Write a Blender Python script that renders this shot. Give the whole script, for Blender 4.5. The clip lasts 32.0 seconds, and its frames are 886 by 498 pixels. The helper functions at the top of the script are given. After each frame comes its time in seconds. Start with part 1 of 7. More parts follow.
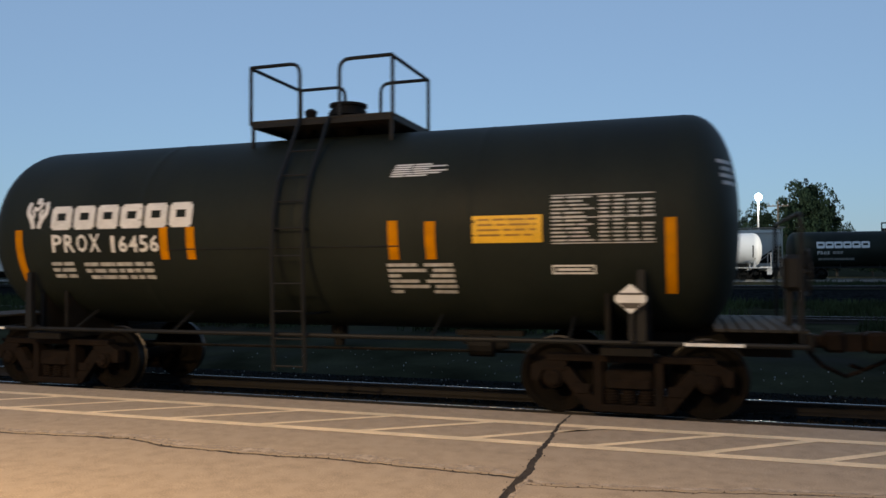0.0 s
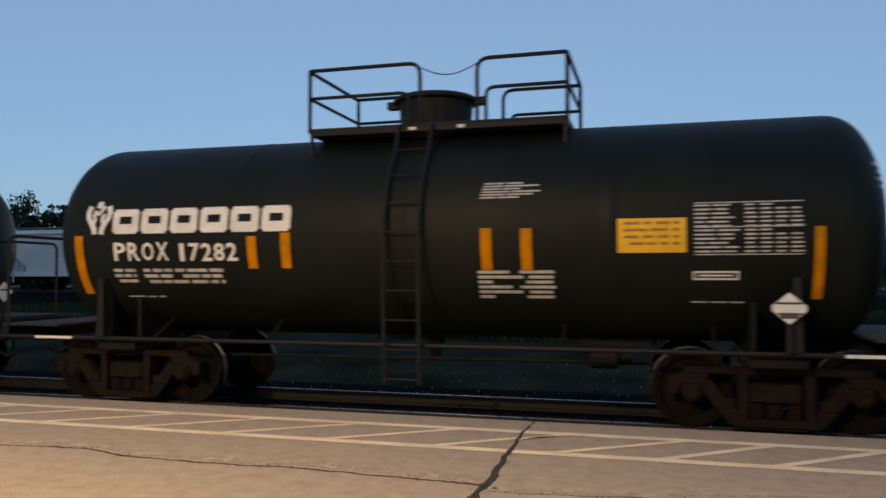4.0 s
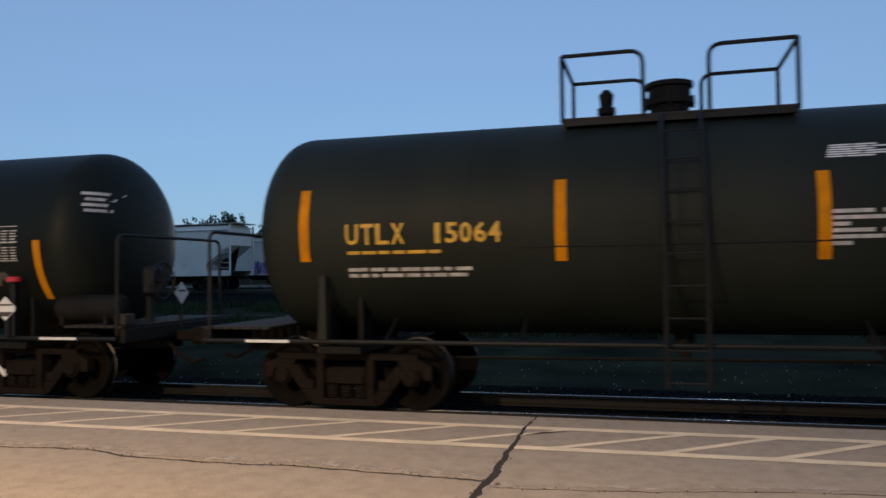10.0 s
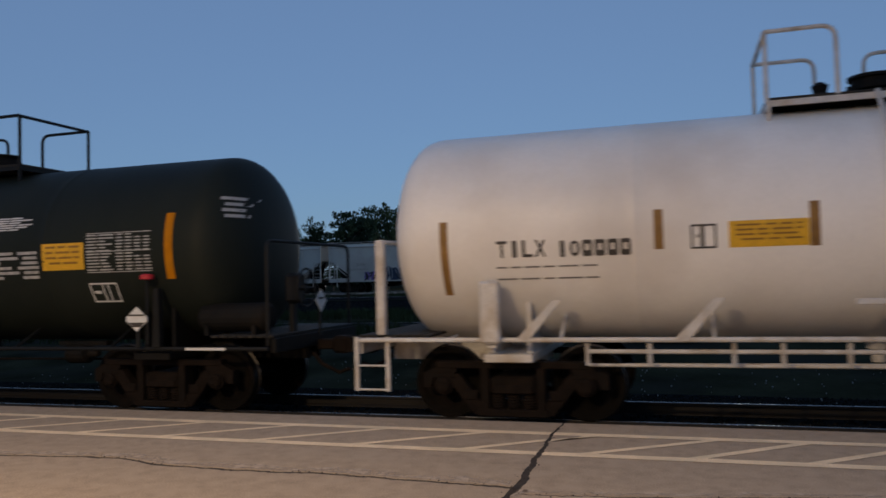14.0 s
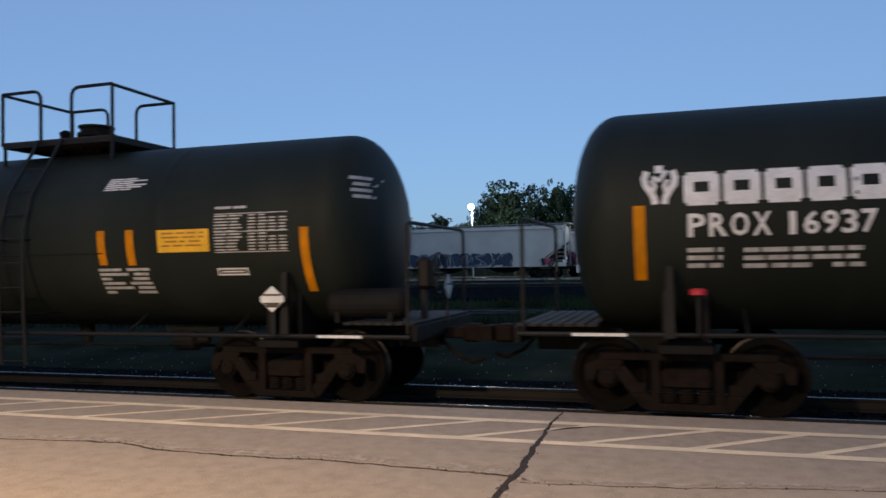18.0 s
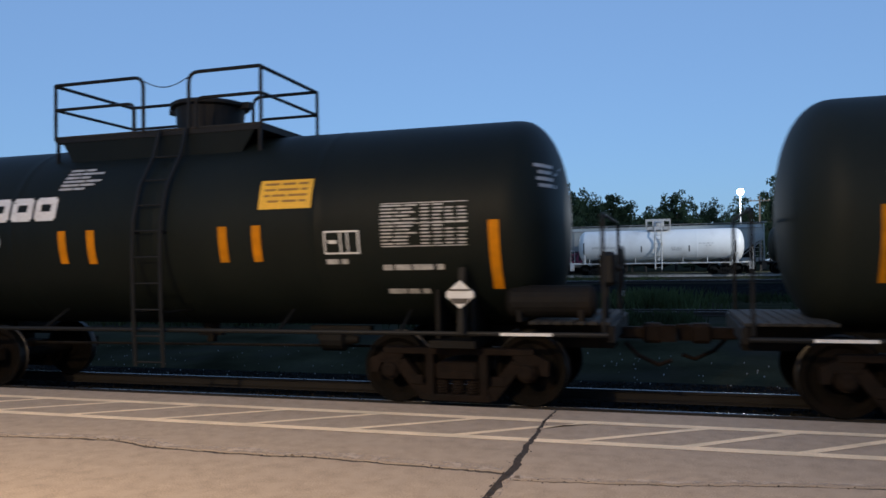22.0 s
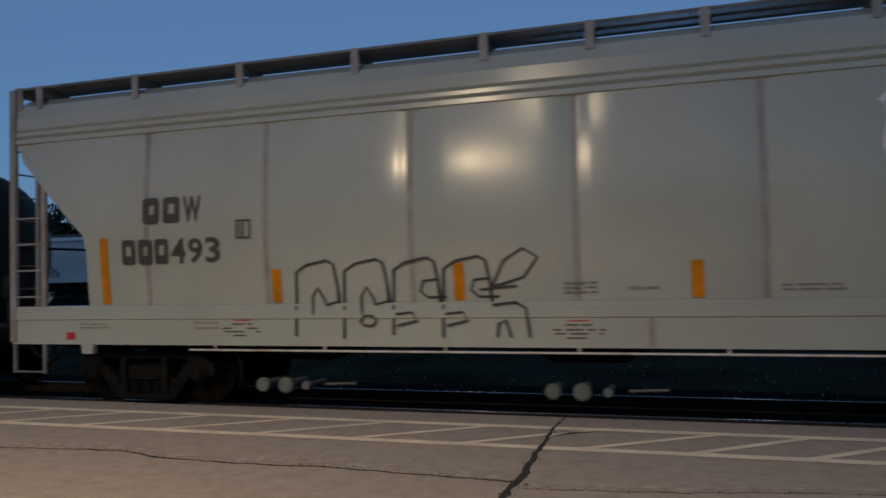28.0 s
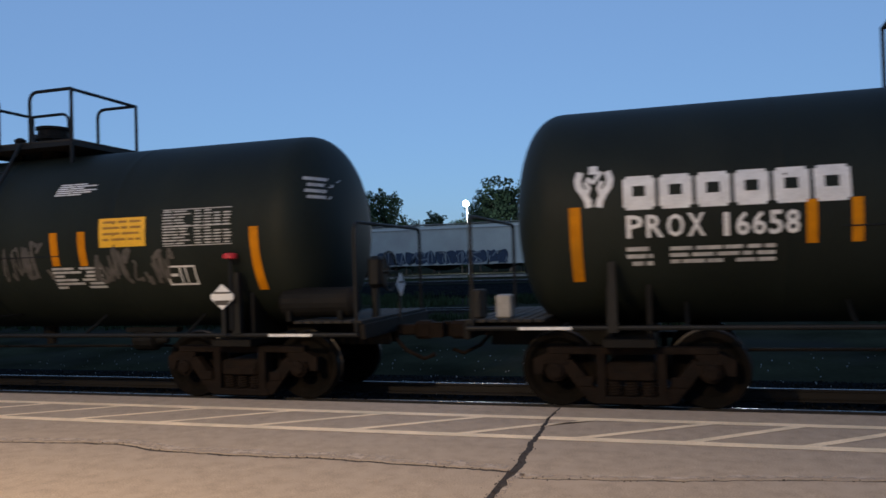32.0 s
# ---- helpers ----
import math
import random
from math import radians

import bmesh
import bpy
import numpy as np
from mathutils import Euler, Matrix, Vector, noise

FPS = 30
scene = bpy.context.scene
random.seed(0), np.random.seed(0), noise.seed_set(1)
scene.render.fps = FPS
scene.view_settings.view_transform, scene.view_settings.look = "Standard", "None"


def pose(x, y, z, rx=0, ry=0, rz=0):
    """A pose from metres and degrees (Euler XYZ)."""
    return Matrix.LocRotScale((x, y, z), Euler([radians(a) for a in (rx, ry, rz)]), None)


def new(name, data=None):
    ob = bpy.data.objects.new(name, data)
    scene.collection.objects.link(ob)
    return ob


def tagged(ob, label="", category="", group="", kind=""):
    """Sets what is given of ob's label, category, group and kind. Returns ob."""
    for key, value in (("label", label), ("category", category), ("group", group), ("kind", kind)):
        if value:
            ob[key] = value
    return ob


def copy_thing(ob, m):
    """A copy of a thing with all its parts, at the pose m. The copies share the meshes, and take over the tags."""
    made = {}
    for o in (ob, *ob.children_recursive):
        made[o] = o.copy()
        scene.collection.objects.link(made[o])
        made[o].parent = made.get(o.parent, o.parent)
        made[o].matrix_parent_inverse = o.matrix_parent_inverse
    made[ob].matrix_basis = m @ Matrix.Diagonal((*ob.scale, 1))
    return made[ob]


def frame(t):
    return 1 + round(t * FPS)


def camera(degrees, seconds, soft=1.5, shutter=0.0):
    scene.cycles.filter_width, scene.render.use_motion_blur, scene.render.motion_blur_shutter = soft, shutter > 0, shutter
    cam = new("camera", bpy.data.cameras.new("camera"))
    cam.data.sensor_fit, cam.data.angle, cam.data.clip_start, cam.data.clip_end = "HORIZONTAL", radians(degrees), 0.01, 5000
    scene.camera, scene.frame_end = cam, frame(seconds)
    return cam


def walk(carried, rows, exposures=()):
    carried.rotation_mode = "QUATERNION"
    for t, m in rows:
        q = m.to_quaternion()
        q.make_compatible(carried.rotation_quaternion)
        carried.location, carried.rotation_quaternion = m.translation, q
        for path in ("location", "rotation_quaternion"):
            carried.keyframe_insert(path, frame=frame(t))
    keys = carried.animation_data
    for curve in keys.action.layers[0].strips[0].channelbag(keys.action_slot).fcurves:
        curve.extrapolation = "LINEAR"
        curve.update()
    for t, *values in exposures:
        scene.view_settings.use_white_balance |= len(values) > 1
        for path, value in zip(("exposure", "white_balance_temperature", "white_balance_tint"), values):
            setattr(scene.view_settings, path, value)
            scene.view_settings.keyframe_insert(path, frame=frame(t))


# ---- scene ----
# ---- camera and its path ----
EYE = 1.67
PATH = [
    (0, 18.04, 1.48, 0.29), (0.5, 17.66, 1.43, 0.28), (1, 17.45, 1.44, 0.24), (1.5, 17.54, 1.53, 0.64), (2, 16.92, 1.68, 0.83),
    (2.5, 16.67, 1.73, 0.57), (3, 16.28, 1.47, 0.89), (3.5, 15.53, 1.66, 0.49), (4, 15.43, 2.00, 0.06), (4.5, 15.62, 2.03, -0.04),
    (6.5, 15.39, 1.97, 0.28), (7, 15.23, 1.95, 0.45), (7.5, 15.24, 2.05, 0.49), (8, 15.52, 2.23, 0.58), (8.5, 15.65, 2.24, 0.83),
    (9, 15.36, 2.06, 0.73), (9.5, 15.44, 1.80, 0.57), (10, 15.43, 1.76, 0.76), (10.5, 15.26, 1.89, 0.86), (11, 15.00, 2.05, 0.66),
    (11.5, 14.47, 1.87, 0.89), (12, 13.94, 1.70, 0.81), (12.5, 14.07, 1.71, 0.80), (13, 15.20, 2.08, 1.14), (13.5, 17.23, 2.37, 1.53),
    (15.5, 17.37, 1.76, 1.52), (16, 17.45, 1.53, 1.23), (16.5, 17.31, 1.62, 0.86), (17, 17.32, 1.50, 0.76), (17.5, 17.40, 1.47, 0.99),
    (18, 17.36, 1.42, 0.96), (18.5, 17.33, 1.23, 1.02), (19, 17.29, 0.98, 1.00), (19.5, 17.29, 0.80, 0.85), (20, 17.20, 0.86, 0.82),
    (20.5, 17.08, 0.97, 1.05), (21, 17.02, 1.20, 0.86), (21.5, 16.89, 1.24, 0.68), (22, 16.91, 1.26, 0.83), (22.5, 16.79, 1.37, 0.88),
    (23, 16.90, 1.65, 0.52), (23.5, 16.87, 1.66, 0.66), (24, 16.73, 1.56, 0.48), (24.5, 16.84, 1.28, 0.65), (25, 16.75, 1.05, 0.72),
    (25.5, 16.80, 0.99, 0.63), (26, 16.78, 1.02, 0.80), (26.5, 16.86, 1.28, 1.05), (28.5, 17.48, 1.88, 1.34), (29, 17.19, 1.81, 1.24),
    (29.5, 17.21, 1.66, 1.31), (30, 17.12, 1.60, 1.30), (30.5, 17.12, 1.49, 1.46), (31, 17.04, 1.33, 1.41), (31.5, 17.07, 1.23, 1.74),
    (32, 17.03, 1.19, 1.71),
]
cam = camera(60.4, 32.0, soft=1.55, shutter=0.27)
walk(cam, [(t, pose(0, 0, EYE, 90 + pitch, roll, yaw)) for t, yaw, pitch, roll in PATH],
     exposures=[(0.0, 0.03, 7950, 7), (4.0, 0.03, 7800, 7), (7.0, 0.0, 7550, 6), (10.0, 0.0, 7050, 8), (12.0, 0.0, 7000, 9), (13.0, 0.12, 6850, 10), (13.4, -0.05, 6750, 10), (14.3, -1.0, 6800, 10),
                (15.5, -1.47, 6550, 8), (16.0, -1.38, 6550, 8), (16.4, -0.8, 6700, 9), (17.0, -0.25, 6800, 10), (18.0, -0.05, 6700, 10), (19.0, -0.05, 6650, 10), (22.0, -0.03, 6450, 8), (23.0, -0.12, 6350, 8), (24.0, 0.05, 6250, 8),
                (25.0, -0.1, 6150, 8), (26.4, -0.1, 6200, 8), (27.4, -0.95, 6050, 6), (28.6, -1.07, 5900, 5), (29.0, -1.08, 6050, 5), (29.5, -1.0, 6150, 6), (30.0, -0.62, 6350, 8), (30.5, -0.3, 6350, 8),
                (31.0, 0.0, 6650, 8), (32.0, -0.14, 6450, 8)])

# ---- world and lamps ----
world = bpy.data.worlds.new("dusk_sky")
scene.world = world
world.use_nodes = True
wn, wl = world.node_tree.nodes, world.node_tree.links
sky = wn.new("ShaderNodeTexSky")
sky.sky_type, sky.sun_disc = "NISHITA", False
sky.sun_elevation, sky.sun_rotation = radians(6.5), radians(165)
sky.air_density, sky.dust_density, sky.ozone_density = 1.0, 0.25, 4.5
haze = wn.new("ShaderNodeHueSaturation")
haze.inputs["Hue"].default_value, haze.inputs["Saturation"].default_value = 0.5, 0.85
wl.new(sky.outputs[0], haze.inputs["Color"])
veil = wn.new("ShaderNodeMix")
veil.data_type = "RGBA"
veil.inputs["Factor"].default_value, veil.inputs["B"].default_value = 0.62, (1.03, 1.82, 3.5, 1)
wl.new(haze.outputs[0], veil.inputs["A"])
wl.new(veil.outputs["Result"], wn["Background"].inputs[0])
wn["Background"].inputs[1].default_value = 0.213


def lamp(name, kind, place, watts, colour, size):
    data = bpy.data.lights.new(name, kind)
    data.energy, data.color = watts, colour
    data.shadow_soft_size = size
    ob = new(name, data)
    ob.location = place
    return ob


# the second, higher lamp is added as fill for the upper car sides
LAMPS = ((-5.6, -4.0, 6.9, 12800.0, 176), (-4.2, -6.0, 10.5, 3400.0, 162))
for x, y, z, watts, spread in LAMPS:
    ob = lamp("platform_light", "SPOT", (x, y, z - 0.2), watts, (1.0, 0.70, 0.40), 0.05)
    ob.data.spot_size, ob.data.spot_blend = radians(spread), 1.0
MASTS = ((7.85, 99.6, 10.35), (-26.85, 99.6, 10.05))
for x, y, z in MASTS:
    lamp("yard_light", "POINT", (x, y - 0.7, z - 1.15), 5200.0, (0.95, 0.97, 1.0), 0.3)
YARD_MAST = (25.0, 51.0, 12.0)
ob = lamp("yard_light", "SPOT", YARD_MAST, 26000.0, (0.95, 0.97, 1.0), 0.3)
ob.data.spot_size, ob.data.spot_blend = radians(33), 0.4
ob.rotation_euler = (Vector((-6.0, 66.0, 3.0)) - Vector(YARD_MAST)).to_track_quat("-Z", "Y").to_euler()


# ---- materials ----
def material(name, colour, rough=0.6, metal=0.0, vary=0.25, scale=3.0, fine=40.0, bump=0.15, dirt=None, spec=0.5, streak=1.0, grain=0.45):
    """A procedural surface: two scales of tone, a dirt colour in patches, fine relief."""
    m = bpy.data.materials.new(name)
    m.use_nodes = True
    n, l = m.node_tree.nodes, m.node_tree.links
    b = n["Principled BSDF"]
    b.inputs["Metallic"].default_value = metal
    b.inputs["Specular IOR Level"].default_value = spec
    co = n.new("ShaderNodeTexCoord")
    mp = n.new("ShaderNodeMapping")
    mp.inputs["Scale"].default_value = (1, 1, streak)
    l.new(co.outputs["Object"], mp.inputs["Vector"])
    big = n.new("ShaderNodeTexNoise")
    big.inputs["Scale"].default_value, big.inputs["Detail"].default_value = scale, 6
    small = n.new("ShaderNodeTexNoise")
    small.inputs["Scale"].default_value, small.inputs["Detail"].default_value = fine, 4
    for t in (big, small):
        l.new(mp.outputs[0], t.inputs["Vector"])
    info = n.new("ShaderNodeObjectInfo")
    c = Vector(colour[:3])
    ramp = n.new("ShaderNodeValToRGB")
    ramp.color_ramp.elements[0].position, ramp.color_ramp.elements[1].position = 0.3, 0.72
    ramp.color_ramp.elements[0].color = (*(c * (1 - vary)), 1)
    ramp.color_ramp.elements[1].color = (*(c * (1 + vary)), 1)
    l.new(big.outputs["Fac"], ramp.inputs[0])
    mix = n.new("ShaderNodeMix")
    mix.data_type, mix.blend_type = "RGBA", "MULTIPLY"
    mix.inputs["Factor"].default_value = grain
    tone = n.new("ShaderNodeValToRGB")
    tone.color_ramp.elements[0].position, tone.color_ramp.elements[1].position = 0.35, 0.65
    tone.color_ramp.elements[0].color, tone.color_ramp.elements[1].color = (0.62, 0.62, 0.62, 1), (1, 1, 1, 1)
    l.new(small.outputs["Fac"], tone.inputs[0])
    l.new(ramp.outputs[0], mix.inputs["A"])
    l.new(tone.outputs[0], mix.inputs["B"])
    out = mix.outputs["Result"]
    if dirt:
        patch = n.new("ShaderNodeTexNoise")
        patch.inputs["Scale"].default_value, patch.inputs["Detail"].default_value = scale * 0.55, 8
        shift = n.new("ShaderNodeVectorMath")
        shift.operation = "ADD"
        l.new(mp.outputs[0], shift.inputs[0])
        l.new(info.outputs["Random"], shift.inputs[1])
        l.new(shift.outputs[0], patch.inputs["Vector"])
        where = n.new("ShaderNodeValToRGB")
        where.color_ramp.elements[0].position, where.color_ramp.elements[1].position = 0.48, 0.72
        l.new(patch.outputs["Fac"], where.inputs[0])
        soil = n.new("ShaderNodeMix")
        soil.data_type = "RGBA"
        soil.inputs["B"].default_value = (*dirt, 1)
        l.new(where.outputs[0], soil.inputs["Factor"])
        l.new(out, soil.inputs["A"])
        out = soil.outputs["Result"]
    l.new(out, b.inputs["Base Color"])
    gloss = n.new("ShaderNodeMapRange")
    gloss.inputs["To Min"].default_value, gloss.inputs["To Max"].default_value = max(rough - 0.1, 0.05), min(rough + 0.12, 1)
    l.new(big.outputs["Fac"], gloss.inputs["Value"])
    l.new(gloss.outputs[0], b.inputs["Roughness"])
    if bump:
        bp = n.new("ShaderNodeBump")
        bp.inputs["Strength"].default_value, bp.inputs["Distance"].default_value = bump, 0.01
        l.new(small.outputs["Fac"], bp.inputs["Height"])
        l.new(bp.outputs[0], b.inputs["Normal"])
    return m


def glow(name, colour, strength):
    m = bpy.data.materials.new(name)
    m.use_nodes = True
    b = m.node_tree.nodes["Principled BSDF"]
    b.inputs["Base Color"].default_value = (*colour, 1)
    b.inputs["Emission Color"].default_value = (*colour, 1)
    b.inputs["Emission Strength"].default_value = strength
    return m


BLACK = material("black_tank_paint", (0.0108, 0.0145, 0.0118), 0.55, vary=0.25, scale=0.9, fine=22, bump=0.04, dirt=(0.0172, 0.0213, 0.0170), spec=0.13, grain=0.35, streak=0.35)
GLOSS_BLACK = material("clean_black_tank_paint", (0.0062, 0.0090, 0.0078), 0.5, vary=0.2, scale=0.9, fine=22, bump=0.03, dirt=(0.010, 0.013, 0.0105), spec=0.12, grain=0.3, streak=0.35)
WHITE = material("white_tank_paint", (0.84, 0.82, 0.78), 0.45, vary=0.05, scale=0.8, fine=18, bump=0.02, dirt=(0.62, 0.58, 0.53), grain=0.08)
GREY = material("grey_hopper_paint", (0.345, 0.375, 0.338), 0.21, vary=0.06, scale=0.7, fine=20, bump=0.02, dirt=(0.30, 0.315, 0.285), grain=0.1)
WORN_PANEL = material("worn_pale_panel", (0.40, 0.41, 0.42), 0.5, vary=0.45, scale=2.2, fine=30, bump=0.03, dirt=(0.2, 0.205, 0.21), spec=0.3)
WALK_GREY = material("dull_walkway_steel", (0.15, 0.172, 0.18), 0.7, vary=0.15, scale=4, fine=30, bump=0.1, dirt=(0.10, 0.095, 0.085))
PALE = material("pale_grey_hopper_paint", (0.37, 0.385, 0.365), 0.6, vary=0.1, scale=0.6, fine=14, bump=0.03, dirt=(0.28, 0.275, 0.265))
PALE_WARM = material("off_white_hopper_paint", (0.60, 0.59, 0.55), 0.6, vary=0.08, scale=0.6, fine=14, bump=0.03, dirt=(0.45, 0.43, 0.40))
STEEL_DARK = material("dark_underframe_steel", (0.0085, 0.0085, 0.0083), 0.7, vary=0.35, scale=5, fine=50, bump=0.2, dirt=(0.013, 0.0105, 0.0085), spec=0.12)
PIPE_DARK = material("dark_painted_pipe", (0.0082, 0.0088, 0.0090), 0.6, vary=0.25, scale=6, fine=50, bump=0.08, spec=0.25)
PIPE_WHITE = material("white_painted_pipe", (0.6, 0.58, 0.55), 0.5, vary=0.12, scale=6, fine=40, bump=0.08, dirt=(0.35, 0.28, 0.2))
PIPE_GREY = material("grey_painted_steel", (0.27, 0.27, 0.26), 0.5, vary=0.15, scale=5, fine=40, bump=0.08, dirt=(0.2, 0.17, 0.14))
GRATING = material("weathered_grating", (0.015, 0.014, 0.011), 0.85, vary=0.4, scale=8, fine=60, bump=0.3, dirt=(0.025, 0.02, 0.015))
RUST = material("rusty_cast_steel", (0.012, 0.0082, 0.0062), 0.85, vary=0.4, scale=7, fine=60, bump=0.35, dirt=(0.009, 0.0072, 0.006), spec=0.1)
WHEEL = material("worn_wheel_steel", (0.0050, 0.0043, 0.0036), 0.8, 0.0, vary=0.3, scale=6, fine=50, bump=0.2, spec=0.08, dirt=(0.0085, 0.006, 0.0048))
TREAD = material("polished_tread", (0.045, 0.042, 0.04), 0.45, 1.0, vary=0.2, scale=9, fine=60, bump=0.03)
ORANGE = material("orange_reflective_tape", (0.54, 0.20, 0.004), 0.6, vary=0.2, scale=5, fine=60, bump=0.03, dirt=(0.36, 0.15, 0.008), spec=0.08)
# the orange tape again, with the white car's shade mixed into its colour
SHADED_TAPE = material("shaded_reflective_tape", (0.26, 0.135, 0.03), 0.6, vary=0.3, scale=5, fine=60, bump=0.03)
WORN_TAPE = material("faded_reflective_tape", (0.62, 0.42, 0.24), 0.5, vary=0.25, scale=6, fine=60, bump=0.03)
YELLOW = material("yellow_warning_panel", (0.74, 0.42, 0.02), 0.5, vary=0.1, scale=4, fine=50, bump=0.02)
PANEL_PRINT = material("brown_panel_print", (0.30, 0.15, 0.015), 0.55, vary=0.2, scale=8, fine=60, bump=0.02)
YELLOW_TEXT = material("yellow_lettering", (0.55, 0.33, 0.03), 0.55, vary=0.2, scale=8, fine=60, bump=0.02)
FADED_TEXT = material("faded_dark_lettering", (0.2, 0.19, 0.18), 0.6, vary=0.25, scale=8, fine=60, bump=0.02)
DARK_TEXT = material("dark_lettering", (0.05, 0.045, 0.04), 0.6, vary=0.2, scale=8, fine=60, bump=0.02)
LETTER = material("white_lettering", (0.66, 0.675, 0.675), 0.55, vary=0.12, scale=6, fine=50, bump=0.02)
LETTER_WORN = material("worn_white_lettering", (0.40, 0.405, 0.40), 0.6, vary=0.3, scale=12, fine=70, bump=0.02)
RED = material("red_flag_paint", (0.44, 0.02, 0.032), 0.5, vary=0.15, scale=8, fine=50, bump=0.02)
SPRAY_GREY = material("faded_spray_paint", (0.068, 0.064, 0.058), 0.6, vary=0.4, scale=9, fine=40, bump=0.02)
SPRAY_PALE = material("pale_spray_paint", (0.12, 0.14, 0.17), 0.6, vary=0.3, scale=9, fine=40, bump=0.02)
SPRAY_BLACK = material("black_spray_paint", (0.03, 0.03, 0.03), 0.6, vary=0.3, scale=9, fine=40, bump=0.02)
SPRAY_BLUE = material("blue_spray_paint", (0.014, 0.028, 0.06), 0.6, vary=0.4, scale=5, fine=40, bump=0.02)
SPRAY_VIOLET = material("violet_spray_paint", (0.16, 0.11, 0.30), 0.6, vary=0.4, scale=7, fine=40, bump=0.02)
SPRAY_RED = material("red_spray_paint", (0.30, 0.05, 0.10), 0.6, vary=0.4, scale=5, fine=40, bump=0.02)
BLUE = material("navy_emblem_paint", (0.05, 0.05, 0.22), 0.5, vary=0.1, scale=6, fine=40, bump=0.02)
PINK = material("faded_red_emblem_paint", (0.62, 0.33, 0.33), 0.5, vary=0.12, scale=6, fine=40, bump=0.02)
GREEN_TAG = material("green_tag_paint", (0.2, 0.5, 0.14), 0.5, vary=0.2, scale=8, fine=40, bump=0.02)
CONCRETE = material("weathered_concrete", (0.412, 0.329, 0.246), 0.9, vary=0.15, scale=7.0, fine=75, bump=0.4, dirt=(0.37, 0.298, 0.226), spec=0.3, grain=0.9)
STRIPE = material("worn_yellow_road_paint", (0.85, 0.675, 0.46), 0.75, vary=0.14, scale=4, fine=45, bump=0.2, dirt=(0.58, 0.49, 0.34))
PALE_EDGE = material("pale_spalled_concrete", (0.55, 0.46, 0.37), 0.9, vary=0.15, scale=9.0, fine=60, bump=0.5, spec=0.3, grain=0.7)
pn, pl = PALE_EDGE.node_tree.nodes, PALE_EDGE.node_tree.links
spots, cover, where = pn.new("ShaderNodeTexNoise"), pn.new("ShaderNodeValToRGB"), pn.new("ShaderNodeTexCoord")
spots.inputs["Scale"].default_value, spots.inputs["Detail"].default_value = 7.0, 10
cover.color_ramp.elements[0].position, cover.color_ramp.elements[1].position = 0.36, 0.62
cover.color_ramp.elements[1].color = (0.75, 0.75, 0.75, 1)
pl.new(where.outputs["Object"], spots.inputs["Vector"])
pl.new(spots.outputs["Fac"], cover.inputs[0])
pl.new(cover.outputs[0], pn["Principled BSDF"].inputs["Alpha"])
JOINT = material("dark_joint_filler", (0.035, 0.027, 0.022), 0.95, vary=0.4, scale=9, fine=60, bump=0.5)
# darker than real stone: the shade under the train is in this colour
BALLAST = material("shade_grey_ballast", (0.013, 0.0145, 0.015), 0.95, vary=0.6, scale=5, fine=22, bump=1.0, spec=0.0, grain=0.9)
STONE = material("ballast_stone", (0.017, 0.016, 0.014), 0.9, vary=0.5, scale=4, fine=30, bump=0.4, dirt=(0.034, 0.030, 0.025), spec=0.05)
# pale colour imitates ballast specks that catch the light
PALE_STONE = material("pale_stone_chip", (0.36, 0.36, 0.34), 0.7, vary=0.3, scale=6, fine=30, bump=0.2)
RAIL = material("rail_steel", (0.009, 0.0072, 0.006), 0.8, 0.0, vary=0.3, scale=6, fine=40, bump=0.2)
RAILTOP = material("polished_rail_head", (0.27, 0.27, 0.27), 0.28, 1.0, vary=0.1, scale=6, fine=40, bump=0.02)
# rail steel paled so the yard lamp's light is in its colour
LIT_RAIL = material("lamplit_rail_steel", (0.30, 0.29, 0.27), 0.7, 0.0, vary=0.3, scale=3, fine=30, bump=0.1)
TIE = material("creosoted_tie_wood", (0.05, 0.04, 0.032), 0.9, vary=0.4, scale=4, fine=40, bump=0.5)
EARTH = material("weedy_ground", (0.030, 0.031, 0.019), 0.95, vary=0.5, scale=0.5, fine=9, bump=0.8, dirt=(0.03, 0.029, 0.026), spec=0.0)
GRASS = material("dusk_grass", (0.034, 0.050, 0.022), 0.95, vary=0.55, scale=0.35, fine=8, bump=0.0, spec=0.1)
WEED = material("green_weed", (0.055, 0.085, 0.036), 0.9, vary=0.5, scale=0.6, fine=8, bump=0.0, spec=0.1)
LEAF = material("tree_leaf", (0.026, 0.047, 0.027), 0.8, vary=0.4, scale=0.5, fine=6, bump=0.0, spec=0.1)
BARK = material("tree_bark", (0.06, 0.05, 0.04), 0.9, vary=0.35, scale=3, fine=20, bump=0.5)
GALV = material("galvanised_steel", (0.35, 0.36, 0.37), 0.45, 0.7, vary=0.15, scale=5, fine=40, bump=0.05)
RUBBER = material("black_rubber", (0.02, 0.02, 0.02), 0.8, vary=0.2, scale=9, fine=50, bump=0.2)
LIT = glow("lamp_lens", (1.0, 0.98, 0.95), 60.0)
LIT_WARM = glow("warm_lamp_lens", (1.0, 0.75, 0.5), 430.0)


# ---- mesh tools ----
def part(name, bm, mat, parent=None, label="", smooth=False):
    """One mesh object from a bmesh, under a thing or a part."""
    me = bpy.data.meshes.new(name)
    bmesh.ops.recalc_face_normals(bm, faces=bm.faces)
    if smooth:
        for f in bm.faces:
            f.smooth = True
    bm.to_mesh(me)
    bm.free()
    me.materials.append(mat)
    ob = new(name, me)
    ob.parent = parent
    if label:
        ob["label"] = label
    return ob


def thing(name, place, label, category, group="", kind=""):
    ob = new(name)
    ob.location = place
    return tagged(ob, label, category, group, kind)


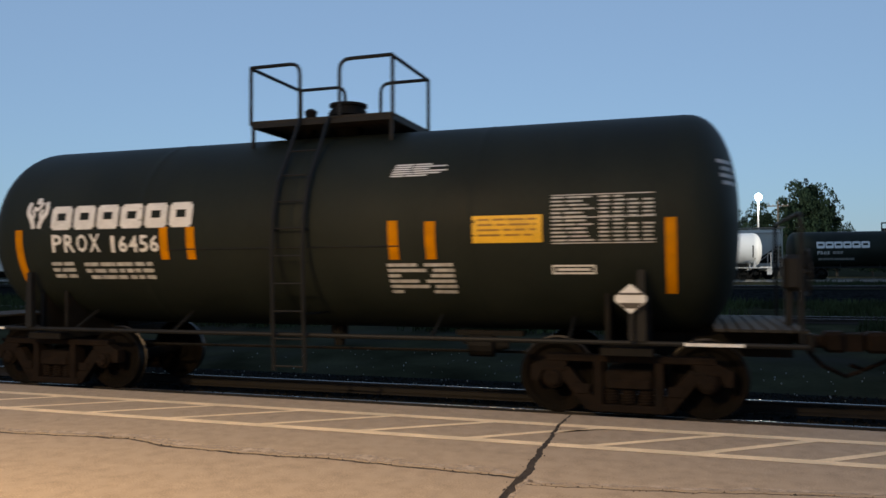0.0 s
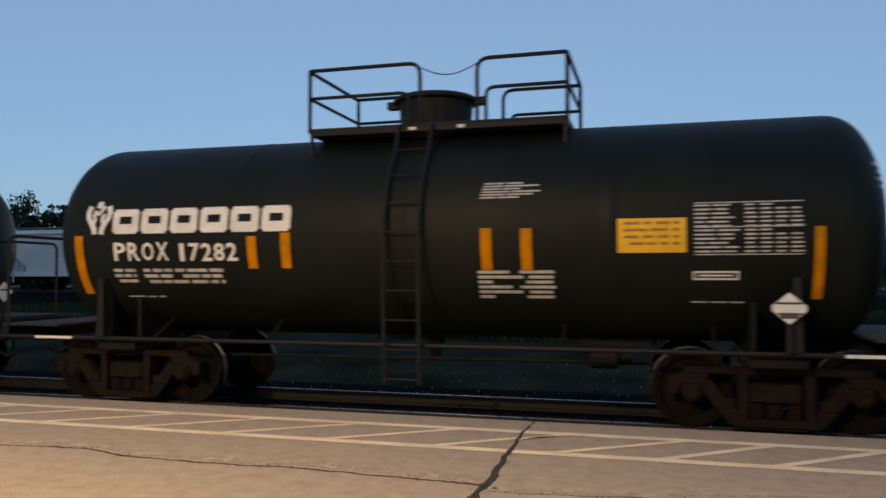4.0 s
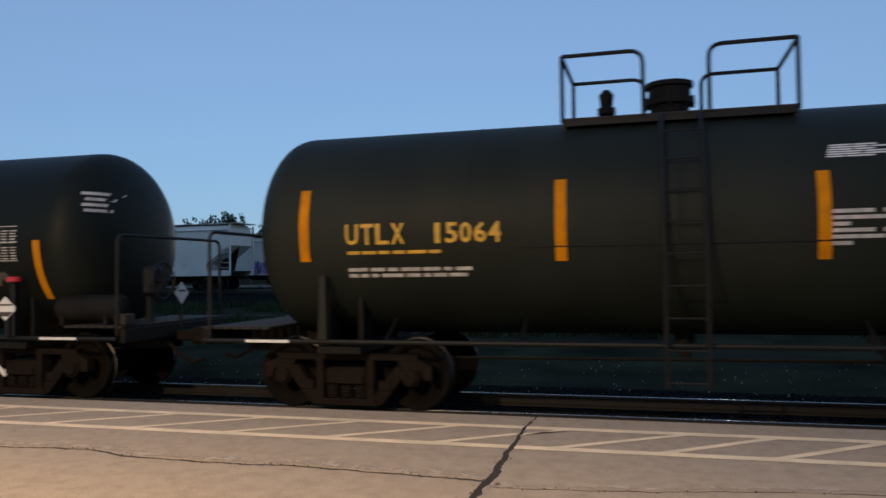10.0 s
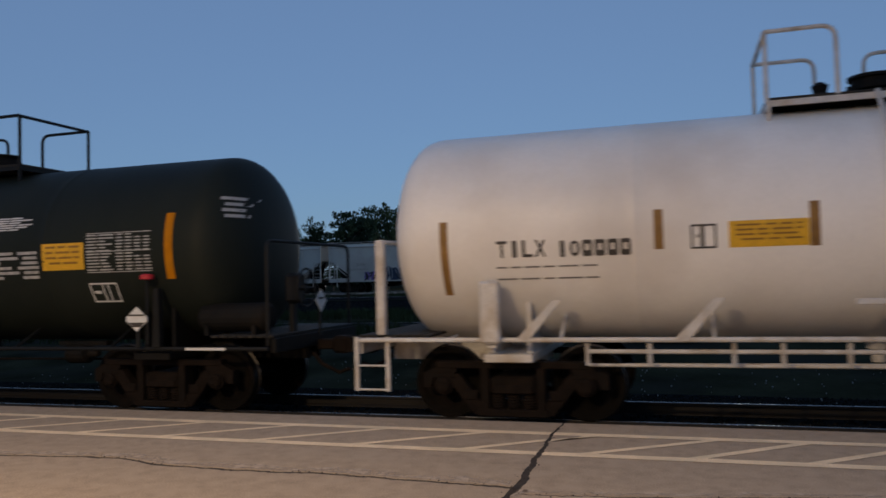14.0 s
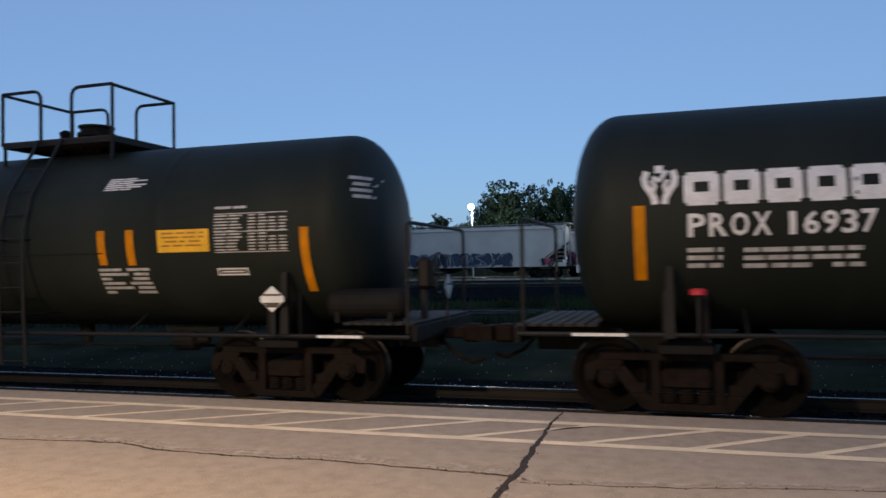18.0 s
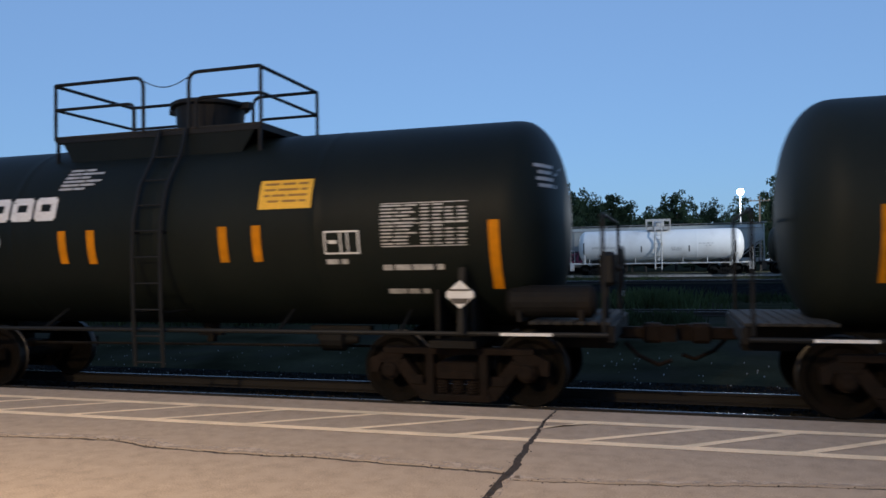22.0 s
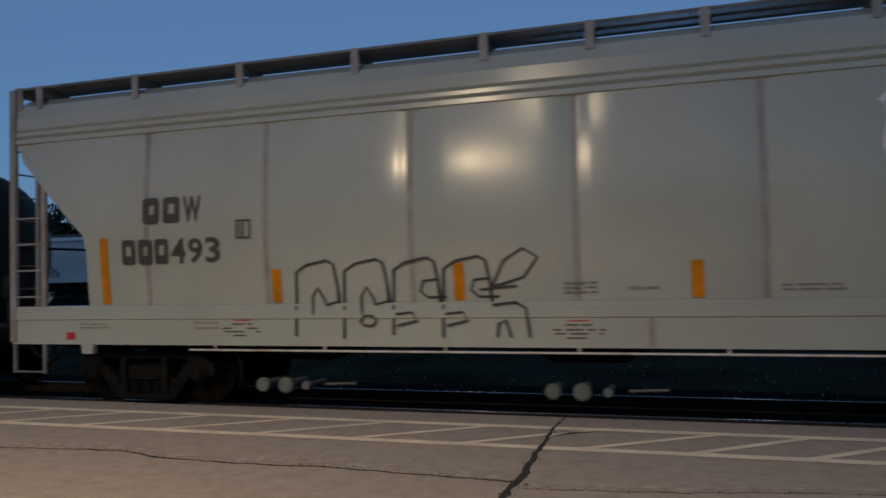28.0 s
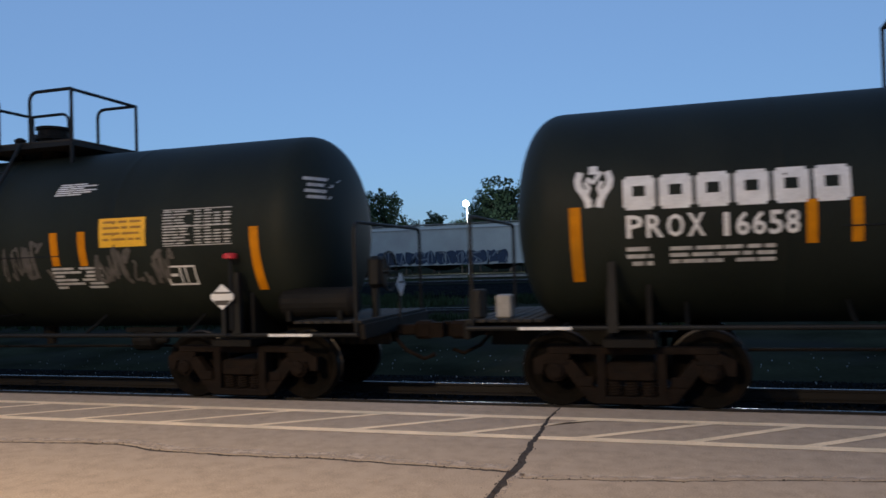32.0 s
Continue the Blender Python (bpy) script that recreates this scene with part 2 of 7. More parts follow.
def box(bm, x0, x1, y0, y1, z0, z1, bevel=0.0):
    v = [bm.verts.new((x, y, z)) for x in (x0, x1) for y in (y0, y1) for z in (z0, z1)]
    fs = [bm.faces.new([v[i] for i in q]) for q in ((0, 1, 3, 2), (4, 6, 7, 5), (0, 4, 5, 1), (2, 3, 7, 6), (0, 2, 6, 4), (1, 5, 7, 3))]
    if bevel:
        es = list({e for f in fs for e in f.edges})
        bmesh.ops.bevel(bm, geom=es, offset=bevel, segments=1, affect="EDGES", profile=0.5)
    return bm


def ring(bm, centre, ax, r, seg):
    ax = Vector(ax).normalized()
    u = ax.orthogonal().normalized() if abs(ax.z) > 0.99 else Vector((0, 0, 1)).cross(ax).normalized()
    w = ax.cross(u)
    return [bm.verts.new(Vector(centre) + u * (r * math.cos(2 * math.pi * k / seg)) + w * (r * math.sin(2 * math.pi * k / seg))) for k in range(seg)]


def skin(bm, rings, caps=True):
    for a, b in zip(rings, rings[1:]):
        for k in range(len(a)):
            j = (k + 1) % len(a)
            bm.faces.new((a[k], a[j], b[j], b[k]))
    if caps:
        bm.faces.new(rings[0][::-1])
        bm.faces.new(rings[-1])


def rod(bm, a, b, r, seg=8, r2=None):
    ax = Vector(b) - Vector(a)
    skin(bm, [ring(bm, a, ax, r, seg), ring(bm, b, ax, r if r2 is None else r2, seg)])
    return bm


def pipe(bm, pts, r, seg=6):
    """A bent pipe through the points."""
    pts = [Vector(p) for p in pts]
    rings = []
    ref = None
    for i, p in enumerate(pts):
        d = (pts[min(i + 1, len(pts) - 1)] - pts[max(i - 1, 0)]).normalized()
        if ref is None:
            ref = d.orthogonal().normalized()
        ref = (ref - d * ref.dot(d)).normalized()
        w = d.cross(ref)
        rings.append([bm.verts.new(p + ref * (r * math.cos(2 * math.pi * k / seg)) + w * (r * math.sin(2 * math.pi * k / seg))) for k in range(seg)])
    skin(bm, rings)
    return bm


def bend(a, corner, b, r, n=4):
    """Points of a rounded corner from the way a-corner to corner-b."""
    c = Vector(corner)
    u, v = (Vector(a) - c).normalized(), (Vector(b) - c).normalized()
    p, q = c + u * r, c + v * r
    return [p.lerp(c, k / n).lerp(c.lerp(q, k / n), k / n) for k in range(n + 1)]


def lathe(bm, profile, place=(0, 0, 0), axis="x", seg=32):
    """A body of revolution from (along, radius) pairs."""
    d = {"x": Vector((1, 0, 0)), "y": Vector((0, 1, 0)), "z": Vector((0, 0, 1))}[axis]
    skin(bm, [ring(bm, Vector(place) + d * s, d, max(r, 0.002), seg) for s, r in profile])
    return bm


def prism(bm, outline, y0, y1):
    """An outline in the x-z plane, drawn out from y0 to y1."""
    a = [bm.verts.new((x, y0, z)) for x, z in outline]
    b = [bm.verts.new((x, y1, z)) for x, z in outline]
    bm.faces.new(a)
    bm.faces.new(b[::-1])
    for k in range(len(a)):
        j = (k + 1) % len(a)
        bm.faces.new((a[k], b[k], b[j], a[j]))
    return bm


# ---- ground, platform and tracks ----
TRACK, RAILZ = 10.30, -0.113          # main track: centre line and rail top
YARD, YARDZ = 66.0, 0.66              # yard track with standing cars
ground = bmesh.new()
gx = [-2500, -700, -220] + [-90 + 6 * k for k in range(26)] + [120, 300, 900, 2500]
gy = [9.0 - 0.32, 11.9, 12.6, 14.0, 17, 21, 26, 28, 33, 38, 44, 50, 56, 60, 63, 69.5, 73, 80, 95, 130, 250, 700, 3000]


def ground_z(x, y):
    base = -0.62 if y < 12.2 else -0.85 + 0.5 * min(max((y - 14) / 8, 0), 1)
    rise = 0.75 * min(max((y - 50) / 11, 0), 1)
    return base + rise + (0.12 * noise.noise(Vector((x * 0.09, y * 0.12, 3))) if 14 < y < 120 else 0)


rows = [[ground.verts.new((x, y, ground_z(x, y))) for x in gx] for y in gy]
for a, b in zip(rows, rows[1:]):
    for k in range(len(gx) - 1):
        ground.faces.new((a[k], a[k + 1], b[k + 1], b[k]))
tagged(part("ground", ground, EARTH, smooth=True), "dark weedy ground of the rail yard at dusk", "ground", kind="structure")
back = bmesh.new()
box(back, -2500, 2500, -2500, 8.66, -0.9, -0.16)
tagged(part("ground_behind", back, EARTH), "dark ground under and behind the platform", "ground", kind="structure")

# concrete platform: four slabs with ragged joints
JX = -1.32


def ragged(a, b, amount, seed, n):
    """A wandering line from a to b in the plan."""
    a, b = Vector((*a, 0)), Vector((*b, 0))
    side = Vector((-(b - a).y, (b - a).x, 0)).normalized()
    out = []
    for k in range(n + 1):
        s = k / n
        w = noise.noise(Vector((seed, s * (b - a).length * 0.8, 0))) * amount + noise.noise(Vector((seed + 9, s * (b - a).length * 4.5, 0))) * amount * 0.33 + noise.noise(Vector((seed + 5, s * (b - a).length * 17, 3))) * amount * 0.3
        w *= min(1, 6 * s, 6 * (1 - s))
        out.append(a.lerp(b, s) + side * w)
    return [(p.x, p.y) for p in out]


def slab(name, outline, label):
    bm = bmesh.new()
    top = [bm.verts.new((x, y, 0.0)) for x, y in outline]
    low = [bm.verts.new((x, y, -0.16)) for x, y in outline]
    f = bm.faces.new(top)
    for k in range(len(top)):
        j = (k + 1) % len(top)
        bm.faces.new((top[k], low[k], low[j], top[j]))
    bmesh.ops.triangulate(bm, faces=[f])
    return part(name, bm, CONCRETE, platform, label)


platform = thing("platform", (0, 0, 0), "cracked tan concrete platform with a dark edge", "platform", kind="structure")
W0, W1, FRONT, EDGE = -60.0, 60.0, -14.0, 8.74
joint_far = ragged((JX - 0.012, EDGE), (JX - 0.02, 6.03), 0.06, 1.3, 90)
joint_far_r = [(x + 0.018 + 0.022 * (EDGE - y) + 0.02 * noise.noise(Vector((y * 9, 2, 0))), y) for x, y in joint_far]
joint_near = ragged((JX - 0.03, 5.97), (JX - 0.05, FRONT), 0.06, 4.1, 300)
joint_near_r = [(x + 0.062 + 0.045 * noise.noise(Vector((y * 7, 7, 0))), y) for x, y in joint_near]
crack_l, crack_r = [], []
for a, b, k in (((W0, 6.9), (-6.6, 6.13), 150), ((-6.6, 6.13), (-5.3, 6.26), 50), ((-5.3, 6.26), (-4.8, 6.10), 20), ((-4.8, 6.10), (-2.2, 6.06), 100), ((-2.2, 6.06), (JX - 0.06, 6.0), 36)):
    crack_l += ragged(a, b, 0.07, a[0], k)[:-1]
crack_l.append((JX - 0.06, 6.0))
for a, b, k in (((JX + 0.08, 5.85), (-0.4, 5.93), 36), ((-0.4, 5.93), (1.4, 6.25), 70), ((1.4, 6.25), (W1, 7.9), 120)):
    crack_r += ragged(a, b, 0.06, a[0] + 3, k)[:-1]
crack_r.append((W1, 7.9))
gap = 0.033
slab("slab", [(W0, EDGE)] + joint_far + [(x, y + gap * (0.55 + 0.8 * noise.noise(Vector((x * 3.1, 4, 0))))) for x, y in crack_l[::-1]], "tan concrete slab with worn edges")
slab("slab", [(x, y - gap) for x, y in crack_l] + joint_near + [(W0, FRONT)], "tan concrete slab with worn edges")
slab("slab", joint_far_r[::-1] + [(W1, EDGE)] + [(x, y + 0.6 * gap * (0.55 + 0.8 * noise.noise(Vector((x * 3.1, 8, 0))))) for x, y in crack_r[::-1]], "tan concrete slab with worn edges")
slab("slab", [(x, y - 0.6 * gap) for x, y in crack_r] + [(W1, FRONT)] + joint_near_r[::-1], "tan concrete slab with worn edges")
bm = bmesh.new()
# shallow dark fill: dirt, plus the shade of deep cracks as colour
box(bm, W0, W1, FRONT, EDGE - 0.02, -0.15, -0.003)
part("joint_filler", bm, JOINT, platform, "dark dirt in the joints and cracks")
bm = bmesh.new()
box(bm, W0, W1, EDGE - 0.25, EDGE - 0.03, -0.62, -0.15)
part("edge_wall", bm, CONCRETE, platform, "rough concrete face of the edge")
for line, wide, seed in ((crack_l, 0.17, 3), (crack_r, 0.10, 6), ([(y, x) for x, y in joint_near_r], 0.07, 9)):
    bm = bmesh.new()
    rail = []
    for x, y in line:
        w = wide * (0.55 + 0.9 * abs(noise.noise(Vector((x * 0.9, seed, 0)))) + 0.3 * noise.noise(Vector((x * 6, seed, 2))))
        a, b = (x, y + 0.045), (x, y + 0.045 + w)
        if seed == 9:
            a, b = (y + 0.004, x), (y + 0.004 + w, x)
        rail.append((bm.verts.new((*a, 0.004)), bm.verts.new((*b, 0.004))))
    for a, b in zip(rail, rail[1:]):
        bm.faces.new((a[0], b[0], b[1], a[1]))
    part("spalled_edge", bm, PALE_EDGE, platform, "pale worn concrete along the crack")
crumb_rng = random.Random(12)
vs, fs = [], []
for line, count in ((joint_near, 150), (joint_far, 40), (crack_l, 60), (crack_r, 25)):
    near = [p for p in line if -7.5 < p[0] < 2.5 and p[1] > 3.6]
    for _ in range(count):
        x, y = crumb_rng.choice(near)
        x, y = x + crumb_rng.gauss(0.02, 0.03), y + crumb_rng.gauss(0.0, 0.02)
        r = crumb_rng.uniform(0.005, 0.013)
        a = crumb_rng.uniform(0, 6.28)
        i = len(vs)
        for k in range(4):
            q = a + 1.57 * k + crumb_rng.uniform(-0.4, 0.4)
            vs.append((x + r * math.cos(q), y + r * math.sin(q), 0.001))
        vs.append((x + r * 0.2, y, r * crumb_rng.uniform(0.5, 1.0)))
        fs += [(i + k, i + (k + 1) % 4, i + 4) for k in range(4)]
me = bpy.data.meshes.new("concrete_crumbs")
me.from_pydata(vs, [], fs)
me.materials.append(JOINT)
tagged(new("concrete_crumbs", me), "loose dark crumbs along the platform cracks", "crumbs", kind="stuff")
LOW, HIGH, WIDE = 7.20, 8.12, 0.145


def quad_strip(bm, pts, z=0.004):
    v = [bm.verts.new((x, y, z)) for x, y in pts]
    bm.faces.new(v)


def painted(name, outlines, label):
    bm = bmesh.new()
    for o in outlines:
        quad_strip(bm, o)
    return part(name, bm, STRIPE, platform, label)


def joint_x(line, y):
    """Where a joint's edge lies at that depth of the platform."""
    return next((p[0] + (q[0] - p[0]) * (p[1] - y) / (p[1] - q[1]) for p, q in zip(line, line[1:]) if p[1] >= y >= q[1]), JX)


for y in (LOW, HIGH):
    w = WIDE / 2
    depth = [y - w + 2 * w * k / 6 for k in range(7)]
    painted("painted_line", [[(-40, y - w)] + [(joint_x(joint_far, d) - 0.003, d) for d in depth] + [(-40, y + w)]], "worn pale yellow safety line")
    painted("painted_line", [[(40, y + w)] + [(joint_x(joint_far_r, d) + 0.003, d) for d in depth[::-1]] + [(40, y - w)]], "worn pale yellow safety line")
step = 1.17
for k in range(-18, 19):
    x0 = -0.95 + step * k + 0.06
    x1 = x0 + 1.12
    if k > 0:
        x0 = -0.89 + 0.98 * k
        x1 = x0 + 0.97
    a, b = (x0, LOW + WIDE / 2), (x1, HIGH - WIDE / 2)
    if x0 < JX < x1:
        for line, side, (p, q) in ((joint_far, -0.004, (a, b)), (joint_far_r, 0.004, (b, a))):
            y = a[1] + (b[1] - a[1]) * (JX - a[0]) / (b[0] - a[0])
            j = joint_x(line, y) + side
            painted("painted_diagonal", [[(p[0] - 0.08, p[1]), (p[0] + 0.08, p[1]), (j, y + (-0.05 if side < 0 else 0.05)), (j, y + (0.06 if side < 0 else -0.06))]], "worn pale yellow hatch bar")
        continue
    painted("painted_diagonal", [[(a[0] - 0.08, a[1]), (a[0] + 0.08, a[1]), (b[0] + 0.08, b[1]), (b[0] - 0.08, b[1])]], "worn pale yellow hatch bar")


def track(name, y, z, x0, x1, label, ties=True, bed=True, steel=RAIL):
    t = thing(name, (0, y, z), label, "track", kind="structure")
    for s in (-1, 1):
        bm = bmesh.new()
        c = s * 0.7525
        prof = [(-0.07, -0.165), (0.07, -0.165), (0.07, -0.15), (0.012, -0.125), (0.012, -0.045), (0.034, -0.035), (0.036, -0.008), (0.026, -0.002), (-0.026, -0.002), (-0.036, -0.008), (-0.034, -0.035), (-0.012, -0.045), (-0.012, -0.125), (-0.07, -0.15)]
        a = [bm.verts.new((x0, c + p, q)) for p, q in prof]
        b = [bm.verts.new((x1, c + p, q)) for p, q in prof]
        skin(bm, [a, b])
        r = part("rail", bm, steel, t, "steel rail with a polished head")
        bm = bmesh.new()
        prof = [(-0.022, -0.003), (-0.019, 0.0), (-0.010, 0.0025), (0.010, 0.0025), (0.019, 0.0), (0.022, -0.003)]
        a = [bm.verts.new((x0, c + p, q)) for p, q in prof]
        b = [bm.verts.new((x1, c + p, q)) for p, q in prof]
        skin(bm, [a, b])
        part("rail_head", bm, RAILTOP, r, "polished running surface", smooth=True)
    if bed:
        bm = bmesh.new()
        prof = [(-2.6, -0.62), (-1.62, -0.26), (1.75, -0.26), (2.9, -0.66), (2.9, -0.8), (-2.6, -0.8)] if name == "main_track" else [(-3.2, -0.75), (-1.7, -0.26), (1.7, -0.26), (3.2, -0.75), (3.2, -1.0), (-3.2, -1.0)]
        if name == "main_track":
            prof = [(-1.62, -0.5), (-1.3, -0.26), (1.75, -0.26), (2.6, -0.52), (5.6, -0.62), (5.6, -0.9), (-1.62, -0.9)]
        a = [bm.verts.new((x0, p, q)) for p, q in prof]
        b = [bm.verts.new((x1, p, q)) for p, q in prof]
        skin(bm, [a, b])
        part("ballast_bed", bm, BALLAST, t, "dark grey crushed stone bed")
    if ties:
        bm = bmesh.new()
        box(bm, -0.11, 0.11, -1.28, 1.28, -0.30, -0.168, 0.012)
        first = part("tie", bm, TIE, t)
        xs = [0.54 * k for k in range(int(x0 / 0.54), int(x1 / 0.54))]
        first.location = (xs[0], 0, 0)
        for x in xs[1:]:
            o = new("tie", first.data)
            o.parent, o.location = t, (x, 0, 0)
    return t


track("main_track", TRACK, RAILZ, -80, 80, "single main track with polished rails", ties=False)
track("middle_track", 31.0, -0.2, -120, 120, "unused track with dull rails in weeds", ties=False)
track("yard_track", YARD, YARDZ, -170, 170, "raised yard track under the standing cars", ties=False, steel=LIT_RAIL)
track("near_yard_track", 46.0, YARDZ - 0.02, -170, 170, "raised nearer yard track under a long hopper car", ties=False)


# ---- lettering ----
def glyphs(chars):
    made = {}
    for ch in chars:
        cu = bpy.data.curves.new("glyph", "FONT")
        cu.body, cu.offset, cu.resolution_u = ch, 0.02, 2
        made[ch] = new("glyph", cu)
    bpy.context.view_layer.update()
    dg = bpy.context.evaluated_depsgraph_get()
    out = {}
    for ch, ob in made.items():
        me = bpy.data.meshes.new_from_object(ob.evaluated_get(dg))
        vs = [(v.co.x, v.co.y) for v in me.vertices]
        lo, hi = min(v[0] for v in vs), max(v[0] for v in vs)
        y0, y1 = min(v[1] for v in vs), max(v[1] for v in vs)
        out[ch] = ([((x - lo) / (hi - lo), (y - y0) / (y1 - y0)) for x, y in vs], [tuple(p.vertices) for p in me.polygons], (hi - lo) / (y1 - y0))
        cu = ob.data
        bpy.data.objects.remove(ob)
        bpy.data.curves.remove(cu)
        bpy.data.meshes.remove(me)
    return out


GLYPH = glyphs("0123456789BUILDNGAMERCPOXTW")

# ---- tank car shapes ----
RAD, ZC, HALF, HEAD = 1.392, 2.345, 5.55, 0.64


class Shell:
    """The side of a car on which markings lie."""

    def __init__(self, rad=RAD, zc=ZC, left=HALF, right=HALF, head=HEAD, flat=None):
        self.rad, self.zc, self.left, self.right, self.head, self.flat = rad, zc, left, right, head, flat

    def at(self, x, z, off):
        if self.flat is not None:
            return Vector((x, self.flat(z) - off, z))
        over = max(0.0, x - (self.right - self.head), -x - (self.left - self.head)) / self.head
        r = self.rad * max(0.02, 1 - min(over, 0.99) ** 2.33) ** 0.43 + off
        dz = max(-r * 0.999, min(r * 0.999, z - self.zc))
        return Vector((x, -math.sqrt(r * r - dz * dz), z))


def plate(bm, shell, corners, off=0.004):
    """A thin sheet that follows the shell; corners x0, x1, z0, z1."""
    x0, x1, z0, z1 = corners
    nx, nz = max(1, math.ceil((x1 - x0) / (0.06 if x1 > shell.right - shell.head or x0 < shell.head - shell.left else 0.5))), max(1, math.ceil((z1 - z0) / 0.13))
    grid = [[bm.verts.new(shell.at(x0 + (x1 - x0) * i / nx, z0 + (z1 - z0) * j / nz, off)) for i in range(nx + 1)] for j in range(nz + 1)]
    for j in range(nz):
        for i in range(nx):
            bm.faces.new((grid[j][i], grid[j][i + 1], grid[j + 1][i + 1], grid[j + 1][i]))


def words(bm, shell, corners, rng, lines, dense=0.8, off=0.005, fill=0.7):
    """Lines of unreadable stencil writing as short bars."""
    x0, x1, z0, z1 = corners
    pitch = (z1 - z0) / lines
    for k in range(lines):
        a, b = z1 - pitch * (k + 0.12 + fill), z1 - pitch * (k + 0.12)
        x = x0 + (0.0 if k < 2 else rng.choice((0, 0, 0.06)))
        while x < x1 - 0.03:
            w = rng.uniform(0.09, 0.30)
            e = min(x + w, x1)
            plate(bm, shell, (x, e, a, b), off)
            x = e + rng.uniform(0.025, 0.05) + (rng.uniform(0.08, 0.2) if rng.random() > dense else 0)


def digits(bm, shell, corners, text, off=0.006):
    x0, x1, z0, z1 = corners
    cell = (x1 - x0) / len(text)
    for k, ch in enumerate(text):
        if ch == " ":
            continue
        vs, fs = GLYPH[ch][:2]
        w = cell * (0.36 if ch in "1I" else 0.84)
        a = x0 + cell * (k + 0.5) - w / 2
        mine = bmesh.new()
        pts = [mine.verts.new((x, y, 0)) for x, y in vs]
        for f in fs:
            mine.faces.new([pts[i] for i in f])
        for s in (0.25, 0.5, 0.75):
            bmesh.ops.bisect_plane(mine, geom=mine.verts[:] + mine.edges[:] + mine.faces[:], plane_co=(0, s, 0), plane_no=(0, 1, 0))
        mine.verts.index_update()
        copy = [bm.verts.new(shell.at(a + v.co.x * w, z0 + v.co.y * (z1 - z0), off)) for v in mine.verts]
        for f in mine.faces:
            bm.faces.new([copy[v.index] for v in f.verts])
        mine.free()


def stroke(bm, shell, pts, width, off=0.006):
    """A sprayed line through the points (x, z)."""
    rail = []
    for i, p in enumerate(pts):
        q, s = pts[min(i + 1, len(pts) - 1)], pts[max(i - 1, 0)]
        d = Vector((q[0] - s[0], q[1] - s[1]))
        d = d.normalized() if d.length > 1e-6 else Vector((1, 0))
        n = Vector((-d.y, d.x)) * width / 2
        rail.append((bm.verts.new(shell.at(p[0] + n.x, p[1] + n.y, off)), bm.verts.new(shell.at(p[0] - n.x, p[1] - n.y, off))))
    for a, b in zip(rail, rail[1:]):
        bm.faces.new((a[0], a[1], b[1], b[0]))


def scrawl(bm, shell, corners, rng, count, width=0.03, off=0.006):
    """Looping sprayed strokes that fill a patch."""
    x0, x1, z0, z1 = corners
    for k in range(count):
        c = x0 + (x1 - x0) * (k + 0.5) / count
        w, h = (x1 - x0) / count * 0.75, (z1 - z0) / 2
        way = [Vector((c + rng.uniform(-1, 1) * w, (z0 + z1) / 2 + rng.choice((-1, 1, rng.uniform(-1, 1))) * h * rng.uniform(0.6, 1))) for _ in range(rng.randint(4, 6))]
        pts = []
        for i in range(len(way) - 1):
            p0, p1, p2, p3 = way[max(i - 1, 0)], way[i], way[i + 1], way[min(i + 2, len(way) - 1)]
            for j in range(5):
                u = j / 5
                q = 0.5 * (2 * p1 + (p2 - p0) * u + (2 * p0 - 5 * p1 + 4 * p2 - p3) * u * u + (3 * p1 - p0 - 3 * p2 + p3) * u ** 3)
                pts.append((q.x, q.y))
        stroke(bm, shell, pts, width * rng.uniform(0.6, 1.6), off + 0.0006 * k)


def block(bm, shell, a, b, z0, z1, side, slot):
    """A plain rounded block with a level slot."""
    h = z1 - z0
    c = min(h, b - a) * 0.09
    lo, hi = z0 + h * (0.55 - slot / 2), z0 + h * (0.55 + slot / 2)
    plate(bm, shell, (a + c, b - c, z1 - c, z1))
    plate(bm, shell, (a, b, hi, z1 - c))
    plate(bm, shell, (a, a + side, lo, hi))
    plate(bm, shell, (b - side, b, lo, hi))
    plate(bm, shell, (a, b, z0 + c, lo))
    plate(bm, shell, (a + c, b - c, z0, z0 + c))


TEXT_MATS = {"t": LETTER_WORN, "T": FADED_TEXT, "u": YELLOW_TEXT, "l": LETTER_WORN}


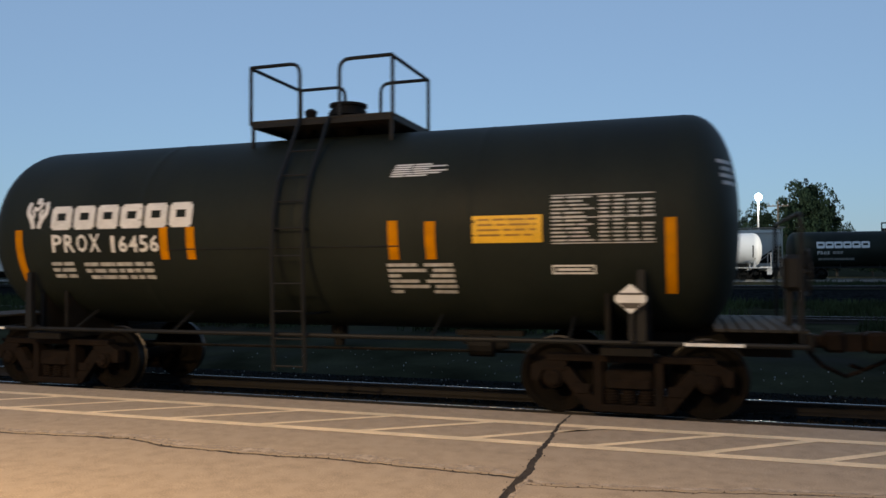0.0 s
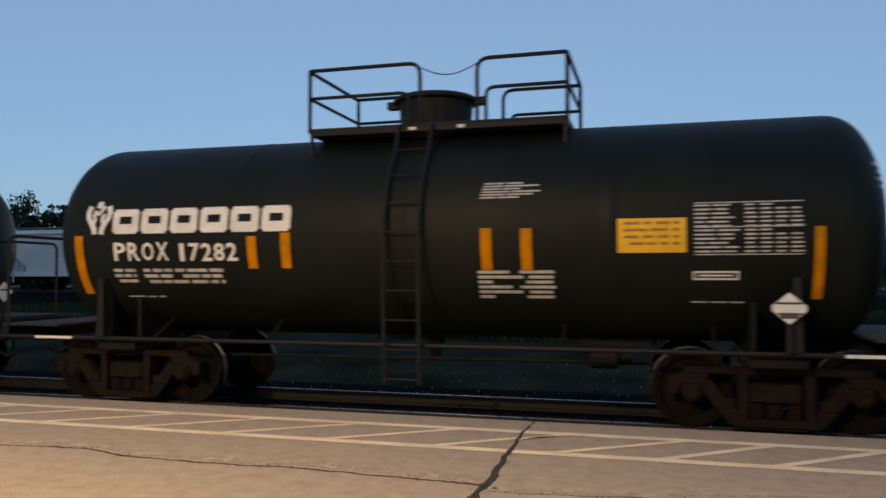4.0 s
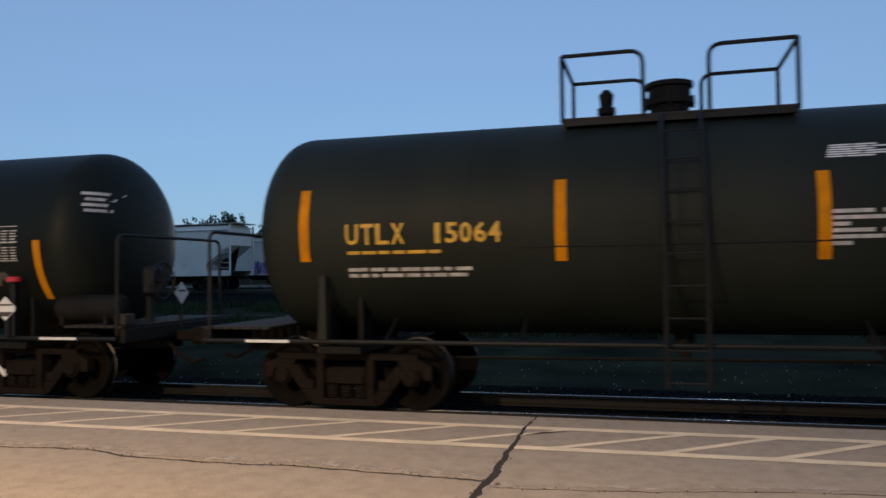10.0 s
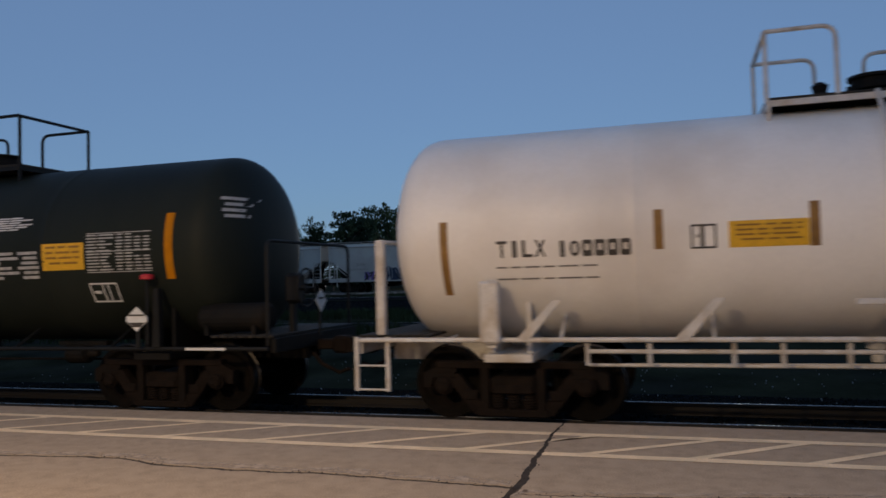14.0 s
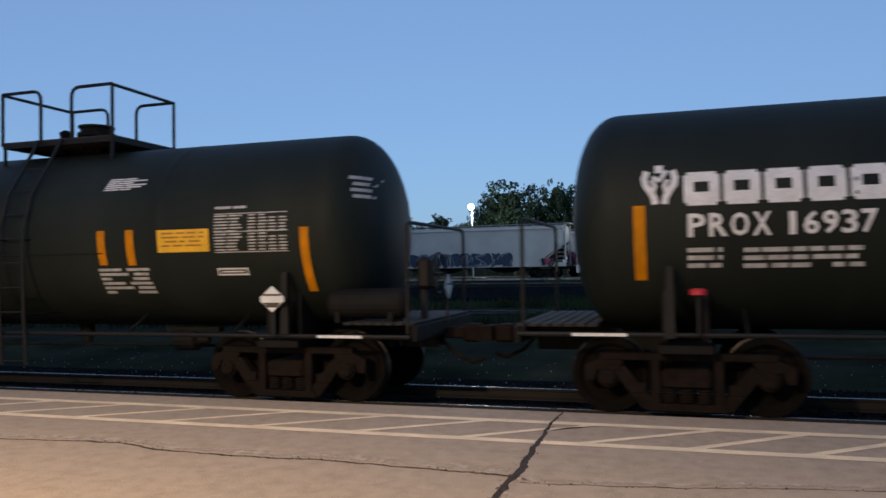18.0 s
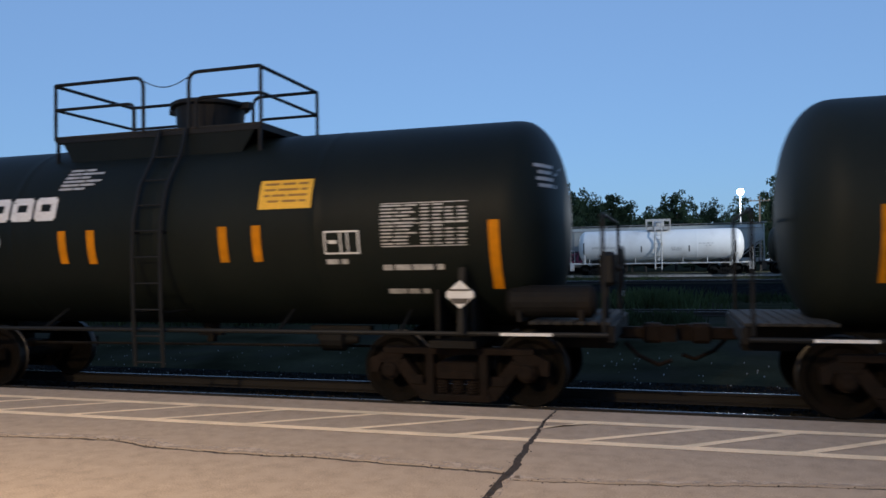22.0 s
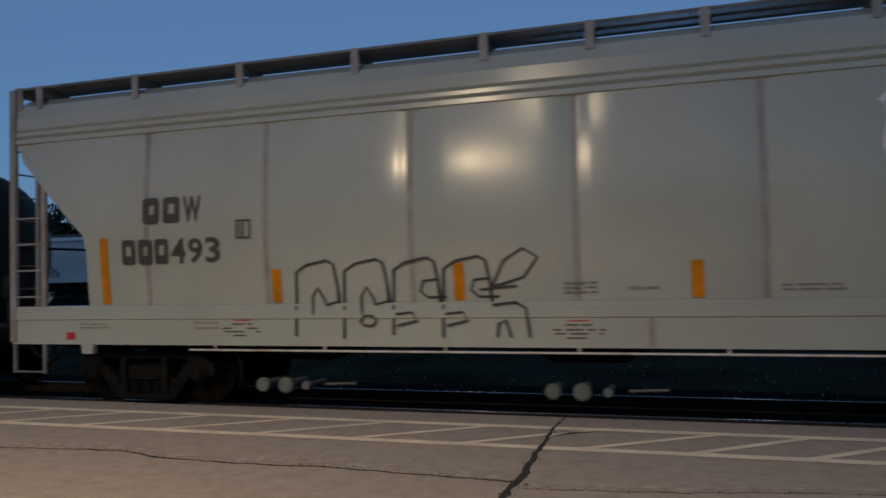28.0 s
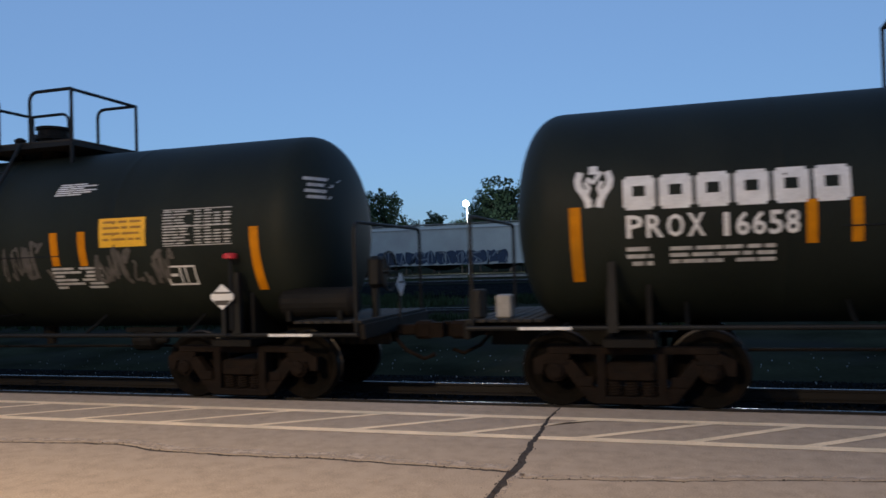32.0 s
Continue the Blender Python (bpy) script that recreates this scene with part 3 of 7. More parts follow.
def marking(car, shell, code, rng):
    """One painted or taped mark from a code: kind, x0, x1, z0, z1 and its text."""
    f = code.split()
    kind, c = f[0], [float(v) for v in f[1:5]]
    x0, x1, z0, z1 = c
    bm = bmesh.new()
    if kind in "sW":
        m = (x0 + x1) / 2
        w = min(x1 - x0, 0.10 if car.get("pale") and car.name.startswith("tank") else 0.13) / 2
        plate(bm, shell, (m - w, m + w, z0, z1))
        dull = car.get("pale") and car.name.startswith("tank")
        return part("reflective_strip", bm, (SHADED_TAPE if dull else ORANGE) if kind == "s" else WORN_TAPE, car, "orange reflective strip" if kind == "s" else "faded pale reflective strip")
    if kind == "h":
        plate(bm, shell, c, 0.009)
        return part("table_heading", bm, LETTER, car, "fresh white heading block of the table")
    if kind == "e":
        plate(bm, shell, c)
        return part("reflective_strip", bm, DARK_TEXT, car, "dark weathered strip")
    if kind == "y":
        plate(bm, shell, c)
        p = part("warning_panel", bm, YELLOW, car, "yellow warning panel with small writing")
        bm = bmesh.new()
        words(bm, shell, (x0 + 0.07, x1 - 0.07, z0 + 0.05, z1 - 0.03), rng, 4, 1.0, off=0.007, fill=0.4)
        part("panel_print", bm, PANEL_PRINT, p)["kind"] = "stuff"
        return p
    if kind == "g":
        n = 12
        fill = 0.34 if car.get("pale") else 0.44
        pitch = (z1 - z0) / n
        for r in range(n):
            a, b = z1 - pitch * (r + 0.18 + fill), z1 - pitch * (r + 0.18)
            e = x0 + (x1 - x0) * rng.uniform(0.30, 0.43)
            m = x0 + (e - x0) * rng.uniform(0.3, 0.6)
            plate(bm, shell, (x0, m, a, b), 0.005)
            plate(bm, shell, (m + 0.03, e, a, b), 0.005)
            for k in range(4):
                if r in (0, 6) and k > 1:
                    continue
                q = x0 + (x1 - x0) * (0.47 + 0.14 * k)
                plate(bm, shell, (q, q + (x1 - x0) * rng.uniform(0.085, 0.115), a, b), 0.005)
        if "pale data" in car["label"]:
            low = bmesh.new()
            plate(low, shell, (x0, x1, z0 + (z1 - z0) * 0.55, z1), 0.003)
            plate(low, shell, (x0, x0 + (x1 - x0) * 0.55, z0, z0 + (z1 - z0) * 0.53), 0.003)
            part("panel_backing", low, WORN_PANEL, car, "worn pale panel behind the data table")
        for z in (z1 + 0.004, z0 + (z1 - z0) * 0.52, z0 - 0.012):
            plate(bm, shell, (x0, x1, z, z + 0.012), 0.006)
        return tagged(part("data_panel", bm, DARK_TEXT if car.get("pale") else (LETTER if "pale data" in car["label"] else LETTER_WORN), car, "stencilled test data table"), kind="stuff")
    if kind == "d":
        h = (z1 - z0) / 6
        for k, (a, b) in enumerate(((0.06, 0.70), (0.05, 0.96), (0.03, 0.66), (0.02, 0.98), (0.01, 0.86), (0.0, 0.64))):
            m = a + (b - a) * rng.uniform(0.3, 0.6)
            for u, v in ((a, m), (m + 0.03, b)):
                plate(bm, shell, (x0 + (x1 - x0) * u, x0 + (x1 - x0) * v, z1 - h * (k + 0.74), z1 - h * (k + 0.16)), 0.005)
        return tagged(part("capacity_stencil", bm, LETTER_WORN if "dome" in car["label"] else LETTER, car, "small white stencil lines"), kind="stuff")
    if kind == "b":
        t = 0.022
        for q in ((x0, x1, z1 - t, z1), (x0, x1, z0, z0 + t), (x0, x0 + t, z0 + t, z1 - t), (x1 - t, x1, z0 + t, z1 - t)):
            plate(bm, shell, q)
        if z1 - z0 > 0.2:
            m = x0 + (x1 - x0) * 0.45
            plate(bm, shell, (m, m + t, z0 + t, z1 - t))
            plate(bm, shell, (x1 - 0.17, x1 - 0.15, z0 + t, z1 - t))
            plate(bm, shell, (x0 + 0.06, m - 0.04, z0 + (z1 - z0) * 0.45, z0 + (z1 - z0) * 0.6))
        else:
            plate(bm, shell, (x0 + 0.06, x1 - 0.06, z0 + 0.04, z1 - 0.04))
        return part("lube_stencil_box", bm, DARK_TEXT if car.get("pale") else LETTER, car, "outlined stencil box")
    if kind == "t" and z1 - z0 > 0.3 and x1 - x0 < 1.0:
        pitch = (z1 - z0) / 6
        for k in range(6):
            a = z1 - pitch * (k + 0.72)
            for u, v in (((0.0, 0.45), (0.54, 1.0)), ((0.0, 0.60), (0.66, 0.98)), ((0.0, 0.22), (0.62, 0.97)))[k % 3]:
                plate(bm, shell, (x0 + (x1 - x0) * u, x0 + (x1 - x0) * (v - rng.uniform(0, 0.05)), a, a + pitch * 0.6), 0.005)
        return tagged(part("stencil_writing", bm, TEXT_MATS[kind], car, "two columns of worn stencil lines"), kind="stuff")
    if kind in "tTul":
        lines = 1 if kind in "lu" else max(1, round((z1 - z0) / (0.062 if kind == "T" else 0.085)))
        words(bm, shell, c, rng, lines, 0.93, fill=0.32 if kind == "T" else 0.58)
        return tagged(part("stencil_writing", bm, TEXT_MATS[kind], car), kind="stuff")
    if kind in "no":
        digits(bm, shell, c, f[5])
        return part("car_number", bm, LETTER if kind == "n" else YELLOW_TEXT, car, "car number " + f[5])
    if kind in "kmj":
        text = {"k": "PROX", "m": "UTLX", "j": "TILX"}[kind]
        digits(bm, shell, c, text)
        return part("reporting_mark", bm, {"k": LETTER, "m": YELLOW_TEXT, "j": DARK_TEXT}[kind], car, "reporting mark " + text)
    if kind == "q":
        text = f[5]
        w = (x1 - x0) / len(text)
        digits(bm, shell, c, text.replace("_", " "))
        p = part("car_number", bm, DARK_TEXT, car, "dark car number, partly unreadable")
        for k, ch in enumerate(text):
            if ch == "_":
                bm = bmesh.new()
                block(bm, shell, x0 + w * (k + 0.1), x0 + w * (k + 0.9), z0, z1, w * 0.24, 0.4)
                part("number_block", bm, DARK_TEXT, p)
        return p
    if kind == "B":
        w = (x1 - x0) / 6
        for k in range(6):
            if k:
                part("brand_block", bm, LETTER, car, "white block of the brand mark")
                bm = bmesh.new()
            block(bm, shell, x0 + w * k + 0.012, x0 + w * (k + 1) - 0.03, z0, z1, 0.108, 0.31)
        return part("brand_block", bm, LETTER, car, "white block of the brand mark")
    if kind == "L":
        h, w, m, z = z1 - z0, x1 - x0, (x0 + x1) / 2, (z0 + z1) / 2
        for q in (-1, 1):
            stroke(bm, shell, [(m + q * w * u, z + h * v) for u, v in ((0.13, -0.5), (0.16, -0.34), (0.27, -0.16), (0.40, 0.0), (0.43, 0.16), (0.36, 0.36))], w * 0.19)
            stroke(bm, shell, [(m + q * w * u, z + h * v) for u, v in ((0.20, -0.22), (0.13, -0.04), (0.22, 0.12))], w * 0.12, 0.0065)
        stroke(bm, shell, [(m - w * 0.2, z + h * 0.2), (m, z + h * 0.1), (m + w * 0.06, z + h * 0.18), (m + w * 0.2, z + h * 0.36)], w * 0.12, 0.007)
        plate(bm, shell, (m - w * 0.13, m + w * 0.10, z + h * 0.30, z + h * 0.5))
        return part("brand_emblem", bm, LETTER, car, "white emblem of plain shapes")
    if kind == "r":
        m, z = (x0 + x1) / 2, (z0 + z1) / 2
        lathe(bm, [(-0.04, 0.06), (-0.03, 0.095), (0.02, 0.095), (0.04, 0.06)], (m, -1.45, z), "z", 14)
        p = part("red_cap", bm, RED, car, "flat red cap on a thin post")
        part("cap_post", rod(bmesh.new(), (m, -1.45, 1.0), (m, -1.45, z - 0.042), 0.022, 6), PIPE_DARK, p)
        return p
    if kind == "w":
        m, z, r = (x0 + x1) / 2, (z0 + z1) / 2, 0.12
        for k in range(3):
            plate(bm, shell, (m - r * (0.6, 1, 0.7)[k], m + r * (0.6, 1, 0.7)[k], z - 0.12 + 0.08 * k, z - 0.05 + 0.08 * k))
        return part("seal_emblem", bm, LETTER_WORN, car, "round faded emblem")
    if kind == "x":
        scrawl(bm, shell, c, rng, max(3, round((x1 - x0) / 0.10)), 0.042)
        return tagged(part("graffiti", bm, SPRAY_GREY, car, "faded grey sprayed scrawl"), kind="stuff")
    if kind == "p":
        m, z, r = (x0 + x1) / 2 - 0.08, (z0 + z1) / 2, 0.17
        y = -1.52
        p = part("placard_post", box(bm, m - 0.03, m + 0.03, y + 0.02, y + 0.05, 0.95, z + r * 0.5, 0.006), PIPE_WHITE if car.get("pale") else PIPE_DARK, car, "flat steel placard bracket")
        bm = bmesh.new()
        a = 0.028
        prism(bm, [(m, z - r), (m + r, z - a), (m + r, z + a), (m, z + r), (m - r, z + a), (m - r, z - a)], y, y + 0.012)
        d = part("placard", bm, LETTER, car, "white diamond hazard placard")
        bm = bmesh.new()
        box(bm, m - r * 0.78, m + r * 0.78, y - 0.004, y, z + 0.042, z + 0.066)
        prism(bm, [(m - 0.132, z - 0.046), (m + 0.132, z - 0.046), (m + 0.068, z - 0.11), (m - 0.068, z - 0.11)], y - 0.004, y - 0.001)
        part("placard_print", bm, DARK_TEXT, d)
        return d
    bm.free()


CACHE = {}


def shared(name, key, make, mat, parent, label="", place=(0, 0, 0), smooth=False, turn=None):
    """A part whose mesh is built once and used again."""
    key = key + mat.name
    if key not in CACHE:
        ob = part(name, make(), mat, parent, label, smooth)
        CACHE[key] = ob.data
    else:
        ob = new(name, CACHE[key])
        ob.parent = parent
        if label:
            ob["label"] = label
    ob.location = place
    if turn:
        ob.rotation_euler = [radians(a) for a in turn]
    return ob


WHEELSETS = []
WHEEL_R = 0.457


def wheelset_mesh():
    bm = bmesh.new()
    for s in (-1, 1):
        prof = [(-0.055, 0.10), (-0.07, 0.12), (-0.062, 0.16), (-0.02, 0.19), (-0.015, 0.33), (-0.065, 0.385), (-0.068, WHEEL_R - 0.006), (-0.055, WHEEL_R), (0.05, WHEEL_R + 0.002), (0.062, WHEEL_R + 0.026), (0.075, WHEEL_R + 0.022), (0.078, 0.39), (0.03, 0.33), (0.03, 0.19), (0.08, 0.14), (0.08, 0.10)]
        lathe(bm, [(-s * p, r) for p, r in prof], (0, 0.7525 * s, 0), "y", 30)
        for k in range(3):
            a = 2.1 * k
            rod(bm, (0.24 * math.cos(a), s * 0.74, 0.24 * math.sin(a)), (0.24 * math.cos(a), s * 0.775, 0.24 * math.sin(a)), 0.022, 6)
    rod(bm, (0, -1.08, 0), (0, 1.08, 0), 0.085, 14)
    return bm


def side_frame_mesh():
    bm = bmesh.new()
    for s in (-1, 1):
        prism(bm, [(s * 1.16, 0.42), (s * 1.16, 0.60), (s * 0.98, 0.68), (s * 0.72, 0.70), (s * 0.72, 0.62), (s * 0.80, 0.56), (s * 1.02, 0.54), (s * 1.06, 0.42)], -0.075, 0.075)
        prism(bm, [(s * 0.86, 0.56), (s * 0.70, 0.60), (s * 0.40, 0.24), (s * 0.40, 0.08), (s * 0.50, 0.10)], -0.07, 0.07)
        prism(bm, [(s * 0.40, 0.10), (s * 0.40, 0.68), (s * 0.30, 0.68), (s * 0.30, 0.10)], -0.10, 0.10)
        box(bm, *sorted((s * 0.45, s * 0.62)), -0.088, -0.07, 0.28, 0.40, 0.006)
    box(bm, -0.98, 0.98, -0.085, 0.085, 0.66, 0.745, 0.012)
    box(bm, -0.44, 0.44, -0.10, 0.10, 0.075, 0.165, 0.012)
    return bm


def bearing_mesh():
    bm = bmesh.new()
    lathe(bm, [(0, 0.06), (0.01, 0.09), (0.05, 0.10), (0.055, 0.125), (0.18, 0.13), (0.19, 0.10)], (0, 0, 0), "y", 16)
    box(bm, -0.15, 0.15, 0.05, 0.20, 0.08, 0.13, 0.01)
    for k in range(3):
        a = 2.094 * k
        rod(bm, (0.055 * math.cos(a), -0.015, 0.055 * math.sin(a)), (0.055 * math.cos(a), 0.01, 0.055 * math.sin(a)), 0.014, 6)
    return bm


def spring_mesh():
    bm = bmesh.new()
    return pipe(bm, [(0.075 * math.cos(k * 0.7), 0.075 * math.sin(k * 0.7), 0.165 + 0.0038 * k) for k in range(46)], 0.018, 5)


def bolster_mesh():
    bm = bmesh.new()
    box(bm, -0.285, 0.285, -1.09, 1.09, 0.345, 0.56, 0.03)
    for s in (-1, 1):
        box(bm, -0.24, 0.24, *sorted((s * 1.088, s * 1.12)), 0.36, 0.46, 0.01)
    rod(bm, (0, 0, 0.6), (0, 0, 0.72), 0.2, 16)
    for s in (-1, 1):
        rod(bm, (s * 0.62, -0.9, 0.36), (s * 0.62, 0.9, 0.36), 0.05, 8)
    return bm


def truck(car, x, coat=None):
    """Two axles, two cast side frames, springs and a bolster."""
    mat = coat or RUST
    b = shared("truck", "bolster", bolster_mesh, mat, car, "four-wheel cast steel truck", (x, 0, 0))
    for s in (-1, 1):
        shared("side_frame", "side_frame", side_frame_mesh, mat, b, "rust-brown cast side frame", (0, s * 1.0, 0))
        for dx in (-0.2, 0.0, 0.2):
            shared("coil_spring", "spring", spring_mesh, mat, b, place=(dx, s * 1.0, 0), turn=(0, 0, 200 * dx))
        for w in (-0.889, 0.889):
            shared("axle_bearing", "bearing", bearing_mesh, mat, b, "roller bearing cap", (w, s * 1.13, WHEEL_R), turn=(0, 0, 0 if s < 0 else 180))
    for w in (-0.889, 0.889):
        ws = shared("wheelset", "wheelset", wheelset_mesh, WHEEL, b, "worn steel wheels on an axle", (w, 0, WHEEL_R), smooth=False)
        if len(ws.data.materials) == 1:
            ws.data.materials.append(TREAD)
            for f in ws.data.polygons:
                if math.hypot(f.center.x, f.center.z) > 0.435:
                    f.material_index = 1
        WHEELSETS.append((ws, car, x + w))
    return b


def tank_mesh(rad, left, right, head, zc):
    """A welded shell from -left to right with full rounded heads."""
    bm = bmesh.new()
    dome = [(math.cos(math.pi / 2 * k / 14) ** 0.86, math.sin(math.pi / 2 * k / 14) ** 0.86) for k in range(15)]
    x0, x1 = head - left, right - head
    prof = [(x0 - head * c, rad * q) for c, q in dome]
    for k in range(1, 4):
        j = x0 + (x1 - x0) * k / 4
        prof += [(j - 0.14, rad), (j - 0.03, rad), (j - 0.012, rad + 0.004), (j + 0.012, rad + 0.004), (j + 0.03, rad), (j + 0.14, rad)]
    prof += [(x1 + head * c, rad * q) for c, q in dome[::-1]]
    lathe(bm, prof, (0, 0, zc), "x", 56)
    return bm


def underframe(car, coat, pipe_coat, reservoir, pale=False, sill=0.925):
    """Draft sills, saddles, side rails, end decks, couplers and brake gear."""
    for s in (-1, 1):
        def saddle():
            bm = bmesh.new()
            n = 10
            arc = []
            for k in range(n + 1):
                a = math.radians(218 + 104 * k / n)
                arc.append((1.40 * math.cos(a), 2.343 + 1.40 * math.sin(a)))
            pts = arc + [(1.10, 0.80), (-1.10, 0.80)]
            for y0 in (-0.26, 0.20):
                v0 = [bm.verts.new((y0, p, q)) for p, q in pts]
                v1 = [bm.verts.new((y0 + 0.06, p, q)) for p, q in pts]
                bm.faces.new(v0)
                bm.faces.new(v1[::-1])
                for k in range(len(pts)):
                    j = (k + 1) % len(pts)
                    bm.faces.new((v0[k], v1[k], v1[j], v0[j]))
            box(bm, -0.30, 0.30, -1.30, 1.30, 0.76, 0.86, 0.01)
            return bm
        shared("saddle", "saddle", saddle, coat, car, "welded tank saddle over the truck", (s * 4.25, 0, 0))

        def channel():
            bm = bmesh.new()
            u = [(-0.19, 0.68), (-0.15, 0.68), (-0.15, 1.01), (0.15, 1.01), (0.15, 0.68), (0.19, 0.68), (0.19, 1.05), (-0.19, 1.05)]
            skin(bm, [[bm.verts.new((x, y, z)) for y, z in u] for x in (-1.05, 1.135)])
            return bm
        d = shared("draft_sill", "draft_sill", channel, coat, car, "channel draft sill", (s * 5.0, 0, 0), turn=(0, 0, 0 if s > 0 else 180))
        shared("end_sill", "end_sill", lambda: box(bmesh.new(), 1.14, 1.22, -1.30, 1.30, 0.86, 1.06, 0.01), coat, car, "cross plate at the car end", (s * 5.0, 0, 0), turn=(0, 0, 0 if s > 0 else 180))

        def knuckle():
            bm = bmesh.new()
            box(bm, 0.0, 0.34, -0.09, 0.09, 0.80, 0.95, 0.02)
            box(bm, 0.30, 0.56, -0.16, 0.15, 0.75, 1.0, 0.04)
            prism(bm, [(0.50, 0.77), (0.72, 0.77), (0.72, 0.98), (0.50, 0.98)], -0.15, -0.04)
            pipe(bm, [(0.1, -0.35, 0.78), (0.25, -0.36, 0.62), (0.5, -0.34, 0.50), (0.66, -0.32, 0.56)], 0.028, 7)
            return bm
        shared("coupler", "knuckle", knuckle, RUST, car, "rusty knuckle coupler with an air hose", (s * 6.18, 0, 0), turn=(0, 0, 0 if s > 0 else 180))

        def board():
            bm = bmesh.new()
            return box(bm, 0.0, 0.115, -1.30, 1.30, 1.065, 1.10, 0.005)
        for k in range(7):
            shared("deck_board", "deck_board", board, GRATING, car, "board of the end walkway", (s * 5.7 - 0.49 + 0.14 * k, 0, 0))

        def ladder_end():
            bm = bmesh.new()
            for x in (0.0, 0.42):
                box(bm, x, x + 0.05, -1.37, -1.33, 0.40, 1.08)
            for z in (0.42, 0.72):
                rod(bm, (0.02, -1.36, z), (0.45, -1.36, z), 0.014, 6)
            return bm
        if pale:
            shared("end_step", "end_step", ladder_end, pipe_coat, car, "sill step ladder", (5.75 if s > 0 else -6.22, 0, 0))

        def bracket():
            bm = bmesh.new()
            return prism(bm, [(-0.06, 0.95), (0.06, 0.95), (0.045, 1.76), (-0.03, 1.76)], -1.42, -1.33)
        for side in (0, 180):
            shared("tank_bracket", "bracket", bracket, PIPE_DARK if not pale else pipe_coat, car, "upright steel bracket beside the tank", (s * 4.42, 0, 0), turn=(0, 0, side))

        def stripe():
            bm = bmesh.new()
            box(bm, -0.31, 0.31, -1.408, -1.402, 0.908, 0.944)
            return bm
        shared("sill_strip", "stripe", stripe, LETTER, car, "white reflective strip on the sill", (s * 5.2, 0, sill - 0.925))
    if not pale:
        def stand():
            bm = bmesh.new()
            box(bm, 6.02, 6.10, -0.58, -0.46, 1.06, 1.60, 0.015)
            box(bm, 5.99, 6.20, -0.66, -0.36, 1.50, 1.93, 0.05)
            rod(bm, (6.2, -0.51, 1.72), (6.27, -0.51, 1.72), 0.04, 8)
            return bm
        b = shared("brake_stand", "brake_stand", stand, PIPE_DARK, car, "dark hand brake stand on the end deck")

        def wheel():
            bm = bmesh.new()
            n = 18
            pipe(bm, [(6.27, -0.51 + 0.27 * math.cos(2 * math.pi * k / n), 1.72 + 0.27 * math.sin(2 * math.pi * k / n)) for k in range(n + 1)], 0.016, 6)
            for k in range(3):
                a = math.pi * k / 3
                rod(bm, (6.26, -0.51 - 0.27 * math.cos(a), 1.72 - 0.27 * math.sin(a)), (6.26, -0.51 + 0.27 * math.cos(a), 1.72 + 0.27 * math.sin(a)), 0.011, 5)
            return bm
        shared("brake_wheel", "brake_wheel", wheel, PIPE_DARK, b, "spoked hand brake wheel")

        def end_rail():
            bm = bmesh.new()
            lo, hi, y = 0.96, 2.37, 1.30
            return pipe(bm, [(0, -y, lo)] + bend((0, -y, lo), (0, -y, hi), (0, y, hi), 0.14) + bend((0, -y, hi), (0, y, hi), (0, y, lo), 0.14) + [(0, y, lo)], 0.024, 7)
        for s in (-1, 1):
            shared("end_handrail", "end_handrail", end_rail, PIPE_DARK, car, "bent pipe handrail across the car end", (s * 6.10, 0, 0))

        def end_placard():
            bm = bmesh.new()
            r, z = 0.17, 1.52
            v = [[bm.verts.new((x, p, q)) for p, q in ((0, z - r), (r, z), (0, z + r), (-r, z))] for x in (6.235, 6.247)]
            skin(bm, v)
            return bm
        p = shared("end_placard", "end_placard", end_placard, LETTER, car, "white diamond placard at the car end")
        shared("placard_print", "end_placard_print", lambda: box(bmesh.new(), 6.248, 6.252, -0.09, 0.09, 1.54, 1.57), DARK_TEXT, p)
        shared("placard_post", "end_placard_post", lambda: box(bmesh.new(), 6.212, 6.233, -0.03, 0.03, 1.0, 1.62), PIPE_DARK, p)
    for s in (-1, 1):
        def rail():
            bm = bmesh.new()
            rod(bm, (-6.15, -1.37, 0.925), (6.15, -1.37, 0.925), 0.03, 8)
            for x in (-5.0, -3.6, -1.9, 1.9, 3.6, 5.0):
                rod(bm, (x, -1.37, 0.925), (x, -0.9, 1.18 if abs(x) < 4 else 0.94), 0.022, 6)
            return bm
        shared("side_rail", "side_rail", rail, pipe_coat, car, "long pipe rail along the sill", (0, 0, sill - 0.925), turn=(0, 0, 0 if s < 0 else 180))

    def brake():
        bm = bmesh.new()
        lathe(bm, [(-0.24, 0.1), (-0.22, 0.16), (0.1, 0.16), (0.14, 0.08), (0.3, 0.05)], (2.4, -0.55, 0.78), "x", 14)
        rod(bm, (-3.3, -0.2, 0.62), (3.3, -0.2, 0.66), 0.022, 6)
        rod(bm, (2.1, -0.55, 0.78), (2.1, -0.55, 0.98), 0.03, 6)
        box(bm, 2.0, 2.9, -0.62, -0.48, 0.90, 0.97)
        return bm
    shared("brake_rigging", "brake", brake, coat, car, "brake cylinder with rods under the tank")

    def valve():
        bm = bmesh.new()
        rod(bm, (0, 0, 1.0), (0, 0, 0.82), 0.13, 14)
        rod(bm, (0, 0, 0.82), (0, 0, 0.66), 0.08, 12)
        box(bm, -0.2, 0.2, -0.06, 0.06, 0.76, 0.80)
        return bm
    shared("bottom_valve", "valve", valve, coat, car, "bottom outlet valve")
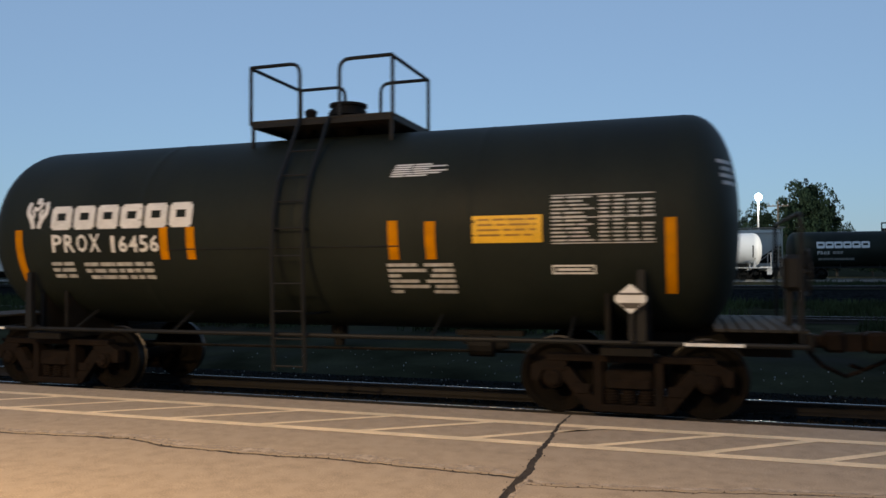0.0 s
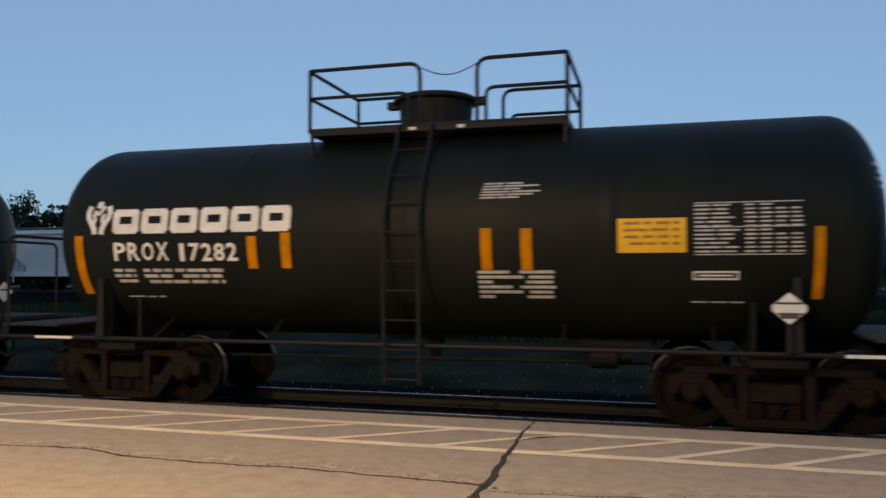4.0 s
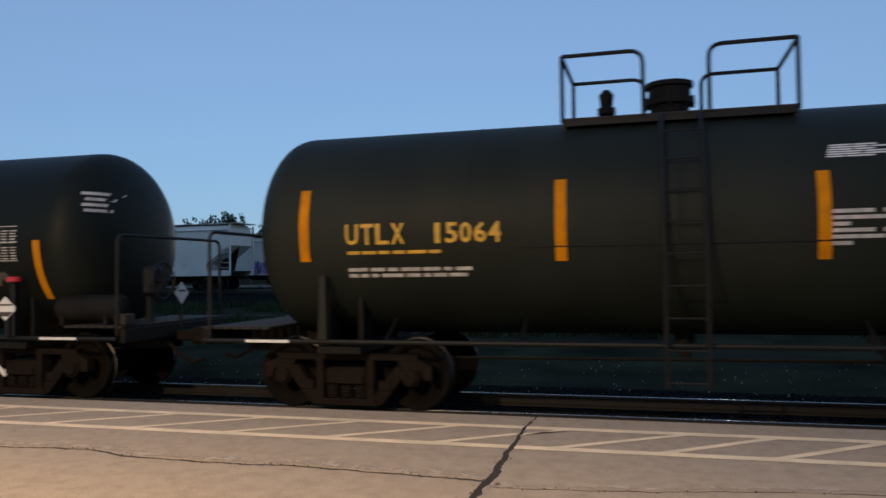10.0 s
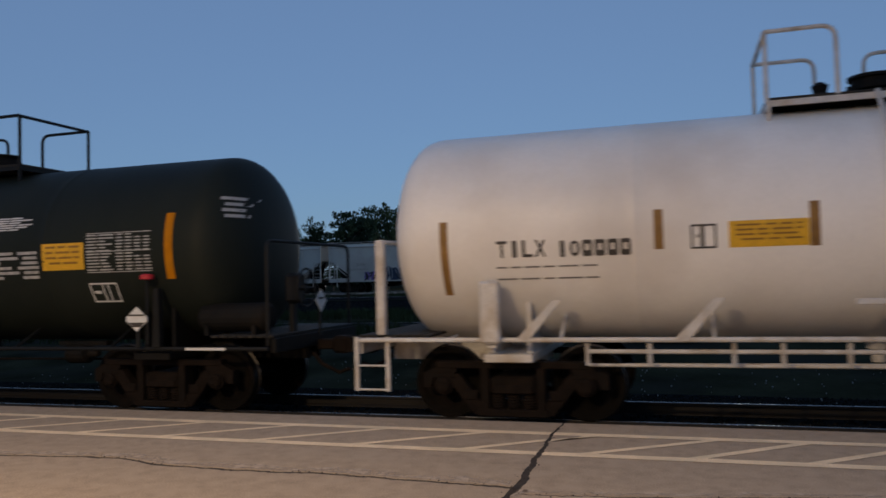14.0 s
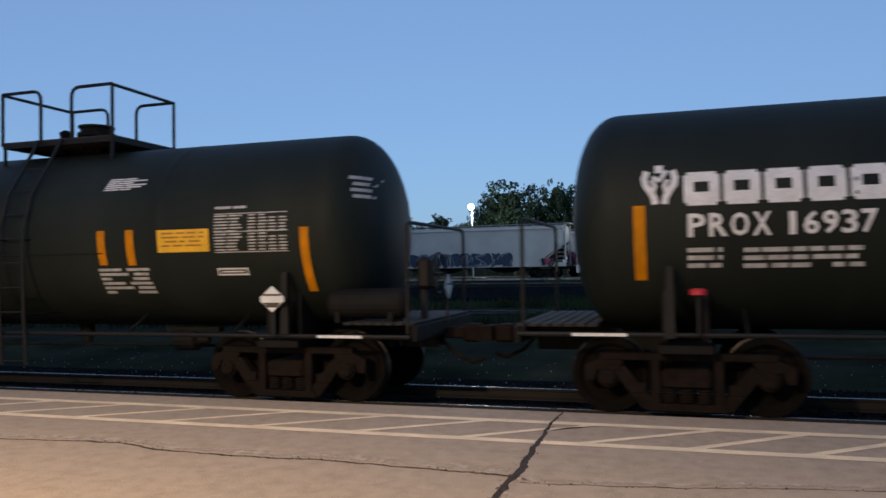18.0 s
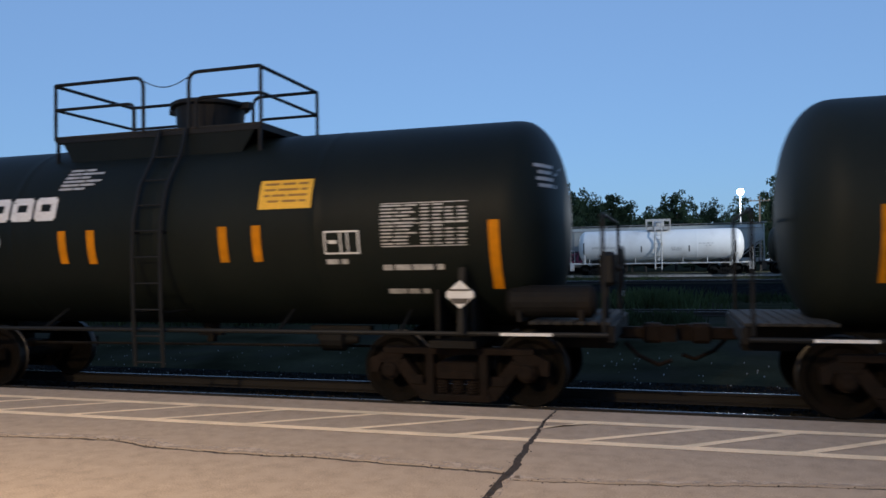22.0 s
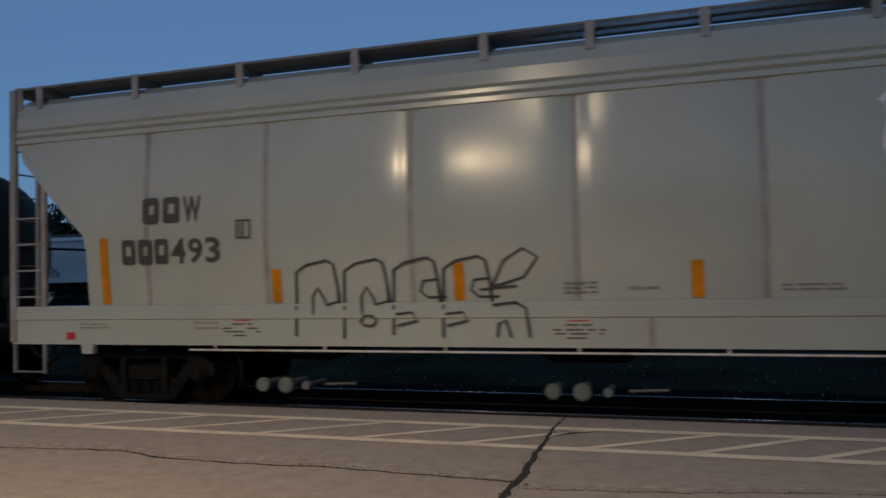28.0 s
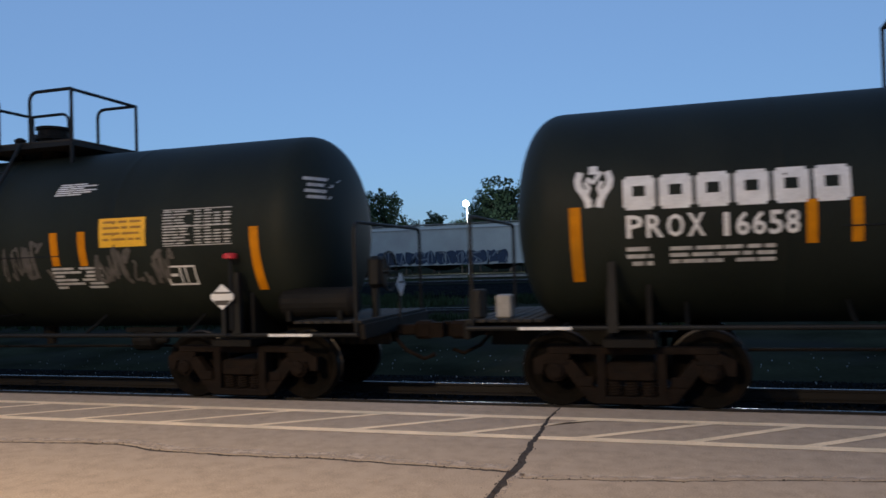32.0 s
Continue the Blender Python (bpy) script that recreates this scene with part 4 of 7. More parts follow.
    if reservoir:
        def tankette():
            bm = bmesh.new()
            lathe(bm, [(-0.56, 0.05), (-0.54, 0.15), (-0.48, 0.2), (0.48, 0.2), (0.54, 0.15), (0.56, 0.05)], (0, 0, 0), "x", 20)
            box(bm, -0.4, -0.34, -0.2, 0.2, -0.24, -0.1)
            box(bm, 0.34, 0.4, -0.2, 0.2, -0.24, -0.1)
            return bm
        shared("air_reservoir", "reservoir", tankette, coat if not pale else pipe_coat, car, "horizontal air reservoir on the end deck", (5.0, -1.08, 1.12) if pale else (5.45, -1.0, 1.33))


def top_platform(car, x0, x1, zp, dome, coat, mid=0, lad=-0.02, height=0.80, stack=(0.10, 0.30, 0.34), safety=(-0.5, 0.30)):
    """Walkway on the tank with hoop rails, valves and the ladder to it."""
    vcoat = STEEL_DARK
    Y = 0.88 if dome else 0.74
    n = math.ceil((x1 - x0) / 0.148)
    for k in range(n):
        def slat():
            bm = bmesh.new()
            return box(bm, 0, 0.144, -Y, Y, -0.03, 0, 0.004)
        shared("walkway_slat", "walkway_slat%.2f" % Y, slat, GRATING, car, place=(x0 + (x1 - x0) * k / n, 0, zp))
    bm = bmesh.new()
    for y in (-Y, Y - 0.05):
        box(bm, x0, x1, y, y + 0.05, zp - 0.10, zp - 0.032)
    for x in (x0, x1 - 0.05):
        box(bm, x, x + 0.05, -Y + 0.05, Y - 0.05, zp - 0.10, zp - 0.032)
        for y in (-Y + 0.01, Y - 0.05):
            zt = ZC + math.sqrt(RAD ** 2 - y * y) - 0.02
            box(bm, x, x + 0.04, y, y + 0.04, zt, zp - 0.10)
    part("walkway_frame", bm, coat, car, "angle-iron walkway frame")
    top, r = zp + height, 0.027
    wide = x1 - x0
    share = (0.45, 0.33) if dome else (0.36, 0.36)
    for s in (-1, 1):
        for a, b in ((x0, x0 + wide * share[0]), (x1, x1 - wide * share[1])):
            bm = bmesh.new()
            y = s * Y
            pts = [(a, y, zp - 0.06), (a, y, top)]
            pipe(bm, pts, r, 7)
            pts = [(a, y, top)] + bend((a, y, top), (b, y, top), (b, y, zp), 0.16) + [(b, y, zp - 0.02)]
            pipe(bm, pts, r, 7)
            if mid:
                m = zp + height * 0.52
                q = a + (b - a) * 0.9
                pipe(bm, [(a, y, m)] + bend((a, y, m), (q, y, m), (q, y, zp), 0.12) + [(q, y, zp - 0.02)], r * 0.9, 7)
            part("hoop_rail", bm, coat, car, "bent pipe hoop handrail")
    for x in (x0, x1):
        bm = bmesh.new()
        rod(bm, (x, -Y, top - 0.01), (x, Y, top - 0.01), r, 7)
        if mid:
            rod(bm, (x, -Y, zp + height * 0.52), (x, Y, zp + height * 0.52), r * 0.9, 7)
        part("cross_rail", bm, coat, car, "pipe handrail across the walkway end")
    bm = bmesh.new()
    if dome:
        lathe(bm, [(-0.2, 0.49), (0.0, 0.49), (0.42, 0.525), (0.44, 0.60), (0.48, 0.605), (0.51, 0.56), (0.545, 0.36), (0.555, 0.1)], (0, 0, zp), "z", 30)
        part("manway_dome", bm, coat, car, "round lidded valve housing")
        for y in (-Y + 0.012, Y - 0.032) if dome > 1 else ():
            zt = ZC + math.sqrt(RAD ** 2 - y * y) - 0.03
            # tank black on the skirt stands in for the walkway's shadow
            part("walkway_skirt", prism(bmesh.new(), [(x0 + 0.12, zp - 0.10), (x1 - 0.12, zp - 0.10), (x1 - 0.34, zt), (x0 + 0.34, zt)], y, y + 0.02), GLOSS_BLACK, car, "black skirt plate under the walkway")
        for s in (-1, 1):
            bm = bmesh.new()
            box(bm, *sorted((s * 0.56, s * 0.72)), -0.06, 0.06, zp + 0.39, zp + 0.50, 0.01)
            part("dome_hinge", bm, coat, car)
        bm = bmesh.new()
        for x in (lad - 0.05, lad + 0.60) if dome == 1 else ():
            shared("reflector", "reflector", lambda: box(bmesh.new(), -0.05, 0.05, -0.006, 0.0, -0.02, 0.02), LETTER, car, "small white reflector under the walkway", (x, -Y - 0.003, zp - 0.066))
        pipe(bm, [(x0 + wide * share[0] + (wide * (1 - share[0] - share[1])) * k / 8, -Y, top - 0.06 - 0.12 * math.sin(math.pi * k / 8)) for k in range(9)], 0.008, 5)
        part("safety_chain", bm, coat, car, "slack safety chain")
    else:
        cx, cr, ch = stack
        lathe(bm, [(-0.25, cr * 0.78), (ch * 0.42, cr * 0.78), (ch * 0.44, cr), (ch * 0.58, cr), (ch * 0.60, cr * 0.86), (ch * 0.84, cr * 0.82), (ch * 0.86, cr * 0.95), (ch * 0.97, cr * 0.95), (ch, cr * 0.4)], (cx, 0.1, zp), "z", 22)
        cover = part("manway_cover", bm, vcoat, car, "bolted manway cover")
        for k in range(8):
            a = math.pi / 4 * k
            shared("bolt", "cover_bolt%.2f" % ch, lambda: rod(bmesh.new(), (0, 0, ch * 0.36), (0, 0, ch * 0.66), 0.02, 6), vcoat, cover, place=(cx + cr * 0.92 * math.cos(a), 0.1 + cr * 0.92 * math.sin(a), zp))
        bm = bmesh.new()
        sx, sh = safety
        lathe(bm, [(-0.25, 0.07), (sh * 0.3, 0.07), (sh * 0.34, 0.12), (sh * 0.5, 0.12), (sh * 0.55, 0.08), (sh * 0.86, 0.10), (sh, 0.04)], (sx, 0.05, zp), "z", 14)
        part("relief_valve", bm, vcoat, car, "small safety valve")
    # ladder down the near side and its twin on the far side
    for s in (-1,):
        way = [(-Y - 0.03, zp - 0.02), (-1.05, 3.42), (-1.36, 2.95), (-1.50, 2.45), (-1.52, 2.0), (-1.50, 1.2), (-1.46, 0.46)]
        for x in (lad - 0.225, lad + 0.225):
            bm = bmesh.new()
            pipe(bm, [(x, y if s < 0 else -y, z) for y, z in way], 0.027, 6)
            part("ladder_rail", bm, coat, car, "bent ladder rail")
        for k in range(9):
            z = 0.52 + 0.36 * k
            for (ya, za), (yb, zb) in zip(way, way[1:]):
                if zb <= z <= za:
                    yy = yb + (ya - yb) * (z - zb) / (za - zb)
                    bm = bmesh.new()
                    rod(bm, (lad - 0.22, yy, z), (lad + 0.22, yy, z), 0.012, 6)
                    part("ladder_rung", bm, coat, car)
        for x in (lad - 0.225, lad + 0.225):
            for z, y in ((1.2, 0.72), (2.3, 1.34)):
                part("ladder_stay", rod(bmesh.new(), (x, s * 1.5, z), (x, s * y, z), 0.018, 6), coat, car)


CARS = []


def white_fittings(car, coat):
    """Step bar, stays, low pipe rails, end frames and wide brackets of the white car."""
    part("step_bar", box(bmesh.new(), -0.5, 1.4, -1.52, -1.40, 1.41, 1.47, 0.008), coat, car, "level step bar across the ladder foot")
    for x in (-4.0, -2.2, 2.4):
        d = 0.26 if x > 0 else 0.42
        part("diagonal_stay", prism(bmesh.new(), [(x - 0.14, 1.03), (x + 0.02, 1.03), (x + d, 1.50), (x + d - 0.1, 1.50)], -1.40, -1.34), coat, car)
    part("low_rail", rod(bmesh.new(), (-3.3, -1.30, 0.90), (3.3, -1.30, 0.90), 0.026, 7), coat, car, "thin lower pipe rail")
    part("low_rail", rod(bmesh.new(), (-3.3, -1.10, 0.72), (1.9, -1.10, 0.72), 0.02, 7), coat, car, "thin lower pipe rail")
    for x in (-3.3, -2.6, -1.7, -1.2, -0.55, 0.9, 1.45, 2.0, 3.0, 3.3):
        part("rail_post", rod(bmesh.new(), (x, -1.30, 0.74), (x, -1.32, 1.0), 0.026, 6), coat, car)
    part("valve_box", box(bmesh.new(), 2.16, 2.62, -1.26, -0.8, 0.74, 1.06, 0.03), coat, car, "white valve box under the sill")
    for s in (-1, 1):
        for y in (-1.28, 1.28):
            part("end_post", box(bmesh.new(), *sorted((s * 5.82, s * 5.93)), y - 0.05, y + 0.05, 1.1, 2.30, 0.01), coat, car, "flat white end post")
        part("end_rail", rod(bmesh.new(), (s * 5.88, -1.3, 2.28), (s * 5.88, 1.3, 2.28), 0.028, 7), coat, car)
        if s < 0:
            part("pillar", box(bmesh.new(), -4.55, -4.30, -1.50, -1.40, 1.0, 1.75, 0.03), coat, car, "white pillar beside the tank")
            continue
        part("step_frame", prism(bmesh.new(), [(s * 5.95, 1.1), (s * 6.05, 1.1), (s * 6.32, 2.0), (s * 6.22, 2.0)], -1.0, -0.92), coat, car, "slanting step frame")
        for k in range(3):
            part("end_tread", box(bmesh.new(), *sorted((s * (5.84 + 0.1 * k), s * (6.08 + 0.1 * k))), -1.0, -0.6, 1.32 + 0.3 * k, 1.38 + 0.3 * k), coat, car)
        part("end_plate", prism(bmesh.new(), [(s * 5.9, 0.80), (s * 6.3, 0.74), (s * 6.5, 0.9), (s * 6.55, 1.08), (s * 5.9, 1.08)], -1.30, -1.22), PIPE_GREY, car, "scuffed grey end plate")
        bm = bmesh.new()
        prism(bm, [(s * 4.32, 1.0), (s * 4.66, 1.0), (s * 4.80, 1.78), (s * 4.68, 1.80), (s * 4.50, 1.58), (s * 4.33, 1.70)], -1.50, -1.44)
        part("wide_bracket", bm, coat, car, "wide white bracket plate")
    bm = bmesh.new()
    lathe(bm, [(0, 0.05), (0.03, 0.30), (0.07, 0.30), (0.08, 0.26), (0.04, 0.1), (0.1, 0.05)], (6.25, -0.5, 1.95), "x", 20)
    part("hand_brake_wheel", bm, coat, car, "white hand brake wheel")
    part("brake_housing", box(bmesh.new(), 6.12, 6.26, -0.72, -0.30, 1.72, 2.14, 0.04), coat, car, "white brake housing")


def tank_car(centre, marks, label, plat=(-1.1, 1.15, 3.90), dome=False, mid=0, reservoir=True, body=BLACK, coat=PIPE_DARK, under=STEEL_DARK, seed=1, lad=-0.02, height=0.78, stack=(0.10, 0.30, 0.34), safety=(-0.5, 0.30), ends=(5.55, 5.55), sill=0.925):
    car = thing("tank_car", (centre, TRACK, RAILZ), label, "tank car", "cars of the passing train")
    if body is WHITE:
        car["pale"] = 1
    shared("tank", "tank_%.2f_%.2f" % ends + body.name, lambda: tank_mesh(RAD, ends[0], ends[1], HEAD, ZC), body, car, "long cylindrical tank with domed ends", smooth=True)
    for x in (-4.25, 4.25):
        truck(car, x)
    underframe(car, under, coat, reservoir, body is WHITE, sill)
    top_platform(car, plat[0], plat[1], plat[2], dome, coat, mid, lad, height, stack, safety)
    shell, rng = Shell(left=ends[0], right=ends[1]), random.Random(seed)
    for code in marks.split("|"):
        marking(car, shell, code, rng)
    if body is WHITE:
        white_fittings(car, coat)
    else:
        if not dome:
            bm = bmesh.new()
            pipe(bm, [shell.at(-2.0 + 0.35 * k, 2.07, 0.006) for k in range(11)], 0.008, 5)
            part("weld_seam", bm, PIPE_DARK, car, "thin lengthwise seam")
        bm = bmesh.new()
        for k, (a, b) in enumerate(((-0.27, -0.05), (-0.22, -0.06), (-0.23, -0.08), (-0.20, -0.05))):
            a, b = a + ends[1] - 0.02, b + ends[1] - 0.02
            plate(bm, shell, (a, b, 2.99 - 0.085 * k, 3.035 - 0.085 * k), 0.006)
        tagged(part("head_stencil", bm, LETTER_WORN, car, "small white writing on the tank head"), kind="stuff")
    CARS.append((car, centre))
    return car


def hopper_shell(z):
    """How far the hopper's side stands out at a height."""
    return -1.50 - 0.085 * math.sin(math.pi * min(max((z - 1.42) / 2.4, 0), 1)) if z > 1.44 else -1.545


def hopper_side(car, s):
    """One bowed side sheet with its slanting ends, between ribs."""
    bm = bmesh.new()
    levels = [1.441, 1.6, 1.8, 2.0, 2.2, 2.42, 2.66, 2.9, 3.1, 3.3, 3.55, 3.82]

    def reach(z):
        return 6.84 if z <= 2.2 else (6.84 + 0.04 * (z - 2.2) / 0.22 if z < 2.42 else min(8.12, 6.88 + (z - 2.42) * 1.0))
    ribs = (-7.9, -5.84, -4.0, -2.0, 0, 2.0, 4.0, 5.84, 7.9)
    fine = [-8.12, 8.12] + [r + d for r in ribs for d in (-0.5, -0.22, -0.12, -0.05, 0.05, 0.12, 0.22, 0.5) if abs(r + d) < 8.1] + [1, 3, 5, -1, -3, -5]
    fine.sort()
    rows = []
    for z in levels:
        row = []
        for u in fine:
            x = max(-reach(z), min(reach(z), u))
            near = min(abs(x - r) for r in ribs)
            y = hopper_shell(z) - 0.022 * min(max(near - 0.04, 0) / 0.16, 1) - 0.004 * min(near, 0.9)
            row.append(bm.verts.new((x, -s * y, z)))
        rows.append(row)
    for a, b in zip(rows, rows[1:]):
        for k in range(len(a) - 1):
            bm.faces.new((a[k], a[k + 1], b[k + 1], b[k]))
    bmesh.ops.remove_doubles(bm, verts=bm.verts, dist=0.001)
    part("side_sheet", bm, GREY, car, "bowed grey side sheet", smooth=True)
    # ribs get a darker grey than the sheet, painting in the groove shade
    for x in (-5.84, -4.0, -2.0, 0.0, 2.0, 4.0, 5.84):
        bm = bmesh.new()
        rows = []
        for z in levels:
            y = hopper_shell(z)
            rows.append([bm.verts.new((x + dx, -s * (y + dy), z)) for dx, dy in ((-0.04, 0.05), (-0.035, -0.008), (0.035, -0.008), (0.04, 0.05))])
        skin(bm, rows)
        part("side_rib", bm, PIPE_GREY, car, "pressed side rib")
    bm = bmesh.new()
    prof = [(1.50, 3.80), (1.555, 3.82), (1.555, 3.88), (1.52, 3.90), (1.555, 3.93), (1.555, 3.98), (1.52, 4.0), (1.545, 4.03), (1.53, 4.20), (1.47, 4.38), (1.32, 4.49), (1.0, 4.54), (0.0, 4.57), (0.0, 4.49), (0.95, 4.46), (1.38, 4.3), (1.44, 3.80)]
    a = [bm.verts.new((-8.13, s * p, q)) for p, q in prof]
    b = [bm.verts.new((8.13, s * p, q)) for p, q in prof]
    skin(bm, [a, b])
    part("roof_half", bm, GREY, car, "curved roof with corrugated eaves")
    bm = bmesh.new()
    prof = [(1.30, 0.90), (1.545, 0.90), (1.545, 1.24), (1.565, 1.255), (1.565, 1.35), (1.552, 1.36), (1.552, 1.44), (1.30, 1.44)]
    a = [bm.verts.new((-8.22, s * p, q)) for p, q in prof]
    b = [bm.verts.new((8.22, s * p, q)) for p, q in prof]
    skin(bm, [a, b])
    part("side_sill", bm, GREY, car, "deep grey side sill")
    bm = bmesh.new()
    for y in (0.93, 1.20, 1.485):
        box(bm, -8.2, 8.2, *sorted((s * (y - 0.012), s * (y + 0.012))), 4.626, 4.657)
    for k in range(273):
        x = -8.16 + 0.06 * k
        box(bm, x - 0.022, x + 0.022, *sorted((s * 0.93, s * 1.485)), 4.630, 4.655)
    w = part("running_board", bm, WALK_GREY, car, "long dark grating walkway on the roof edge")
    for x in (-8.12, -7.75, -6.07, -4.40, -2.73, -1.05, 0.21, 1.47, 3.16, 4.89, 6.56, 8.12):
        bm = bmesh.new()
        box(bm, x - 0.05, x + 0.05, *sorted((s * 1.47, s * 1.505)), 4.33, 4.662)
        part("walkway_post", bm, PIPE_GREY, w, "walkway post")
        bm = bmesh.new()
        prism(bm, [(x - 0.025, 4.52), (x + 0.025, 4.52), (x + 0.025, 4.627), (x - 0.025, 4.627)], *sorted((s * 0.94, s * 1.47)))
        part("walkway_bracket", bm, WALK_GREY, w, "crosswise walkway bracket")
    bm = bmesh.new()
    rod(bm, (-5.2, s * 1.53, 0.838), (5.2, s * 1.53, 0.838), 0.014, 8)
    for k in range(7):
        x = -4.8 + 1.6 * k
        box(bm, x - 0.012, x + 0.012, *sorted((s * 1.526, s * 1.534)), 0.838, 0.902)
    part("side_pipe", bm, PIPE_WHITE, car, "thin pale pipe under the sill")


def hopper_end(car, s):
    """Slope sheet, corner posts, ladders and steps at one end."""
    bm = bmesh.new()
    way = [(8.06, 4.42), (8.06, 3.72), (6.86, 2.40), (6.80, 1.42)]
    prev = None
    for x, z in way:
        half = 1.535 if z < 3.9 else 1.15
        row = [bm.verts.new((s * x, -half, z)), bm.verts.new((s * x, half, z)), bm.verts.new((s * (x - 0.02), half, z)), bm.verts.new((s * (x - 0.02), -half, z))]
        if prev:
            for k in range(4):
                bm.faces.new((prev[k], prev[(k + 1) % 4], row[(k + 1) % 4], row[k]))
        prev = row
    part("slope_sheet", bm, GREY, car, "slanting end sheet")
    bm = bmesh.new()
    prism(bm, [(s * 6.82, 1.44), (s * 7.36, 1.44), (s * 7.84, 3.05), (s * 8.00, 3.62), (s * 6.90, 2.40)], -0.02, 0.02)
    part("end_web", bm, GREY, car, "upright end web plate")
    bm = bmesh.new()
    box(bm, *sorted((s * 6.84, s * 8.2)), -1.3, 1.3, 1.30, 1.40)
    part("end_floor", bm, STEEL_DARK, car, "end platform floor")
    for y in (-1, 1):
        bm = bmesh.new()
        box(bm, *sorted((s * 8.13, s * 8.23)), *sorted((y * 1.50, y * 1.58)), 0.93, 4.62, 0.01)
        part("corner_post", bm, PIPE_GREY, car, "grey corner post")
        bm = bmesh.new()
        box(bm, *sorted((s * 7.60, s * 7.68)), *sorted((y * 1.50, y * 1.56)), 1.42, 3.18, 0.008)
        part("ladder_stile", bm, PIPE_GREY, car, "ladder stile")
        for k in range(4):
            bm = bmesh.new()
            z = 1.58 + 0.38 * k
            rod(bm, (s * 7.62, y * 1.56, z), (s * 8.18, y * 1.56, z), 0.014, 6)
            part("ladder_rung", bm, PIPE_GREY, car)
        bm = bmesh.new()
        for x in (7.62, 8.16):
            box(bm, *sorted((s * x, s * (x + 0.05))), *sorted((y * 1.50, y * 1.54)), 0.48, 0.95)
        rod(bm, (s * 7.62, y * 1.52, 0.50), (s * 8.2, y * 1.52, 0.50), 0.016, 6)
        part("sill_step", bm, WALK_GREY, car, "dull hanging sill step")
        bm = bmesh.new()
        prism(bm, [(s * 6.76, 0.93), (s * 6.98, 0.93), (s * 6.96, 0.77), (s * 6.79, 0.77)], *sorted((y * 1.47, y * 1.555)))
        part("jacking_pad", bm, GREY, car, "jacking pad with a round hole")
        bm = bmesh.new()
        rod(bm, (s * 7.30, y * 1.50, 0.90), (s * 7.72, y * 1.50, 0.52), 0.025, 6)
        part("step_brace", bm, STEEL_DARK, car)
    for k in range(9):
        bm = bmesh.new()
        z = 1.7 + 0.34 * k
        rod(bm, (s * 8.25, -1.50, z), (s * 8.25, -1.05, z), 0.013, 6)
        part("end_rung", bm, PIPE_GREY, car)
    bm = bmesh.new()
    box(bm, *sorted((s * 8.20, s * 8.26)), -1.08, -1.02, 1.4, 4.6)
    part("end_ladder_stile", bm, PIPE_GREY, car)
    bm = bmesh.new()
    pipe(bm, [(s * 8.25, 1.5, 4.3), (s * 8.35, 1.55, 3.9), (s * 8.35, 1.55, 1.6), (s * 8.25, 1.5, 1.3)], 0.022, 6)
    part("end_grab_rail", bm, PIPE_GREY, car, "bent corner grab rail")
    bm = bmesh.new()
    box(bm, *sorted((s * 8.05, s * 8.42)), -0.50, 0.95, 4.55, 4.59)
    box(bm, *sorted((s * 8.36, s * 8.42)), -0.50, 0.95, 4.49, 4.62)
    part("crossover_board", bm, WALK_GREY, car, "roof end crossover board")
    bm = bmesh.new()
    box(bm, *sorted((s * 7.0, s * 8.5)), -0.2, 0.2, 0.70, 1.05, 0.01)
    part("draft_sill", bm, STEEL_DARK, car)
    bm = bmesh.new()
    box(bm, *sorted((s * 8.45, s * 8.78)), -0.09, 0.09, 0.80, 0.95, 0.02)
    box(bm, *sorted((s * 8.72, s * 8.96)), -0.16, 0.15, 0.75, 1.0, 0.04)
    part("coupler", bm, RUST, car, "rusty knuckle coupler")


